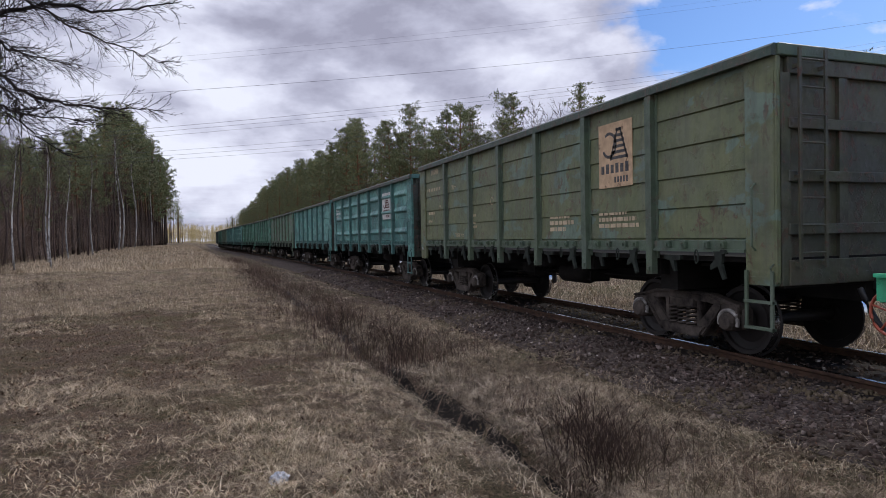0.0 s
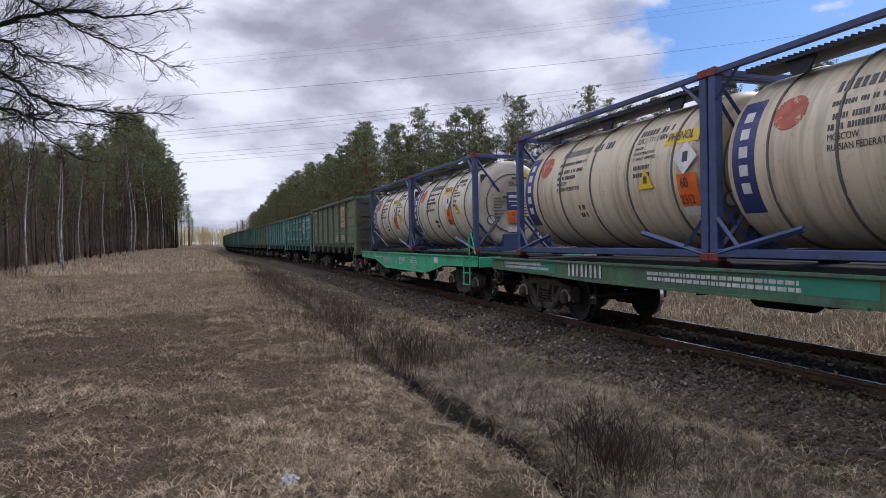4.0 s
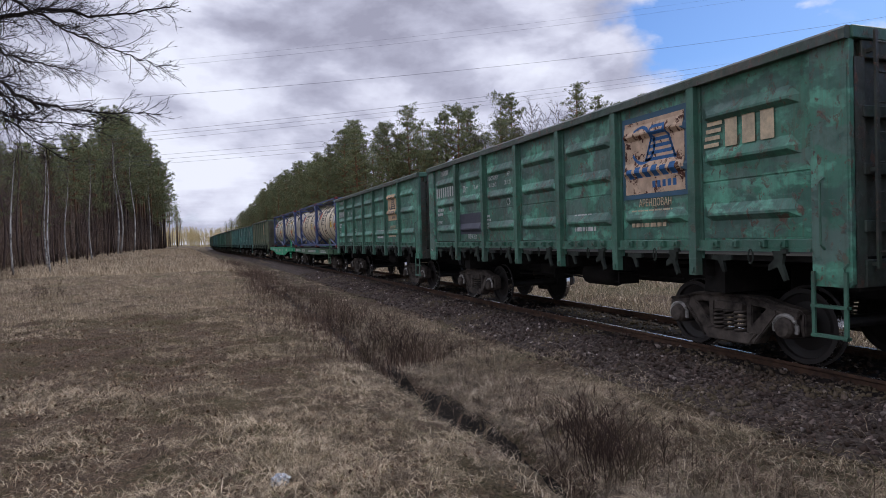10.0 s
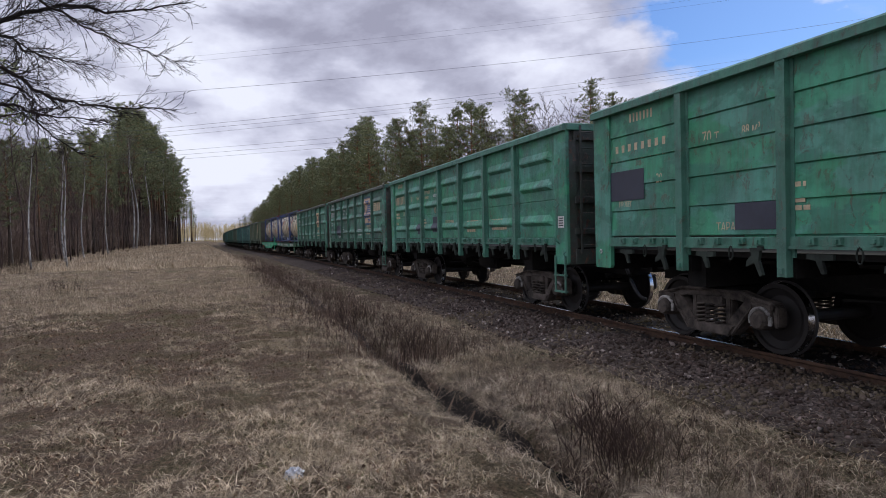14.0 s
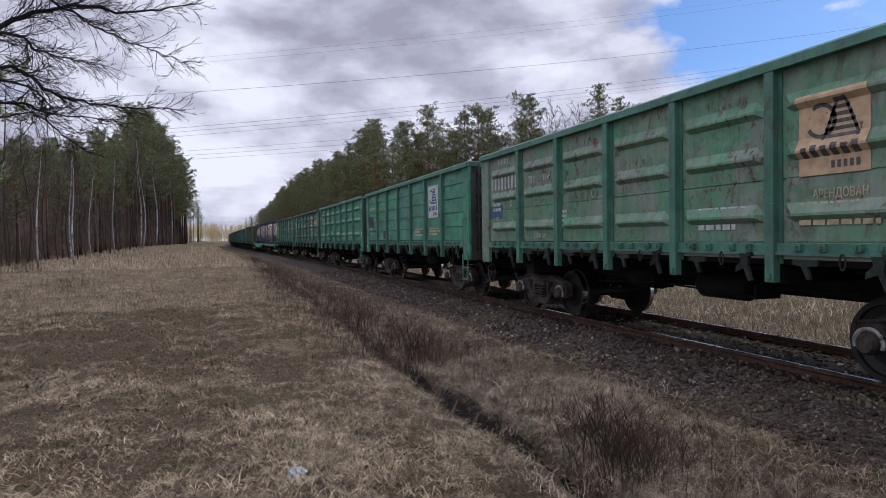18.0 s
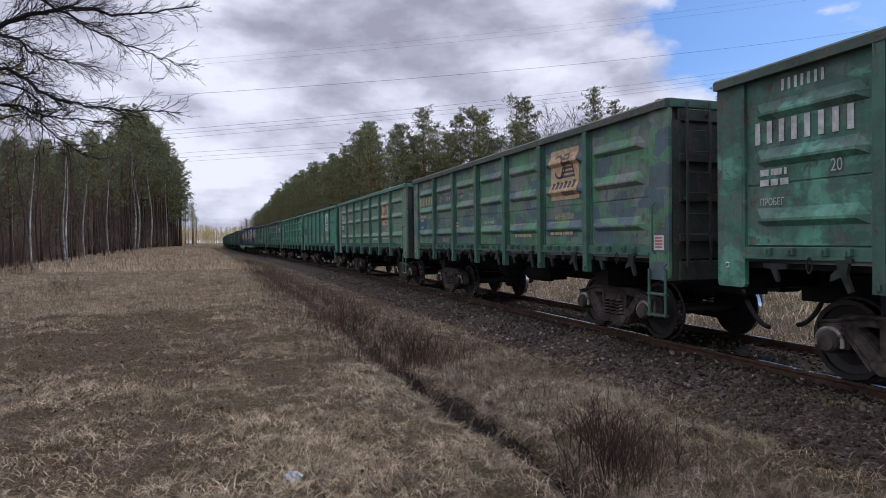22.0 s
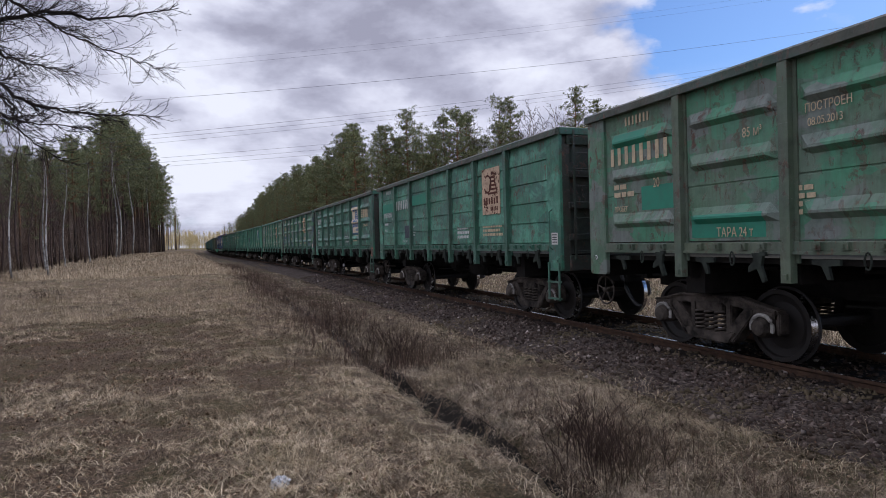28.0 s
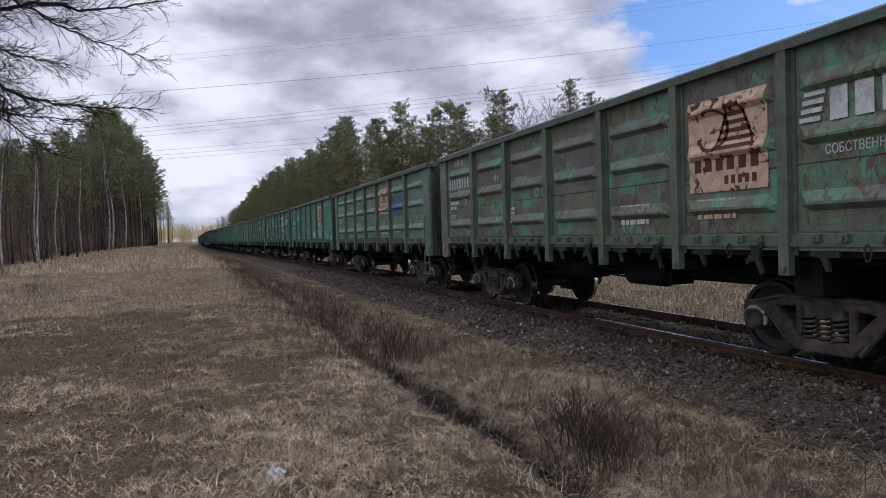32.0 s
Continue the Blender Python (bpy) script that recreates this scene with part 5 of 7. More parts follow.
    # rear end plates
    end = Matrix(((1, 0, 0, 0), (0, 0, -1, -2.955), (0, 1, 0, TANK_Z), (0, 0, 0, 1)))
    for name, mat, x0, x1, z0, z1 in (("end_name_plate", NAVY, -0.22, 0.22, -0.18, 0.30), ("end_hazard_plate", SIGNORANGE, -0.2, 0.2, -0.56, -0.20), ("end_code_plate", SIGNWHITE, -0.2, 0.2, -0.80, -0.66)):
        bm = bmesh.new()
        box(bm, x0, x1, z0, z1, 0.0, 0.02)
        part(name, bm, mat, t, at=end)
    lettering(t, "60", 0, 0, 0, 0.13, DARKINK, at=end @ pose(-0.10, -0.36, 0.023))
    lettering(t, "2312", 0, 0, 0, 0.13, DARKINK, at=end @ pose(-0.17, -0.53, 0.023))
    lettering(t, "22K2", 0, 0, 0, 0.12, DARKINK, at=end @ pose(-0.15, 0.48, -0.03))
    bm = bmesh.new()
    tube(bm, [(0.80 * math.cos(a), 0.80 * math.sin(a), -0.055) for a in np.linspace(0, 2 * math.pi, 40, endpoint=False)], 0.016, 5, closed=True)
    part("end_ring", bm, BAND, t, at=end)
    bm = bmesh.new()
    box(bm, -0.17, 0.17, 0.14, 0.22, 0.02, 0.023)
    box(bm, -0.17, 0.17, 0.03, 0.06, 0.02, 0.023)
    box(bm, -0.10, 0.10, -0.08, -0.055, 0.02, 0.023)
    part("name_plate_print", bm, SIGNWHITE, t, at=end)
    bm = bmesh.new()
    flat_sign(bm, ((0.62, 0.28), (0.76, 0.42), (0.62, 0.56), (0.48, 0.42)))
    part("end_hazard_diamond", bm, SIGNWHITE, t, at=end @ pose(0, 0, -0.03))
    for name, x, z, r, mat in (("end_cap", -0.66, -0.46, 0.10, SIGNWHITE), ("end_cap_rim", -0.66, -0.46, 0.13, BAND), ("data_plate", -0.80, 0.62, 0.12, BAND)):
        bm = bmesh.new()
        if name == "data_plate":
            box(bm, x - r, x + r, z - 1.4 * r, z + 1.4 * r, -0.20, -0.14)
        else:
            lathe(bm, [(-0.12, r), (-0.05 if r < 0.12 else -0.06, r)], 18, "Z")
            bmesh.ops.translate(bm, verts=bm.verts[:], vec=(x, z, 0))
        part(name, bm, mat, t, at=end)
    bm = bmesh.new()
    for k in range(7):
        for q in (-0.60, 0.30):
            box(bm, q, q + 0.22 + 0.06 * (k * 5 % 3), 0.12 - 0.085 * k, 0.145 - 0.085 * k, -0.03, -0.005)
    part("end_small_print", bm, BAND, t, at=end)
    bm = bmesh.new()
    box(bm, -0.34, 0.10, 0.13, 0.19, 0.0, 0.004)
    for k in range(4):
        box(bm, -0.62, -0.30, 0.20 - 0.12 * k, 0.24 - 0.12 * k, -0.06, -0.055)
    box(bm, -0.05, 0.35, 0.66, 0.72, -0.02, -0.01)
    part("end_print", bm, DARKINK, t, at=end)
    bm = bmesh.new()
    flat_sign(bm, ((0.28, 0.72), (0.50, 0.72), (0.39, 0.92)))
    part("end_warning_triangle", bm, SIGNYELLOW, t, at=end @ pose(0, 0, -0.05))
    return t


FLAT_A, FLAT_B = -7.81, -22.27
w = add(flat_wagon(FLAT_A, FLAT_GREEN, 0.66, "bright green flat wagon with fish-bellied beams carrying tank containers", ORANGE), FLAT_A)
bars(w, -HALF - 0.012, 2.75, 0.83, 0.24, 8, WHITE)
bm = bmesh.new()
slab(bm, 0.52, 0.95, 0.16, 0.16), [slab(bm, 0.30 - 0.15 * k, 0.95, 0.10, 0.15) for k in range(4)]
part("painted_owner_mark", bm, WHITE, w, at=pose(-HALF - 0.012, 0, 0))
lettering(w, "120 КМ/Ч", 0, 0, 0, 0.09, WHITE, at=side_pose(-HALF - 0.012, 5.55, 1.10))
lettering(w, "ПОСТРОЕН", 0, 0, 0, 0.075, WHITE, at=side_pose(-HALF - 0.012, 4.4, 1.11))
lettering(w, "73.0 т", 0, 0, 0, 0.08, WHITE, at=side_pose(-HALF - 0.012, 2.0, 1.10))
lettering(w, "20", 0, 0, 0, 0.16, WHITE, at=side_pose(-HALF - 0.012, 0.95, 0.80))
lettering(w, "СОБСТВЕННИК", 0, 0, 0, 0.06, WHITE, at=side_pose(-HALF - 0.012, 0.6, 0.84))
lettering(w, "АРЕНДОВАН", 0, 0, 0, 0.080, WHITE, at=side_pose(-HALF - 0.012, -1.0, 1.07))
lettering(w, "ПРИПИСАН", 0, 0, 0, 0.070, WHITE, at=side_pose(-HALF - 0.012, -1.05, 0.84))
lettering(w, "СТ. МЕРЕТЬ ЗСБ", 0, 0, 0, 0.070, WHITE, at=side_pose(-HALF - 0.012, -0.92, 0.74))
lines_of_print(w, -HALF - 0.006, -0.85, 0.995, 0.9, 2, 0.042, WHITE, 5)
lines_of_print(w, -HALF - 0.006, 4.4, 1.03, 1.6, 1, 0.05, WHITE, 6)
lines_of_print(w, -HALF - 0.006, 6.3, 1.12, 0.5, 2, 0.05, WHITE, 8)
bm = bmesh.new()
slab(bm, -3.4, 1.0, 0.34, 0.17)
part("framed_notice", bm, SIGNWHITE, w, at=pose(-HALF - 0.012, 0, 0))
w = add(flat_wagon(FLAT_B, FLAT_DARK, 0.90, "dull green flat wagon carrying two tank containers", CAST, 5.0), FLAT_B)
bars(w, -HALF - 0.012, 3.2, 0.98, 0.22, 8, WHITE)
for y in (5.2, -1.2):
    bm = bmesh.new()
    slab(bm, y, 1.0, 1.5, 0.19, -0.003, 0.002)
    part("paint_patch", bm, PATCHGREEN, w, at=pose(-HALF, 0, 0))
lines_of_print(w, -HALF - 0.006, 6.0, 1.12, 2.4, 2, 0.05, WHITE, 16)
lines_of_print(w, -HALF - 0.006, 0.9, 1.10, 3.4, 2, 0.05, WHITE, 17)
lines_of_print(w, -HALF - 0.006, -3.2, 1.10, 2.6, 2, 0.05, WHITE, 18)
lettering(w, "ПОСТРОЕН", 0, 0, 0, 0.06, WHITE, at=side_pose(-HALF - 0.012, 4.6, 1.13))

for k, (c, coat, frame_coat, rail, yy) in enumerate(((-7.523 + 3.045, TANK_CREAM, BLUE, False, -0.35), (-7.523 - 3.045, TANK_CREAM, BLUE, False, -0.35), (-22.26 + 3.045, TANK_YELLOW, BLUE, True, -2.0), (-22.26 - 3.045, TANK_YELLOW, BLUE, True, -2.0))):
    add(tank_container(coat, "cream tank container in a blue frame on a green flat wagon" if k < 2 else "yellowed tank container in a dark blue frame on a flat wagon", frame_coat, rail, 200 + 10 * k, yy), c, 1.315)


# ---- ground ----
def ground_material():
    m = Nodes("dry_grass_ground", 0.95)
    w = m.where()
    fine = m.noise(w, 38, 6, 0.7)
    strand = m.noise(m.where(scale=(1, 0.35, 1)), 60, 4, 0.7, 1.2)
    mid = m.noise(w, 2.6, 5, 0.6)
    big = m.noise(w, 0.24, 4, 0.55)
    straw = m.ramp(m.math("ADD", m.math("MULTIPLY", fine, 0.5), m.math("MULTIPLY", strand, 0.5)), (0.40, (0.026, 0.019, 0.014)), (0.53, (0.10, 0.076, 0.054)), (0.65, (0.26, 0.205, 0.14)))
    soil = m.ramp(fine, (0.35, (0.030, 0.023, 0.017)), (0.65, (0.11, 0.082, 0.058)))
    c = m.mix(m.ramp(mid, (0.40, 0.5), (0.60, 0.0)), straw, soil)
    moss = m.ramp(m.noise(w, 1.3, 5, 0.62), (0.47, 0.0), (0.60, 1.0))
    c = m.mix(m.math("MULTIPLY", moss, 0.55), c, m.ramp(fine, (0.35, (0.020, 0.024, 0.009)), (0.65, (0.085, 0.080, 0.034))))
    scrap = m.cells(w, 26, "Color")
    c = m.mix(m.math("MULTIPLY", m.ramp(scrap, (0.62, 0.0), (0.70, 1.0)), 0.45), c, m.ramp(fine, (0.35, (0.055, 0.034, 0.022)), (0.65, (0.21, 0.15, 0.10))))
    c = m.mix(m.math("MULTIPLY", m.ramp(big, (0.52, 0.0), (0.62, 1.0)), 0.5), c, m.ramp(fine, (0.35, (0.035, 0.04, 0.016)), (0.65, (0.12, 0.115, 0.055))))
    return m.done(m.mix(1.0, c, (1.38, 1.31, 1.30), "MULTIPLY"), 0.95, m.math("ADD", fine, strand), 1.0, 0.05)


def blade_material(name, stops, mottle=1.0):
    m = Nodes(name, 0.8)
    c = m.ramp(m.island(), *stops)
    c = m.mix(m.math("MULTIPLY", m.ramp(m.noise(m.where(), 0.9, 4), (0.40, 0.0), (0.66, 1.0)), 0.45 * mottle), c, (0.10, 0.068, 0.046))
    c = m.mix(m.math("MULTIPLY", m.ramp(m.noise(m.where(), 4.2, 4, 0.6), (0.47, 0.0), (0.57, 1.0)), 0.60 * mottle), c, (0.040, 0.029, 0.021))
    c = m.mix(m.math("MULTIPLY", m.ramp(m.noise(m.where(), 9.0, 3, 0.6), (0.50, 0.0), (0.58, 1.0)), 0.50 * mottle), c, (0.050, 0.036, 0.027))
    c = m.mix(m.math("MULTIPLY", m.ramp(m.noise(m.where(shift=0.0, scale=(1.3, 1.0, 1)), 0.55, 5, 0.6), (0.50, 0.0), (0.62, 1.0)), 0.35), c, (0.20, 0.172, 0.098))
    return m.done(m.mix(1.0, c, (1.0, 0.965, 0.94), "MULTIPLY"), 0.8)


GROUND = ground_material()
STRAW = blade_material("dry_grass_blades", ((0.0, (0.080, 0.056, 0.041)), (0.34, (0.30, 0.228, 0.160)), (0.64, (0.62, 0.505, 0.350)), (0.90, (0.86, 0.75, 0.56)), (0.955, (0.80, 0.69, 0.51)), (0.965, (0.17, 0.19, 0.065)), (1.0, (0.12, 0.15, 0.045))))
STRAW_FAR = blade_material("pale_meadow_grass", ((0.0, (0.33, 0.26, 0.18)), (0.5, (0.54, 0.44, 0.31)), (1.0, (0.74, 0.63, 0.46))), 0.3)
BRUSH = blade_material("brown_undergrowth", ((0.0, (0.11, 0.078, 0.064)), (0.7, (0.25, 0.185, 0.15)), (1.0, (0.44, 0.36, 0.30))), 0.3)
PALE = blade_material("bleached_grass_blades", ((0.0, (0.45, 0.36, 0.24)), (0.6, (0.66, 0.55, 0.38)), (1.0, (0.84, 0.74, 0.55))), 0.6)
WEED = blade_material("dead_weed_stems", ((0.0, (0.055, 0.036, 0.031)), (0.5, (0.150, 0.098, 0.078)), (0.82, (0.27, 0.19, 0.145)), (1.0, (0.46, 0.36, 0.27))))
SHRUB = blade_material("dark_dead_shrub", ((0.0, (0.022, 0.014, 0.012)), (0.7, (0.075, 0.050, 0.040)), (1.0, (0.19, 0.13, 0.10))))
STONE = blade_material("ballast_stone", ((0.0, (0.018, 0.014, 0.014)), (0.5, (0.058, 0.044, 0.041)), (0.8, (0.125, 0.098, 0.088)), (0.95, (0.28, 0.235, 0.215)), (1.0, (0.52, 0.48, 0.45))))


def grid_axis(fine_lo, fine_hi, step, far, grow=1.22):
    a = list(np.arange(fine_lo, fine_hi, step))
    s = step
    while a[-1] < far:
        s *= grow
        a.append(a[-1] + s)
    s = step
    while a[0] > -far:
        s *= grow
        a.insert(0, a[0] - s)
    return np.array(a)


GX = grid_axis(-9, 13, 0.14, 2500)
GX = np.concatenate([GX[GX < 2.1], np.arange(2.1, 3.5, 0.05), GX[GX > 3.5]])
GY = grid_axis(1.5, 30, 0.13, 2500)
verts = [(x, y, ground_z(x, y)) for y in GY for x in GX]
nx = len(GX)
faces = [(j * nx + i, j * nx + i + 1, (j + 1) * nx + i + 1, (j + 1) * nx + i) for j in range(len(GY) - 1) for i in range(nx - 1)]
tagged(part("ground", soup("ground", verts, faces, True), GROUND), "dry winter grass and bare soil with a ditch beside the track", "ground", kind="structure")

# ---- track ----
track = tagged(new("railway_track"), "single railway track on ballast, rusty rails with bright tops", "railway track", kind="structure")
RAIL_Y = np.concatenate([np.arange(-40, 90, 3.0), np.arange(90, 420, 10.0)])


def rail(bm, off, outline):
    prev = None
    for y in RAIL_Y:
        dx, sl = bend(y)
        ring = [bm.verts.new((XC - dx + (off + a) * math.cos(sl), y + (off + a) * sl, z)) for a, z in outline]
        if prev:
            n = len(outline)
            for i in range(n):
                bm.faces.new((prev[i], prev[(i + 1) % n], ring[(i + 1) % n], ring[i]))
        prev = ring


for s in (-1, 1):
    bm = bmesh.new()
    rail(bm, s * GAUGE, [(-0.036, -0.006), (-0.036, -0.045), (-0.010, -0.06), (-0.010, -0.115), (-0.066, -0.132), (-0.066, -0.148), (0.066, -0.148), (0.066, -0.132), (0.010, -0.115), (0.010, -0.06), (0.036, -0.045), (0.036, -0.006)])
    r = part("rail", bm, RUSTY, track)
    bm = bmesh.new()
    rail(bm, s * GAUGE, [(-0.034, -0.006), (-0.028, 0.0), (0.028, 0.0), (0.034, -0.006)])
    part("rail_head", bm, TREAD, r, "bright polished running surface")


def one_sleeper(bm):
    box(bm, -1.37, 1.37, -0.125, 0.125, -0.30, -0.150, 0.012)
    for s in (-1, 1):
        box(bm, s * GAUGE - 0.16, s * GAUGE + 0.16, -0.09, 0.09, -0.151, -0.141)
        for a in (-0.12, 0.12):
            box(bm, s * GAUGE + a - 0.02, s * GAUGE + a + 0.02, -0.03, 0.03, -0.145, -0.10)


sleeper_mesh = shared("sleeper", one_sleeper)
rnd = random.Random(5)
y = 0.6
far_sleepers = bmesh.new()
while y < 300:
    dx, sl = bend(y)
    if y < 70:
        part("sleeper", sleeper_mesh, SLEEPER, track, at=pose(XC - dx + rnd.uniform(-0.05, 0.05), y, rnd.uniform(-0.012, 0.004), 0, 0, math.degrees(sl) + rnd.uniform(-1, 1)))
    else:
        box(far_sleepers, -1.37, 1.37, -0.12, 0.12, -0.3, -0.185, 0, pose(XC - dx, y, 0, 0, 0, math.degrees(sl)))
    y += 0.55
tagged(part("far_sleepers", far_sleepers, SLEEPER, track), kind="stuff")


def bed_material():
    m = Nodes("dirty_gravel_bed", 0.95)
    w = m.where()
    grit = m.cells(w, 34, "Color")
    f = m.noise(w, 30, 5, 0.7)
    c = m.ramp(m.math("ADD", m.math("MULTIPLY", grit, 0.55), m.math("MULTIPLY", f, 0.45)), (0.25, (0.024, 0.018, 0.016)), (0.55, (0.080, 0.062, 0.052)), (0.85, (0.21, 0.17, 0.145)))
    c = m.mix(m.ramp(m.noise(w, 1.1, 4), (0.45, 0.0), (0.65, 0.6)), c, (0.06, 0.047, 0.036))
    return m.done(c, 0.95, m.cells(w, 34), 0.9, 0.03)


def strip(u0, u1, n, lift, y_to=330):
    """A band of ground along the track between two distances from the watcher."""
    ys = grid_axis(1.0, 30, 0.2, y_to)
    ys = ys[(ys > -40)]
    us = np.linspace(u0, u1, n)
    V = [(u - bend(y)[0] + 0.12 * hump(u * 3, y, 0.9) * (1 if i == 0 else 0), y, ground_z(u - bend(y)[0], y) + lift) for y in ys for i, u in enumerate(us)]
    F = [(j * n + i, j * n + i + 1, (j + 1) * n + i + 1, (j + 1) * n + i) for j in range(len(ys) - 1) for i in range(n - 1)]
    return soup("strip", V, F, True)


BED = bed_material()
MUD = plain("wet_ditch_mud", (0.030, 0.024, 0.019), (0.012, 0.010, 0.008), 0.8, 0, 12, 0.5, 0)
# near-black gravel colour that stands for the train's shadow between the rails
BED_SHADE = plain("shade_dark_track_bed", (0.030, 0.024, 0.020), (0.012, 0.010, 0.009), 0.9, 0, 30, 0.6, 0)
tagged(part("ballast_shoulder", strip(5.05, 10.1, 26, 0.012), BED), "dirty dark gravel of the track bed", "track bed", kind="structure")
# sheet laid between the rails to carry that painted shadow
tagged(part("oily_bed", strip(6.6, 8.75, 12, 0.020), BED_SHADE), "gravel between the rails, coloured dark for the train's shade", "track bed", kind="structure")


def ditch_bed():
    ys = np.arange(2.6, 60, 0.16)
    rows = []
    for y in ys:
        sh = 0.17 * (1 - smooth(4.6, 10, y)) - bend(y)[0]
        rows.append([(u + sh, y, ground_z(u + sh, y) + 0.006) for u in (2.26, 2.32, 2.38, 2.45, 2.51, 2.56, 2.60, 2.64)])
    n = 8
    return soup("ditch_bed", [p for q in rows for p in q], [(j * n + i, j * n + i + 1, (j + 1) * n + i + 1, (j + 1) * n + i) for j in range(len(ys) - 1) for i in range(n - 1)], True)


tagged(part("ditch_bed", ditch_bed(), MUD), "dark wet soil in the narrow drainage ditch", "ditch", kind="structure")


def rocks(count, sampler, lo, hi, seed):
    """Angular stones, each a squashed, jittered octahedron-like lump of eight corners."""
    rng = np.random.default_rng(seed)
    base = np.array([(x, y, z) for x in (-1, 1) for y in (-1, 1) for z in (-1, 1)], float)
    quads = np.array([(0, 1, 3, 2), (4, 6, 7, 5), (0, 4, 5, 1), (2, 3, 7, 6), (0, 2, 6, 4), (1, 5, 7, 3)])
    V, F = [], []
    for k in range(count):
        x, y, z = sampler(rng)
        size = rng.uniform(lo, hi) * np.array((rng.uniform(0.7, 1.3), rng.uniform(0.7, 1.3), rng.uniform(0.45, 0.9)))
        b = base * rng.uniform(0.35, 1.15, (8, 1)) * size
        q = np.array(Euler(rng.uniform(0, 6.28, 3)).to_matrix())
        V.append(b @ q.T + (x, y, z))
        F.append(quads + 8 * k)
    return np.concatenate(V), np.concatenate(F)


def ballast_spot(rng):
    while True:
        y = 2.2 + 36 * rng.random() ** 1.7
        u = rng.uniform(4.75, 10.2)
        if u < 5.35 and rng.random() > (u - 4.7) / 0.65 * (0.55 + 0.45 * math.sin(y * 0.9) ** 2):
            continue
        if 6.4 < u < 8.9 and rng.random() < 0.15:
            continue
        x = u - bend(y)[0]
        return x, y, ground_z(x, y) + rng.uniform(-0.01, 0.03)


V, F = rocks(30000, ballast_spot, 0.010, 0.036, 3)
tagged(part("ballast", soup("ballast", V, F), STONE), "grey-brown crushed stone ballast under and beside the rails", "ballast", kind="stuff")


# ---- grass and weeds ----
def blades(count, sampler, seed, h_lo, h_hi, width, droop, segs=2, clump=1, spread=0.04, least=0.1, fan=2.0):
    """Curved, drooping blades; sampler gives place and a height factor."""
    rng = np.random.default_rng(seed)
    roots = []
    while len(roots) < count:
        x, y, f = sampler(rng)
        comb = rng.uniform(0, 2 * np.pi)
        for _ in range(clump):
            a, b = x + rng.normal() * spread, y + rng.normal() * spread
            roots.append((a, b, 0.0, f, comb))
    roots = np.array(roots[:count])
    roots[:, 2] = [ground_z(x, y) for x, y in roots[:, :2]]
    n = count
    h = rng.uniform(h_lo, h_hi, n) * roots[:, 3]
    az = roots[:, 4] + rng.normal(0, fan, n)
    lean = rng.uniform(least, 1.0, n) * droop
    d = np.stack([np.cos(az), np.sin(az), np.zeros(n)], 1)
    side = np.stack([-np.sin(az), np.cos(az), np.zeros(n)], 1)
    tw = rng.normal(0, 0.5, n)
    side = side * np.cos(tw)[:, None] + d * np.sin(tw)[:, None]
    base = roots[:, :3] - (0, 0, 0.01)
    V = np.zeros((n, 2 * (segs + 1), 3))
    for k in range(segs + 1):
        s = k / segs
        ang = lean * (0.45 + 0.75 * s)
        p = base + d * (h * s * np.sin(ang))[:, None] + np.array((0, 0, 1.0)) * (h * s * np.cos(np.minimum(ang, 1.75)))[:, None]
        w = width * (1.0 - 0.82 * s) * (0.7 + 0.6 * rng.random(n))
        V[:, 2 * k] = p - side * w[:, None]
        V[:, 2 * k + 1] = p + side * w[:, None]
    i = (np.arange(n) * 2 * (segs + 1))[:, None, None]
    f = np.array([(2 * k, 2 * k + 1, 2 * k + 3, 2 * k + 2) for k in range(segs)])[None]
    return V.reshape(-1, 3), (i + f).reshape(-1, 4)


def tuftiness(x, y):
    return 0.5 + 0.9 * noise.noise(Vector((x * 0.8, y * 0.8, 4.0))) + 0.5 * noise.noise(Vector((x * 2.6, y * 2.6, 9.0)))


def trodden(x, y):
    """1 on the trodden place of moss and dead leaves beside the path, 0 on the turf."""
    e = ((x + 1.5 + 0.12 * (y - 12.5)) / 2.3) ** 2 + ((y - 12.6) / 4.4) ** 2
    return 1 - smooth(0.55, 1.25, e + 0.9 * noise.noise(Vector((x * 0.9, y * 0.7, 3.0))))


def near_meadow(rng):
    while True:
        y = 2.4 + 13.5 * rng.random() ** 1.35
        x = rng.uniform(-0.30 * y - 1.0, 5.6)
        if rng.random() < 0.62 * trodden(x, y) or x > 4.4 + 1.2 * rng.random():
            continue
        u = x + bend(y)[0]
        t = tuftiness(x, y)
        bare = math.exp(-((u + 2.3) / 1.5) ** 2) * smooth(9, 13, y) * 0.8
        soil = noise.noise(Vector((x * 1.3 + 7, y * 1.3, 2.2))) + 0.5 * noise.noise(Vector((x * 3.1, y * 3.1, 5.2)))
        if soil < -0.18 and rng.random() < 0.62:
            continue
        if 2.16 < u - 0.17 * (1 - smooth(4.6, 10, y)) < 2.72 or rng.random() > 0.28 + 0.8 * t - bare:
            continue
        return x, y, 0.40 + 1.0 * max(t, 0)


def mid_meadow(rng):
    while True:
        y = 14 + 34 * rng.random() ** 1.4
        x = rng.uniform(-0.30 * y - 2, 4.6)
        u = x + bend(y)[0]
        t = tuftiness(x * 0.6, y * 0.6)
        bare = trodden(x, y) * 0.75
        if rng.random() > 0.35 + 0.8 * t - bare:
            continue
        return x, y, 0.6 + 0.7 * max(t, 0)


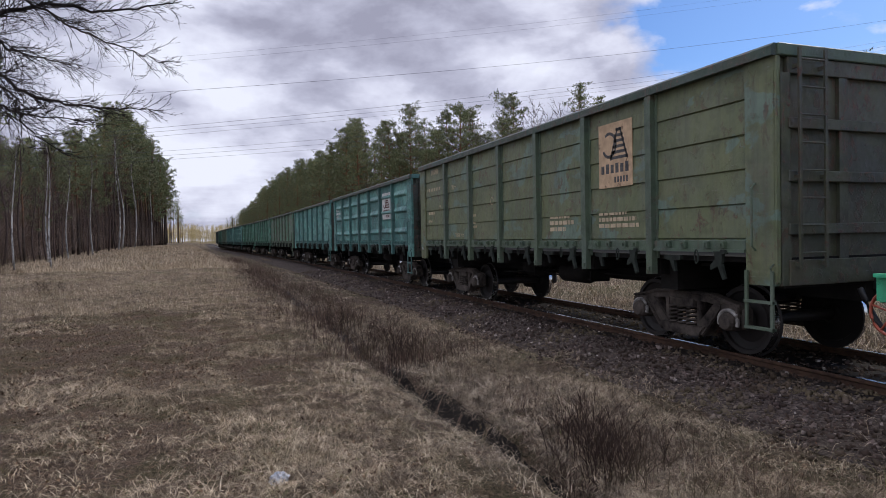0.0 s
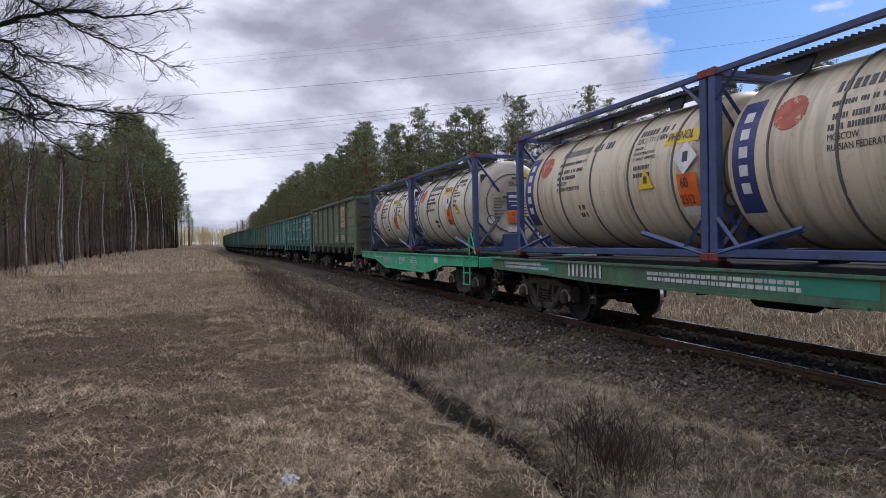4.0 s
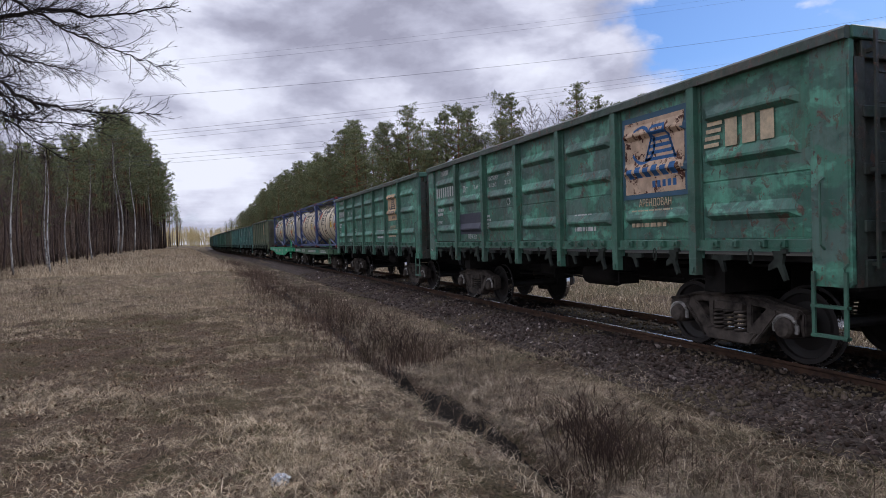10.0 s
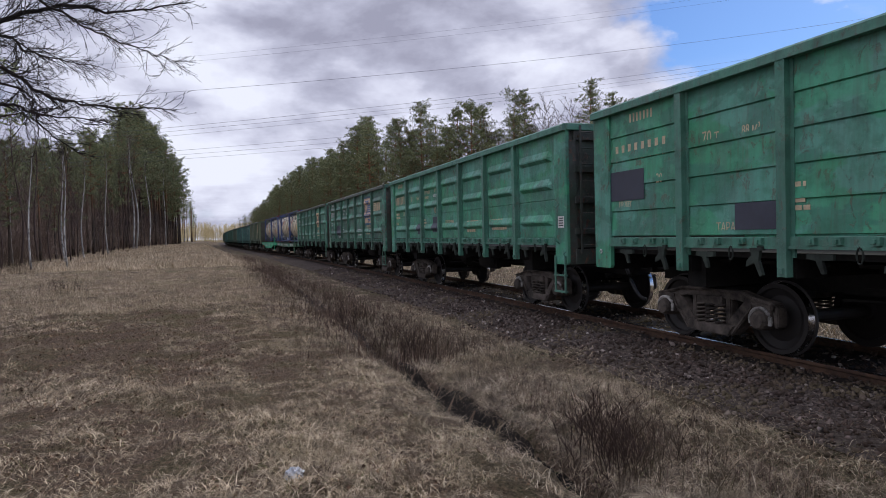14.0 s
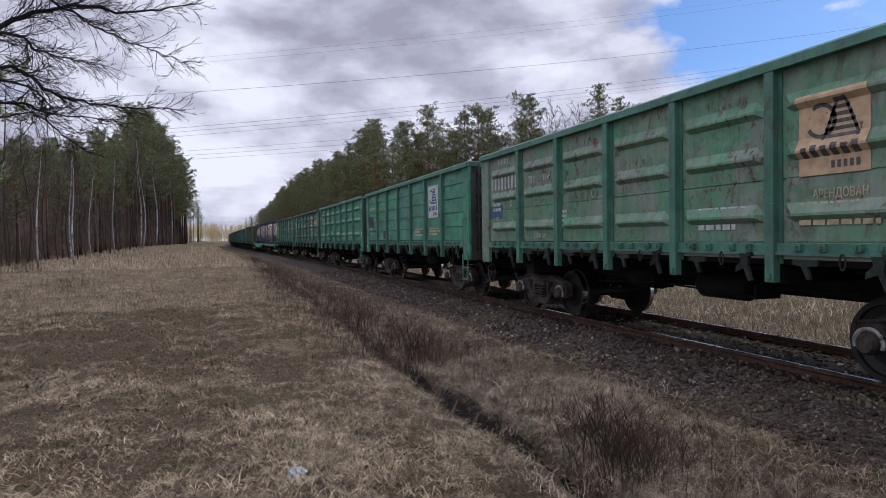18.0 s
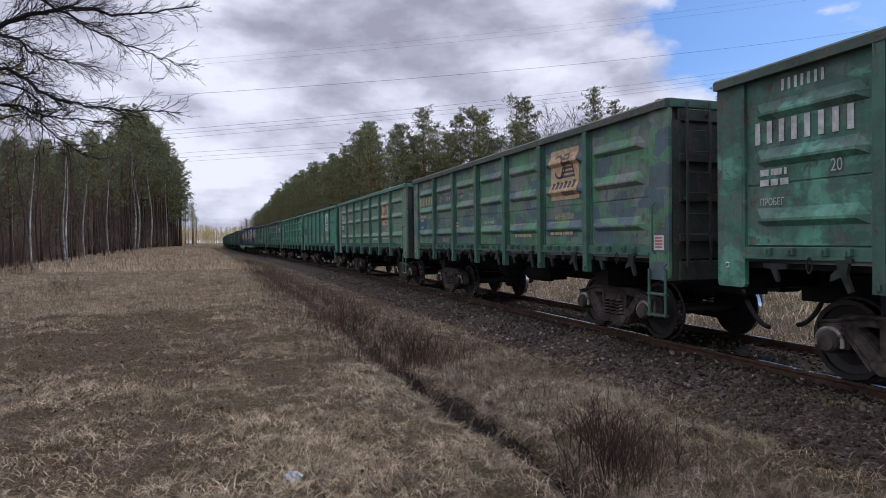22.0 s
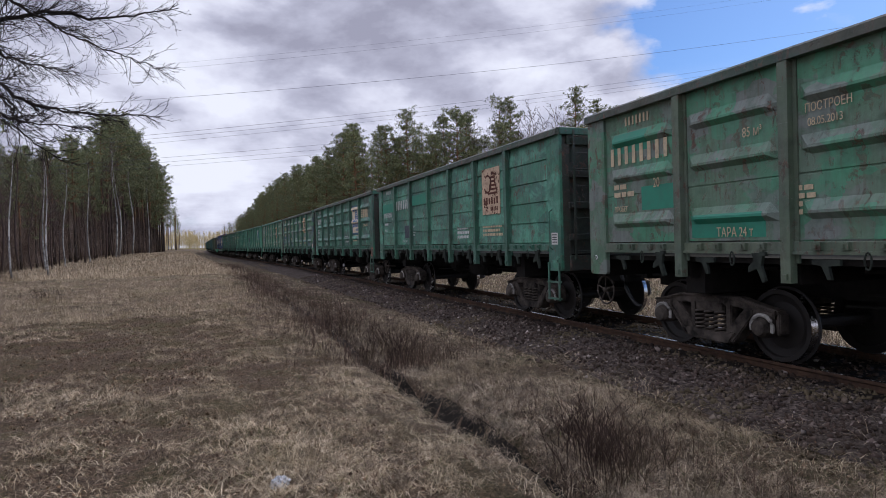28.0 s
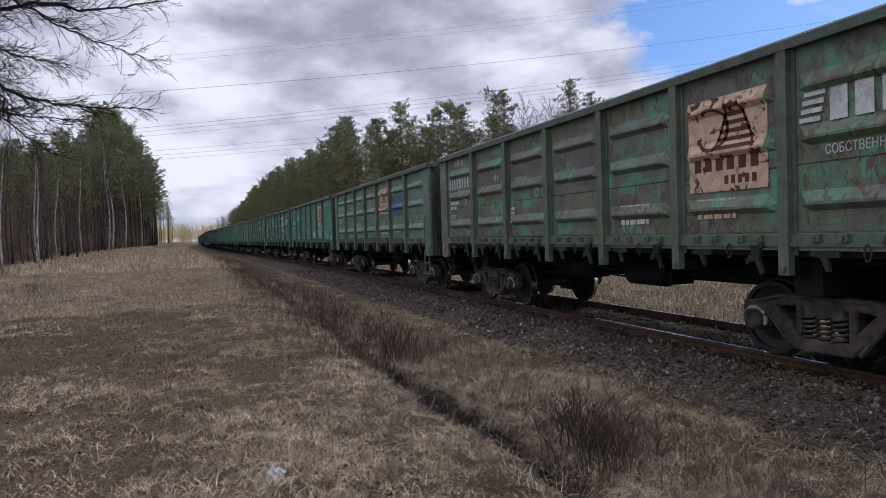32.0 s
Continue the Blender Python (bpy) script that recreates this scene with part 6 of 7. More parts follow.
def far_meadow(rng):
    while True:
        y = 42 + 120 * rng.random() ** 1.5
        x = rng.uniform(-0.24 * y - 6, 3.0)
        u = x + bend(y)[0]
        if u > 2.5 or x < -13.5:
            continue
        return x, y, rng.uniform(0.6, 1.3)


def beyond_track(rng):
    y = 2 + 70 * rng.random() ** 1.5
    u = 10.2 + 13 * rng.random() ** 1.8
    return u - bend(y)[0], y, rng.uniform(0.5, 1.3)


def grass(name, label, material, *args, **kw):
    V, F = blades(*args, **kw)
    tagged(part(name, soup(name, V, F), material), label, "grass", kind="stuff")


grass("near_grass", "tussocks of matted dry grass with pale drooping blades", STRAW, 62000, near_meadow, 11, 0.05, 0.15, 0.0024, 1.5, 3, clump=24, spread=0.065, least=0.35, fan=3.0)
grass("flattened_grass", "trampled straw lying on the ground", STRAW, 96000, near_meadow, 12, 0.07, 0.22, 0.0026, 1.62, 3, clump=9, spread=0.09, least=0.78, fan=0.8)
grass("long_blades", "long pale grass blades lying over the turf", PALE, 15000, near_meadow, 21, 0.09, 0.25, 0.0032, 1.55, 4, clump=4, spread=0.07, least=0.7, fan=0.8)
grass("meadow_grass", "dry grass over the clearing", STRAW, 90000, mid_meadow, 13, 0.07, 0.20, 0.0058, 1.55, 2, clump=22, spread=0.13, least=0.6, fan=3.0)


def standing_spot(rng):
    while True:
        y = 17 + 28 * rng.random() ** 1.2
        x = rng.uniform(-0.30 * y - 2, 1.2)
        if trodden(x, y) > 0.4 or rng.random() > 0.3 + 0.9 * tuftiness(x * 0.7, y * 0.5) * (1 - 0.85 * math.exp(-((x + bend(y)[0] - 0.1) / 0.7) ** 2)):
            continue
        return x, y, rng.uniform(0.6, 1.2)


grass("standing_grass", "pale upright dry grass on the clearing", STRAW_FAR, 34000, standing_spot, 22, 0.10, 0.28, 0.0036, 1.2, 2, clump=14, spread=0.16)
grass("far_meadow_grass", "pale tall grass at the far end of the clearing", STRAW_FAR, 30000, far_meadow, 14, 0.16, 0.40, 0.016, 1.2, 2, clump=12, spread=0.35)
grass("trackside_grass", "pale sunlit grass behind the track", STRAW_FAR, 46000, beyond_track, 15, 0.14, 0.46, 0.008, 1.3, 2, clump=10, spread=0.16)


def weed_spot(rng):
    while True:
        y = 9.3 + 60 * rng.random() ** 1.3
        u = rng.normal(2.65, 0.62)
        x = u - bend(y)[0]
        if u > 4.4 or rng.random() > 0.25 + 1.2 * max(0.0, 0.5 + noise.noise(Vector((x * 0.7, y * 0.35, 2.0)))):
            continue
        return x, y, 0.6 + 0.5 * noise.noise(Vector((x * 0.4, y * 0.3, 7.0)))


grass("dead_weeds", "thin reddish-brown dead weed stems along the ditch", WEED, 20000, weed_spot, 16, 0.18, 0.62, 0.0040, 0.62, 2, clump=5, spread=0.16)


def ditch_spot(rng):
    y = 3.2 + 26 * rng.random() ** 1.4
    u = rng.choice((2.06, 2.82), p=(0.25, 0.75)) + rng.normal() * 0.07 + 0.17 * (1 - smooth(4.6, 10, y))
    return u - bend(y)[0], y, rng.uniform(0.7, 1.2)


grass("ditch_grass", "long dry grass hanging over the ditch banks", STRAW, 34000, ditch_spot, 17, 0.10, 0.30, 0.0028, 2.1, 3, clump=11, spread=0.055, least=0.5)


def bank_spot(rng):
    while True:
        y = 3.0 + 15 * rng.random() ** 1.3
        u = 2.98 + abs(rng.normal()) * 0.8 + 0.17 * (1 - smooth(4.6, 10, y))
        if rng.random() > 0.15 + 1.3 * max(0.0, 0.35 + noise.noise(Vector((u * 1.1, y * 0.9, 8.0)))):
            continue
        return u - bend(y)[0], y, rng.uniform(0.6, 1.2)


grass("bank_weeds", "thin dark dead stems on the far bank of the ditch", WEED, 1800, bank_spot, 23, 0.14, 0.40, 0.0022, 0.75, 3, clump=6, spread=0.07)
grass("bank_grass", "straggling straw-coloured grass on the far bank of the ditch", STRAW, 26000, bank_spot, 24, 0.12, 0.36, 0.0028, 1.6, 3, clump=8, spread=0.08, least=0.55)


def dead_shrub(x, y, count, h, seed, r=0.3):
    rng = np.random.default_rng(seed)
    t = tagged(new("dead_shrub"), "dry leafless brown shrub of thin upright stems beside the ditch", "shrub", "dead shrubs")
    t.matrix_basis = pose(x, y, ground_z(x, y) - 0.02)
    for _ in range(count):
        a, b = rng.normal() * r * 0.6, rng.normal() * r * 0.8
        z = ground_z(x + a, y + b) - ground_z(x, y) - 0.02
        hh = h * rng.uniform(0.5, 1.1)
        lean = rng.normal(0, 0.30, 2)
        bm = bmesh.new()
        tube(bm, [(a + lean[0] * s * s * hh, b + lean[1] * s * s * hh, z + hh * s) for s in (0, 0.4, 0.75, 1.0)], 0.0042, 4, taper=0.0016)
        for _ in range(6):
            s = rng.uniform(0.30, 0.95)
            q = Vector((a + lean[0] * s * s * hh, b + lean[1] * s * s * hh, z + hh * s))
            d = Vector((rng.normal(), rng.normal(), 1.4)).normalized() * rng.uniform(0.08, 0.20)
            tube(bm, [q, q + d * 0.6, q + d + Vector((0, 0, 0.02))], 0.0022, 3, taper=0.001)
        part("stem", bm, SHRUB, t)


for x, y, n, h, r in ((3.12, 4.55, 95, 0.44, 0.34), (3.36, 5.10, 60, 0.42, 0.36), (2.95, 9.9, 60, 0.55, 0.30), (2.75, 11.2, 46, 0.6, 0.35), (2.6, 13.6, 40, 0.6, 0.4), (-5.2, 24.5, 30, 0.7, 0.5), (-10.7, 41.0, 80, 2.2, 0.9), (-12.0, 42.5, 80, 2.6, 1.0)):
    dead_shrub(x, y, n, h, int(abs(x) * 100 + y * 7), r)

def leaf_litter(count, seed):
    """Small curled brown leaves and bits of bark on the turf."""
    rng = np.random.default_rng(seed)
    V, F = [], []
    while len(V) < count:
        y = 2.6 + 15 * rng.random() ** 1.1
        x = rng.uniform(-0.30 * y - 1.0, 5.2)
        u = x + bend(y)[0]
        if 2.2 < u < 2.7 or (trodden(x, y) < 0.25 and (noise.noise(Vector((x * 0.9, y * 0.9, 12.0))) < -0.1 or rng.random() < 0.5)):
            continue
        a, s = rng.uniform(0, 6.28), rng.uniform(0.006, 0.020)
        c, d = math.cos(a) * s, math.sin(a) * s
        z = ground_z(x, y) + rng.uniform(0.008, 0.035)
        t = rng.normal(0, 0.6, 4) * s
        F.append(np.arange(4) + 4 * len(V))
        V.append(np.array([(x - c, y - d, z + t[0]), (x + d * 0.6, y - c * 0.6, z + t[1]), (x + c, y + d, z + t[2]), (x - d * 0.6, y + c * 0.6, z + t[3])]))
    return soup("leaf_litter", np.concatenate(V), np.array(F))


LEAF = blade_material("dead_leaves", ((0.0, (0.075, 0.048, 0.034)), (0.35, (0.14, 0.085, 0.054)), (0.75, (0.25, 0.16, 0.10)), (1.0, (0.40, 0.29, 0.19))))
tagged(part("leaf_litter", leaf_litter(17000, 41), LEAF), "scattered small brown dead leaves on the turf", "leaves", kind="stuff")

# a crumpled scrap of pale plastic in the grass
bm = bmesh.new()
bmesh.ops.create_icosphere(bm, subdivisions=3, radius=1.0)
for v in bm.verts:
    k = 1 + 0.45 * noise.noise(v.co * 2.1) + 0.2 * noise.noise(v.co * 5.0)
    v.co = Vector((v.co.x * 0.062, v.co.y * 0.052, v.co.z * 0.056)) * k
m = Nodes("crumpled_plastic", 0.35)
m.bsdf.inputs["Transmission Weight"].default_value = 0.25
SCRAP = m.done(m.ramp(m.noise(m.where(), 20, 3), (0.3, (0.40, 0.44, 0.50)), (0.7, (0.62, 0.65, 0.69))), 0.35, m.noise(m.where(), 40, 3), 0.6, 0.01)
tagged(part("plastic_scrap", bm, SCRAP, at=pose(0.43, 4.64, ground_z(0.43, 4.64) + 0.045)), "crumpled pale plastic scrap lying in the dry grass", "litter")

# ---- trees ----
def pine_bark():
    """Grey-brown plates on the lower trunk, thin orange bark above."""
    m = Nodes("pine_bark", 0.9)
    w = m.where(shift=9.0)
    f = m.noise(m.where(shift=9.0, scale=(1, 1, 0.3)), 9, 5, 0.65)
    up = m.n.new("ShaderNodeSeparateXYZ")
    m.l.new(m.tc.outputs["Object"], up.inputs[0])
    high = m.ramp(m.math("DIVIDE", m.math("ADD", up.outputs[2], m.math("MULTIPLY", m.noise(w, 0.8, 3), 3.0)), 20.0), (0.36, 0.0), (0.62, 1.0))
    c = m.mix(high, m.ramp(f, (0.36, (0.026, 0.021, 0.019)), (0.66, (0.105, 0.082, 0.067))), m.ramp(f, (0.36, (0.11, 0.062, 0.036)), (0.66, (0.30, 0.165, 0.088))))
    return m.done(c, 0.9, f, 0.5, 0.03)


BARK = pine_bark()
BIRCH = plain("birch_bark", (0.66, 0.64, 0.60), (0.07, 0.062, 0.058), 0.8, 0, 4, 0.3)
TWIG = plain("bare_twigs", (0.105, 0.075, 0.065), (0.055, 0.04, 0.036), 0.85)
OAKBARK = plain("dark_branch_bark", (0.045, 0.037, 0.034), (0.018, 0.015, 0.014), 0.9, 0, 14, 0.4)


def needle_material(name, a, b):
    m = Nodes(name, 0.7)
    c = m.ramp(m.island(), (0.0, a), (1.0, b))
    c = m.mix(m.math("MULTIPLY", m.info.outputs["Random"], 0.45), c, (0.085, 0.092, 0.036))
    return m.done(c, 0.7)


NEEDLE = needle_material("pine_needles", (0.054, 0.076, 0.038), (0.285, 0.305, 0.125))


def stem(rng, h, r0, r1, wob, sides=7, segs=9, crook=0.05):
    bm = bmesh.new()
    pts = []
    dx, dy = rng.normal(0, wob, 2)
    for k in range(segs + 1):
        s = k / segs
        pts.append((dx * s * s * h + crook * math.sin(7 * s + dx * 40), dy * s * s * h + 0.8 * crook * math.sin(5 * s), h * s - 0.15 * (k == 0)))
    tube(bm, pts, r0, sides, taper=r1)
    return bm, pts


def needles(rng, centres, size, per):
    """Clumps of narrow needles sprays round their centres."""
    n = len(centres)
    c = np.repeat(np.array(centres), per, 0)
    d = rng.normal(size=(n * per, 3))
    d[:, 2] = np.abs(d[:, 2]) * 0.75 + 0.1
    d /= np.linalg.norm(d, axis=1)[:, None]
    ln = size * rng.uniform(0.55, 1.15, n * per)[:, None]
    side = np.cross(d, rng.normal(size=(n * per, 3)))
    side /= np.linalg.norm(side, axis=1)[:, None]
    w = ln * 0.17
    start = c + rng.normal(0, size * 0.22, (n * per, 3))
    V = np.stack([start - side * w * 0.4, start + side * w * 0.4, start + d * ln * 0.7 + side * w, start + d * ln], 1)
    return V.reshape(-1, 3), np.arange(n * per * 4).reshape(-1, 4)


def pine_parts(seed, h, crown_from, spread, limbs):
    rng = np.random.default_rng(seed)
    bm, pts = stem(rng, h, 0.013 * h, 0.02, 0.012)
    centres = []
    limb_bm = bmesh.new()
    for k in range(limbs):
        s = crown_from + (1 - crown_from) * (k / limbs) ** 0.9
        z = h * s
        i = min(int(s * 9), 8)
        f = s * 9 - i
        root = Vector(pts[i]).lerp(Vector(pts[i + 1]), f)
        a = k * 2.4 + rng.normal() * 0.5
        top = (s - crown_from) / (1 - crown_from)
        length = 1.18 * spread * (0.22 + 0.95 * math.sin(math.pi * (0.22 + 0.74 * top)) ** 1.1) * rng.uniform(0.4, 1.3)
        if rng.random() < 0.2:
            length *= 0.4
        rise = 0.10 + 0.7 * top + rng.normal() * 0.15
        tip = root + Vector((math.cos(a) * length, math.sin(a) * length, length * rise))
        mid = root.lerp(tip, 0.5) + Vector((0, 0, -0.06 * length))
        tube(limb_bm, [root, mid, tip], 0.011 * h * (1.15 - s) * 0.55 + 0.012, 4, taper=0.012)
        # flat pads of needles along the outer part of the limb
        pads = 1 + int(1.5 * length + rng.random())
        for j in range(pads):
            q = 0.42 + 0.58 * (j + 0.4 + 0.6 * rng.random()) / pads
            p = np.array(root.lerp(mid, q * 2) if q < 0.5 else mid.lerp(tip, q * 2 - 1)) + rng.normal(0, 0.13 * length, 3) * (1, 1, 0.35)
            for _ in range(5):
                centres.append(p + rng.normal(0, 0.25, 3) * (1, 1, 0.42) + (0, 0, 0.05))
    centres.append(np.array(pts[-1]))
    V, F = needles(rng, centres, 0.33, 9)
    lm = mesh_of("pine_limbs", limb_bm)
    return mesh_of("pine_trunk", bm, True), lm, soup("pine_crown", V, F), len(F), h


def birch_parts(seed, h, twiggy=240):
    rng = np.random.default_rng(seed)
    bm, pts = stem(rng, h, 0.0085 * h, 0.012, 0.012, 7, 10, 0.22)
    tw = bmesh.new()
    for k in range(twiggy // 6):
        s = 0.38 + 0.6 * rng.random()
        i = min(int(s * 10), 9)
        root = Vector(pts[i]).lerp(Vector(pts[i + 1]), s * 10 - i)
        a = rng.uniform(0, 6.28)
        ln = h * (0.07 + 0.16 * (1 - s)) * rng.uniform(0.6, 1.3)
        tip = root + Vector((math.cos(a) * ln * 0.75, math.sin(a) * ln * 0.75, ln * 0.95))
        tube(tw, [root, root.lerp(tip, 0.5) + Vector((0, 0, -0.08 * ln)), tip], 0.022, 3, taper=0.008)
        for j in range(6):
            q = root.lerp(tip, 0.35 + 0.65 * rng.random())
            d = Vector((rng.normal() + math.cos(a) * 0.6, rng.normal() + math.sin(a) * 0.6, rng.normal() * 0.6 + 0.5)).normalized() * ln * 0.45
            tube(tw, [q, q + d * 0.5 + Vector((0, 0, 0.03)), q + d], 0.010, 3, taper=0.005)
    return mesh_of("birch_trunk", bm, True), mesh_of("birch_twigs", tw), h


PINES = [pine_parts(300 + k, h, cf, sp, lb) for k, (h, cf, sp, lb) in enumerate(((21, 0.46, 1.9, 50), (23, 0.55, 1.6, 44), (18, 0.34, 2.0, 54), (20, 0.38, 1.7, 54), (15, 0.20, 2.0, 56), (24, 0.58, 1.8, 44)))]
BIRCHES = [birch_parts(400 + k, h) for k, h in enumerate((13, 17, 11))]
rnd = random.Random(77)


def pine(x, y, kind, scale=1.0, label="tall Scots pine with bare reddish trunk and dark crown"):
    tr, lm, cr, _, _ = PINES[kind]
    t = tagged(new("pine_tree"), label, "tree", "forest pines")
    t.matrix_basis = pose(x, y, ground_z(x, y) - 0.05, 0, 0, rnd.uniform(0, 360)) @ Matrix.Diagonal((scale, scale, scale, 1))
    part("trunk", tr, BARK, t)
    part("branchwork", lm, BARK, t)
    part("crown", cr, NEEDLE, t)


def birch(x, y, kind, scale=1.0, bark=None):
    tr, tw, _ = BIRCHES[kind]
    if bark:
        t = tagged(new("bare_sapling"), "leafless brown sapling at the forest edge", "tree", "bare saplings")
    else:
        t = tagged(new("birch_tree"), "leafless birch with pale trunk at the forest edge", "tree", "forest birches")
    t.matrix_basis = pose(x, y, ground_z(x, y) - 0.05, 0, 0, rnd.uniform(0, 360)) @ Matrix.Diagonal((scale, scale, scale, 1))
    part("trunk", tr, bark or BIRCH, t)
    part("twig_crown", tw, TWIG, t)


SKY_AZ = np.array([-40, -14.5, -12.4, -10.9, -9.8, -8.6, -7.4, -6.4, -5.4, -4.4, -3.4, -2.8, -2.2, -1.8, 0.4, 1.1, 3.2, 4.7, 8.1, 10.0, 11.0, 13.3, 15.6, 17.9, 19.9, 22.4, 24.5, 27.7, 29.5, 32.9, 34.8, 36.9, 48, 90])
SKY_EL = np.array([0.16, 0.145, 0.136, 0.142, 0.154, 0.167, 0.188, 0.193, 0.171, 0.148, 0.120, 0.088, 0.047, 0.026, 0.026, 0.029, 0.051, 0.081, 0.128, 0.135, 0.159, 0.190, 0.192, 0.207, 0.193, 0.226, 0.231, 0.250, 0.235, 0.244, 0.212, 0.200, 0.225, 0.22])
HEIGHTS = [p[4] for p in PINES]


def grown(x, y):
    """How high the wood has grown at a place, so that its edge keeps the outline of the forest."""
    az = math.degrees(math.atan2(x, y))
    return 1.7 + float(np.interp(az, SKY_AZ, SKY_EL)) * math.hypot(x, y) - ground_z(x, y)


def tall(x, y, kind, share):
    return min(max(grown(x, y) * share / HEIGHTS[kind], 0.35), 1.35)


# left forest: its edge runs along the clearing
y = 42.0
while y < 235:
    for row in range(4):
        x = -12.3 - row * 3.6 - rnd.uniform(0, 2.6) - 2.5 * (1 - smooth(45, 70, y))
        yy = y + rnd.uniform(-2, 2)
        share = rnd.choice((0.62, 0.75, 0.85, 0.93, 0.97, 1.0))
        if row < 2 and rnd.random() < 0.04:
            k = rnd.randrange(3)
            birch(x, yy, k, min(grown(x, yy) * min(share, 0.9) / BIRCHES[k][2], 1.5))
        else:
            k = rnd.choice((0, 3, 1, 5, 2, 2)) if row < 2 else rnd.choice((3, 2, 0, 4))
            pine(x, yy, k, tall(x, yy, k, share if row < 2 else share * 0.85))
    y += 3.0 + y * 0.016
for x, y, k in ((-9.7, 47.4, 1), (-11.0, 44.6, 0), (-12.0, 58.0, 1), (-11.9, 65.0, 0), (-11.8, 77.0, 1), (-11.9, 99.0, 1), (-11.7, 101.0, 0), (-11.6, 117.0, 1), (-11.6, 150.0, 1)):
    birch(x, y, k, min(grown(x, y) * (0.95 if y < 60 else 0.78) / BIRCHES[k][2], 1.3))
for k in range(34):
    y = 46 + 110 * (k / 33) ** 1.3 + rnd.uniform(-2, 2)
    x = -12.2 - rnd.uniform(-0.5, 1.6) - 1.2 * (1 - smooth(45, 60, y))
    birch(x, y, rnd.randrange(3), rnd.uniform(0.42, 0.80), TWIG)
pine(-6.25, 17.5, 4, 0.72, "young Scots pine with needles down to the ground")
# bare brown undergrowth along both forest edges
V, F = [], []
rng = np.random.default_rng(31)
n = 0
for k in range(3000):
    y = 44 + 150 * rng.random() ** 1.3
    x = -12.6 - rng.random() ** 0.7 * 9 - 2.5 * (1 - smooth(45, 70, y))
    z, h = ground_z(x, y), rng.uniform(1.0, 9.5)
    for j in range(26):
        a = np.array((x + rng.normal() * 0.5, y + rng.normal() * 0.5, z + h * rng.random() * 0.8))
        d = rng.normal(size=3) * (0.5, 0.5, 0.3) + (0, 0, 0.9)
        d *= rng.uniform(0.5, 1.5) / np.linalg.norm(d)
        w = rng.uniform(0.007, 0.018)
        V.append(np.array([a - (w, 0, 0), a + (w, 0, 0), a + d + (w * 0.4, 0, 0), a + d - (w * 0.4, 0, 0)]))
        F.append(np.arange(4)[None] + n)
        n += 4
for k in range(1500):
    f = rng.random()
    x, y = 19 + 85 * f + rng.normal() * 2.0, 88 - 26 * math.sin(f * 2.2) + 14 * rng.random()
    z, h = ground_z(x, y), rng.uniform(1.0, 7.0)
    for j in range(18):
        a = np.array((x + rng.normal() * 0.7, y + rng.normal() * 0.7, z + h * rng.random() * 0.8))
        d = rng.normal(size=3) * (0.7, 0.5, 0.3) + (0, 0, 0.8)
        d *= rng.uniform(0.6, 1.8) / np.linalg.norm(d)
        w = rng.uniform(0.02, 0.05)
        V.append(np.array([a - (w, 0, 0), a + (w, 0, 0), a + d + (w * 0.4, 0, 0), a + d - (w * 0.4, 0, 0)]))
        F.append(np.arange(4)[None] + n)
        n += 4
tagged(part("undergrowth", soup("undergrowth", np.concatenate(V), np.concatenate(F)), BRUSH), "leafless brown undergrowth between the trunks", "undergrowth", kind="stuff")
# right forest: behind the train, its edge swings away to the right near the watcher
y = 88.0
while y < 320:
    for row in range(3):
        x = 17.5 - bend(y)[0] * 0.75 + row * 4.5 + rnd.uniform(0, 2.5)
        k = rnd.choice((0, 1, 3, 5, 2))
        pine(x, y + rnd.uniform(-2, 2), k, tall(x, y, k, rnd.choice((0.7, 0.82, 0.92, 1.0))))
    y += 3.0 + y * 0.014
for k in range(44):
    f = k / 43
    x, y = 19 + 85 * f, 84 - 26 * math.sin(f * 2.2)
    for row in range(2):
        a, b = x + row * 2.5 + rnd.uniform(-1, 1), y + 5 * row + rnd.uniform(-1.5, 1.5)
        share = rnd.choice((0.70, 0.78, 0.86, 0.94, 1.0))
        if rnd.random() < (0.5 if 0.14 < f < 0.34 else 0.12):
            j = rnd.randrange(3)
            birch(a, b, j, min(grown(a, b) * share / BIRCHES[j][2], 1.6))
        else:
            j = rnd.choice((0, 2, 3, 4, 1))
            pine(a, b, j, tall(a, b, j, share))


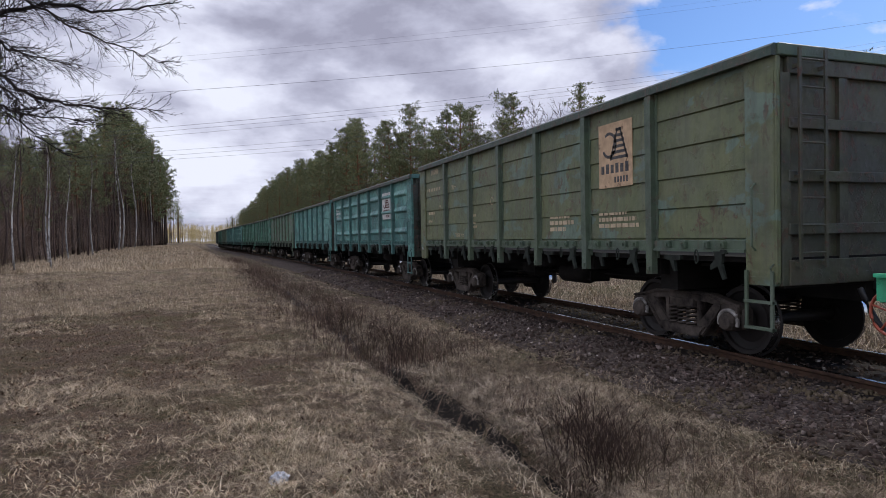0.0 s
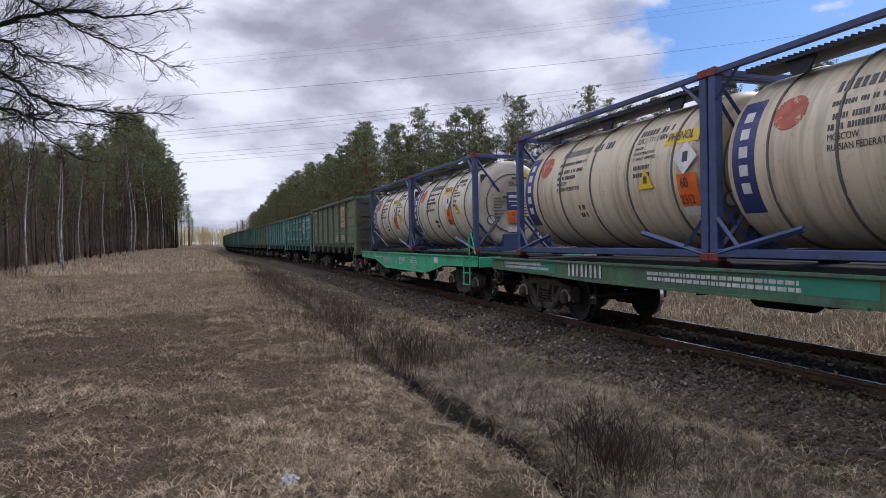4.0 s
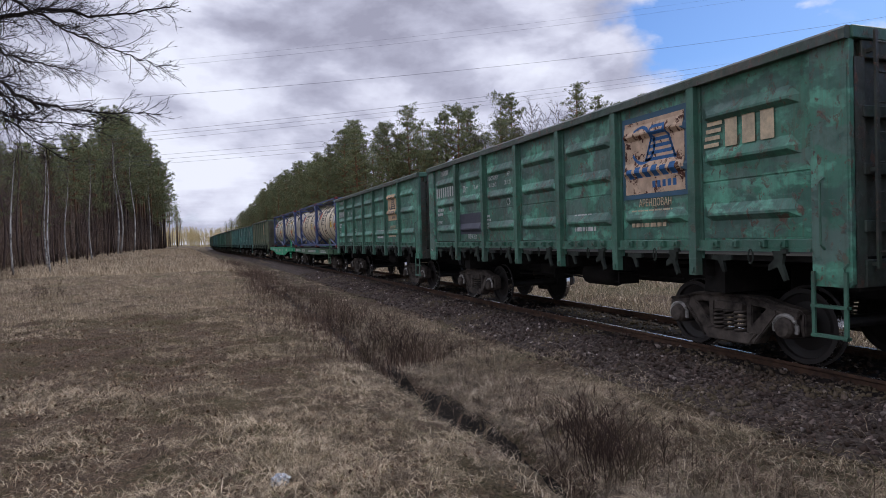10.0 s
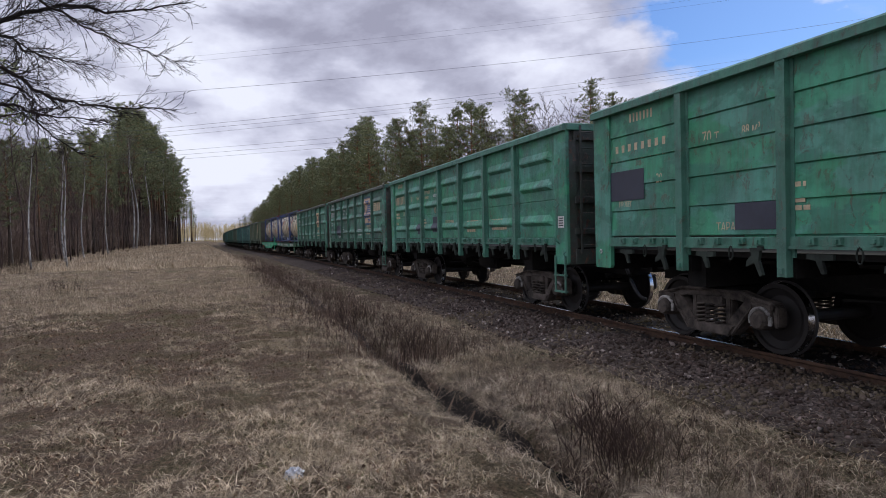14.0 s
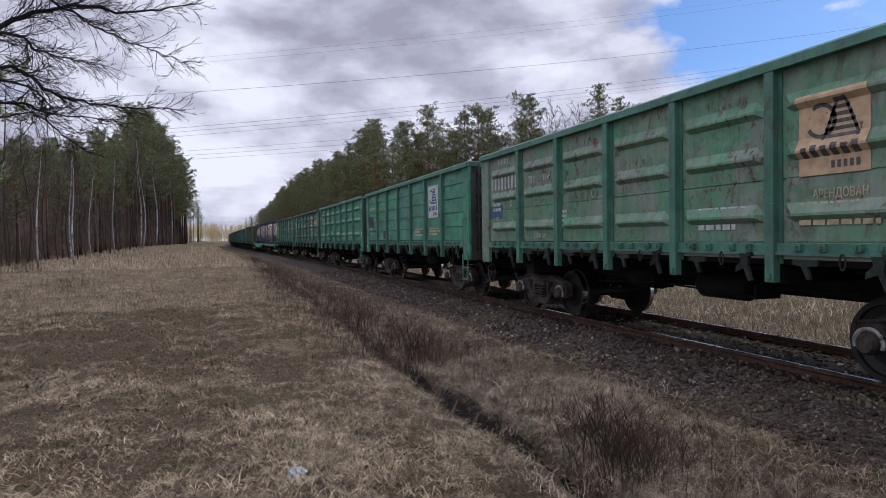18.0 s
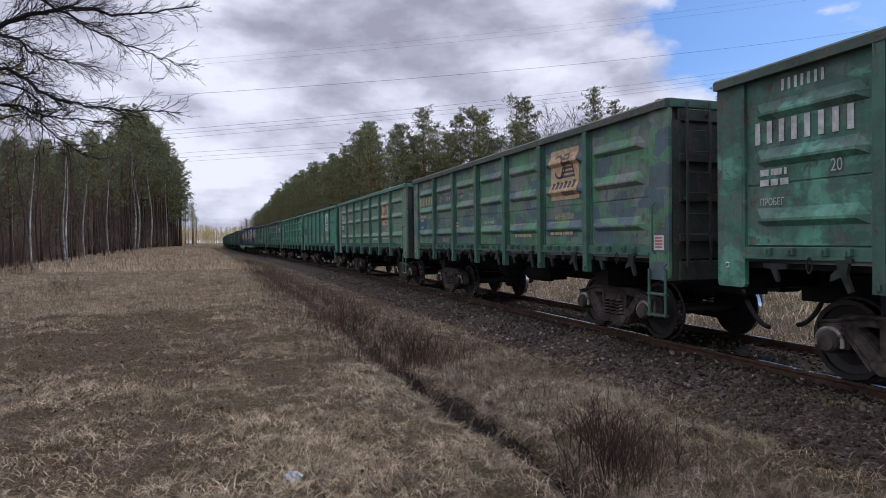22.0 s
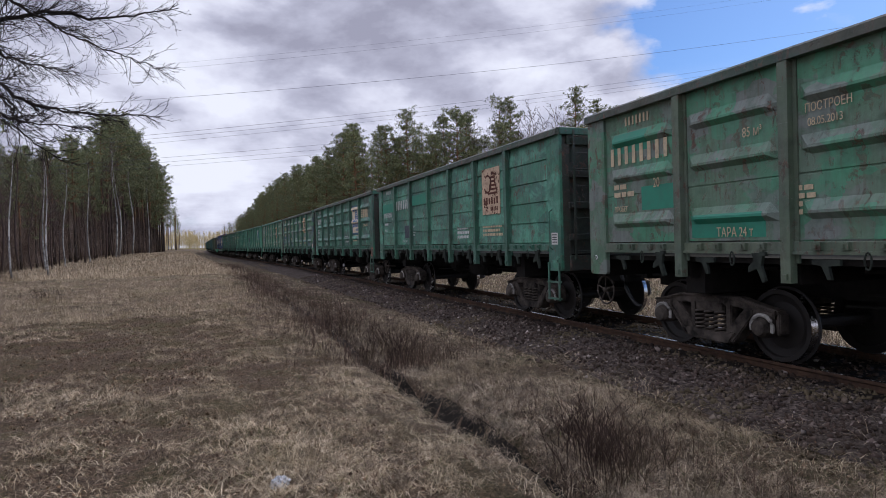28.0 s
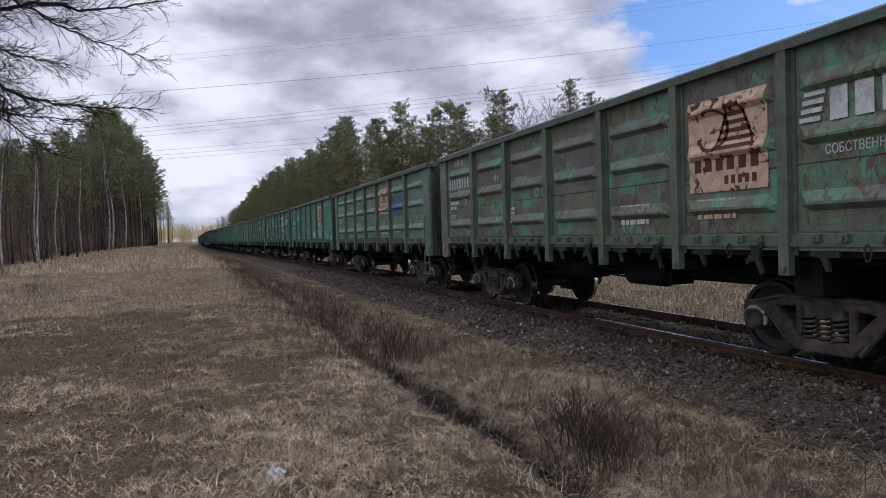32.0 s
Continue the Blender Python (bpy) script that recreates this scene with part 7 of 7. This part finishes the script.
def far_woods(name, spots, label, kinds=(0, 1, 3, 5)):
    """Many pines joined: trunks and crowns of woods too far off to count."""
    V, F, TV, TF = [], [], [], []
    nv = nt = 0
    for x, y, s, k in spots:
        me = PINES[k][2]
        co = np.empty(len(me.vertices) * 3, np.float32)
        me.vertices.foreach_get("co", co)
        co = co.reshape(-1, 4, 3)[rnd.randrange(4)::4].reshape(-1, 3)
        a = rnd.uniform(0, 6.28)
        c, sn = math.cos(a) * s, math.sin(a) * s
        co = np.stack([co[:, 0] * c - co[:, 1] * sn, co[:, 0] * sn + co[:, 1] * c, co[:, 2] * s], 1) + (x, y, ground_z(x, y))
        V.append(co)
        F.append(np.arange(len(co)).reshape(-1, 4) + nv)
        nv += len(co)
        h = HEIGHTS[k] * s * 0.92
        z = ground_z(x, y)
        q = np.array([(-0.16, 0, 0), (0.16, 0, 0), (0.08, 0, h), (-0.08, 0, h), (0, -0.16, 0), (0, 0.16, 0), (0, 0.08, h), (0, -0.08, h)]) + (x, y, z)
        TV.append(q)
        TF.append(np.array([(0, 1, 2, 3), (4, 5, 6, 7)]) + nt)
        nt += 8
    t = tagged(new(name), label, "forest", kind="stuff")
    part("crowns", soup("crowns", np.concatenate(V), np.concatenate(F)), NEEDLE, t)
    part("trunks", soup("trunks", np.concatenate(TV), np.concatenate(TF)), BARK, t)


spots = []
for k in range(170):
    x, y = -24 - rnd.random() * 14, 55 + 200 * rnd.random()
    j = rnd.choice((2, 4, 4, 4))
    spots.append((x, y, tall(x, y, j, rnd.uniform(0.45, 0.9)), j))
far_woods("deep_woods", spots, "dark pine wood behind the forest edge")
spots = []
for k in range(90):
    y = 95 + 220 * rnd.random()
    x = 33 - bend(y)[0] + rnd.random() * 18
    j = rnd.choice((0, 1, 3, 5))
    spots.append((x, y, tall(x, y, j, rnd.uniform(0.7, 0.95)), j))
for k in range(46):
    y = 320 + 180 * rnd.random()
    s = rnd.choice((-1, 1))
    x = (-8 - 0.018 * y if s < 0 else 16 - bend(y)[0]) + s * 14 * rnd.random()
    j = rnd.choice((0, 1, 3, 5))
    spots.append((x, y, tall(x, y, j, rnd.uniform(0.8, 1.0)), j))
far_woods("distant_woods", spots, "pine woods far along the railway")

# a pale birch wood closes the clearing far off
V, F = [], []
rng = np.random.default_rng(9)
n = 0
for k in range(420):
    x, y = rng.uniform(-34, 26), rng.uniform(505, 560)
    h = rng.uniform(8, 15)
    w = rng.uniform(0.07, 0.16)
    z = ground_z(x, y)
    V.append(np.array([(x - w, y, z), (x + w, y, z), (x + w * 0.4, y, z + h), (x - w * 0.4, y, z + h)]))
    F.append(np.arange(4)[None] + n)
    n += 4
    for j in range(60):
        a = np.array((x, y, z + h * rng.uniform(0.25, 1.0)))
        d = rng.normal(size=3) * (1, 0.6, 0.9) + (0, 0, 0.8)
        d *= rng.uniform(0.8, 2.0) / np.linalg.norm(d)
        V.append(np.array([a, a + (0.10, 0, 0), a + d + (0.05, 0, 0), a + d]))
        F.append(np.arange(4)[None] + n)
        n += 4
# warm sunshine is mixed into the pale tones of the birches
PALEWOOD = blade_material("sun_tinted_birch_wood", ((0.0, (0.52, 0.43, 0.20)), (0.5, (0.74, 0.63, 0.33)), (1.0, (0.86, 0.78, 0.52))), 0.2)
tagged(part("birch_wood", soup("birch_wood", np.concatenate(V), np.concatenate(F)), PALEWOOD), "pale sunlit birch wood at the end of the clearing", "forest", kind="stuff")

# ---- bare broadleaf tree whose branches hang into the view ----
def twig(bm, rng, p, d, ln, r, depth):
    """A wavering twig that forks again and again."""
    n = max(4, int(ln / 0.075))
    pts, dirs = [p.copy()], []
    turn = Vector(rng.normal(0, 0.05, 3))
    for k in range(n):
        turn = turn * 0.72 + Vector(rng.normal(0, 0.085, 3))
        d = (d + turn + Vector((0, 0, 0.012 * depth))).normalized()
        p = p + d * ln / n
        pts.append(p.copy())
        dirs.append(d.copy())
    tube(bm, pts, r, 4 if depth == 0 else 3, taper=max(0.25 * r, 0.0017))
    if depth >= 3:
        return
    count = int(ln / (0.125, 0.10, 0.16)[depth] + rng.random())
    for k in range(count):
        f = 0.18 + 0.80 * (k + rng.random()) / count
        q = min(int(f * n), n - 1)
        side = Vector(rng.normal(0, 1, 3))
        side = (side - side.dot(dirs[q]) * dirs[q]).normalized()
        nd = (dirs[q] + Vector((side.x, side.y, 0.6 * side.z)) * rng.uniform(0.45, 0.95)).normalized()
        twig(bm, rng, pts[q], nd, ln * (0.58 - 0.28 * f) * rng.uniform(0.6, 1.2), max(0.55 * r, 0.0024), depth + 1)


def limb(bm, rng, way, r0, r1, twigs):
    """A crooked limb through its bends, set with twigs on the outer part."""
    way = [Vector(w) for w in way]
    ends = [2 * way[0] - way[1]] + way + [2 * way[-1] - way[-2]]
    pts = []
    for k in range(len(way) - 1):
        a, b, c, e = ends[k:k + 4]
        for f in np.linspace(0, 1, 9)[:-1]:
            pts.append(0.5 * (2 * b + (c - a) * f + (2 * a - 5 * b + 4 * c - e) * f * f + (3 * b - a - 3 * c + e) * f ** 3) + Vector(rng.normal(0, 0.012, 3)))
    pts.append(way[-1])
    tube(bm, pts, r0, 7, taper=r1)
    for k in range(twigs):
        f = 0.24 + 0.76 * (k + rng.random()) / twigs
        q = min(int(f * (len(pts) - 1)), len(pts) - 2)
        d = (pts[q + 1] - pts[q]).normalized()
        side = Vector(rng.normal(0, 1, 3))
        side = (side - side.dot(d) * d).normalized()
        nd = (d + Vector((side.x, side.y, 0.7 * side.z)) * rng.uniform(0.5, 1.0)).normalized()
        twig(bm, rng, pts[q], nd, rng.uniform(0.35, 0.95) * (1.15 - 0.55 * f), 0.0085 - 0.004 * f, 0)


rng = np.random.default_rng(23)
oak = tagged(new("bare_broadleaf_tree"), "leafless tree with dark spreading branches over the clearing", "tree")
oak.matrix_basis = pose(-6.4, 9.6, ground_z(-6.4, 9.6))
bm, pts = stem(rng, 9.0, 0.19, 0.06, 0.01, 10, 10)
part("trunk", bm, OAKBARK, oak)
base = Vector((-6.4, 9.6, ground_z(-6.4, 9.6)))
for z, way, r0, r1, n in ((3.2, ((-3.05, 9.7, 4.4), (-2.1, 10.0, 4.92), (-1.25, 10.2, 5.0), (-0.3, 10.4, 5.3)), 0.046, 0.006, 56),
                          (3.6, ((-3.2, 9.5, 5.1), (-2.1, 9.8, 4.85), (-1.7, 9.9, 4.65), (-1.0, 9.8, 4.36), (-0.5, 9.7, 4.16)), 0.026, 0.004, 46),
                          (4.2, ((-3.1, 9.9, 5.3), (-2.0, 10.2, 5.5), (-1.0, 10.5, 5.6)), 0.026, 0.005, 40),
                          (3.3, ((-3.0, 9.6, 4.33), (-2.35, 9.9, 4.25), (-1.6, 10.2, 4.17)), 0.030, 0.004, 56),
                          (2.9, ((-3.0, 9.5, 3.9), (-2.15, 9.8, 3.64), (-1.45, 10.2, 3.62), (-0.6, 10.6, 3.7)), 0.032, 0.004, 60),
                          (2.7, ((-3.05, 9.6, 3.47), (-2.2, 10.0, 3.42), (-1.5, 10.5, 3.46)), 0.026, 0.004, 44),
                          (3.0, ((-2.8, 9.5, 3.76), (-2.25, 9.9, 3.25), (-1.9, 10.3, 2.95)), 0.022, 0.004, 30)):
    bm = bmesh.new()
    limb(bm, rng, [Vector((0, 0, z))] + [Vector(w) - base for w in way], r0, r1, n)
    part("branch", bm, OAKBARK, oak)

# ---- overhead wires that cross the clearing ----
WIRE = plain("dull_wire", (0.16, 0.16, 0.18), None, 0.5, 0.6)
for z0, z1, r in ((29.85, 9.15, 0.014), (36.2, 10.8, 0.006), (35.4, 10.5, 0.007), (27.14, 6.0, 0.012), (26.4, 5.8, 0.011), (25.9, 5.45, 0.009), (22.1, 5.05, 0.010), (21.2, 4.85, 0.010), (20.4, 4.65, 0.009)):
    bm = bmesh.new()
    line = [(95 - 135 * k / 40, 60, z0 + (z1 - z0) * k / 40) for k in range(41)]
    tube(bm, [(x, y, z + 0.00042 * (x + 9) * (x - 60)) for x, y, z in line], r, 5)
    tagged(part("overhead_wire", bm, WIRE), "thin dark overhead power wire across the sky", "power line", "overhead wires")


# ---- motion: the train draws away, slowing from 6 to 5 m/s ----
MARK = np.array([5.49, 11.62, 17.67, 23.61, 29.44, 35.14, 40.72, 46.18, 51.51, 56.73, 61.86, 66.90, 71.87, 76.78, 81.65, 86.49, 91.31, 96.14, 100.96, 105.81, 110.68,
                 115.58, 120.51, 125.48, 130.49, 135.54, 140.62, 145.73, 150.86, 156.02, 161.19, 166.36, 171.54])


def mark(t):
    """Place of the train's mark at t, with a smooth speed between the whole seconds."""
    k = min(int(t), 31)
    f = t - k
    a, b = MARK[k], MARK[k + 1]
    m0 = (MARK[min(k + 1, 32)] - MARK[max(k - 1, 0)]) / (2 if 0 < k else 1)
    m1 = (MARK[min(k + 2, 32)] - MARK[k]) / (2 if k < 31 else 1)
    return (2 * f ** 3 - 3 * f * f + 1) * a + (f ** 3 - 2 * f * f + f) * m0 + (3 * f * f - 2 * f ** 3) * b + (f ** 3 - f * f) * m1


def on_track(y, z=0.0):
    dx, sl = bend(y)
    return pose(XC - dx, y, z, 0, 0, math.degrees(math.atan(sl)))


def motions():
    for thing, c, z in TRAIN:
        walk(thing, [(t, on_track(mark(t) + c, z)) for t in range(33)])
    steps = [k / 10 for k in range(321)]
    turns = [math.degrees(mark(t) / 0.476) for t in steps]
    for wheelset, y, c in WHEELS:
        walk(wheelset, [(t, pose(0, y, 0.476, -a)) for t, a in zip(steps, turns)])


motions()
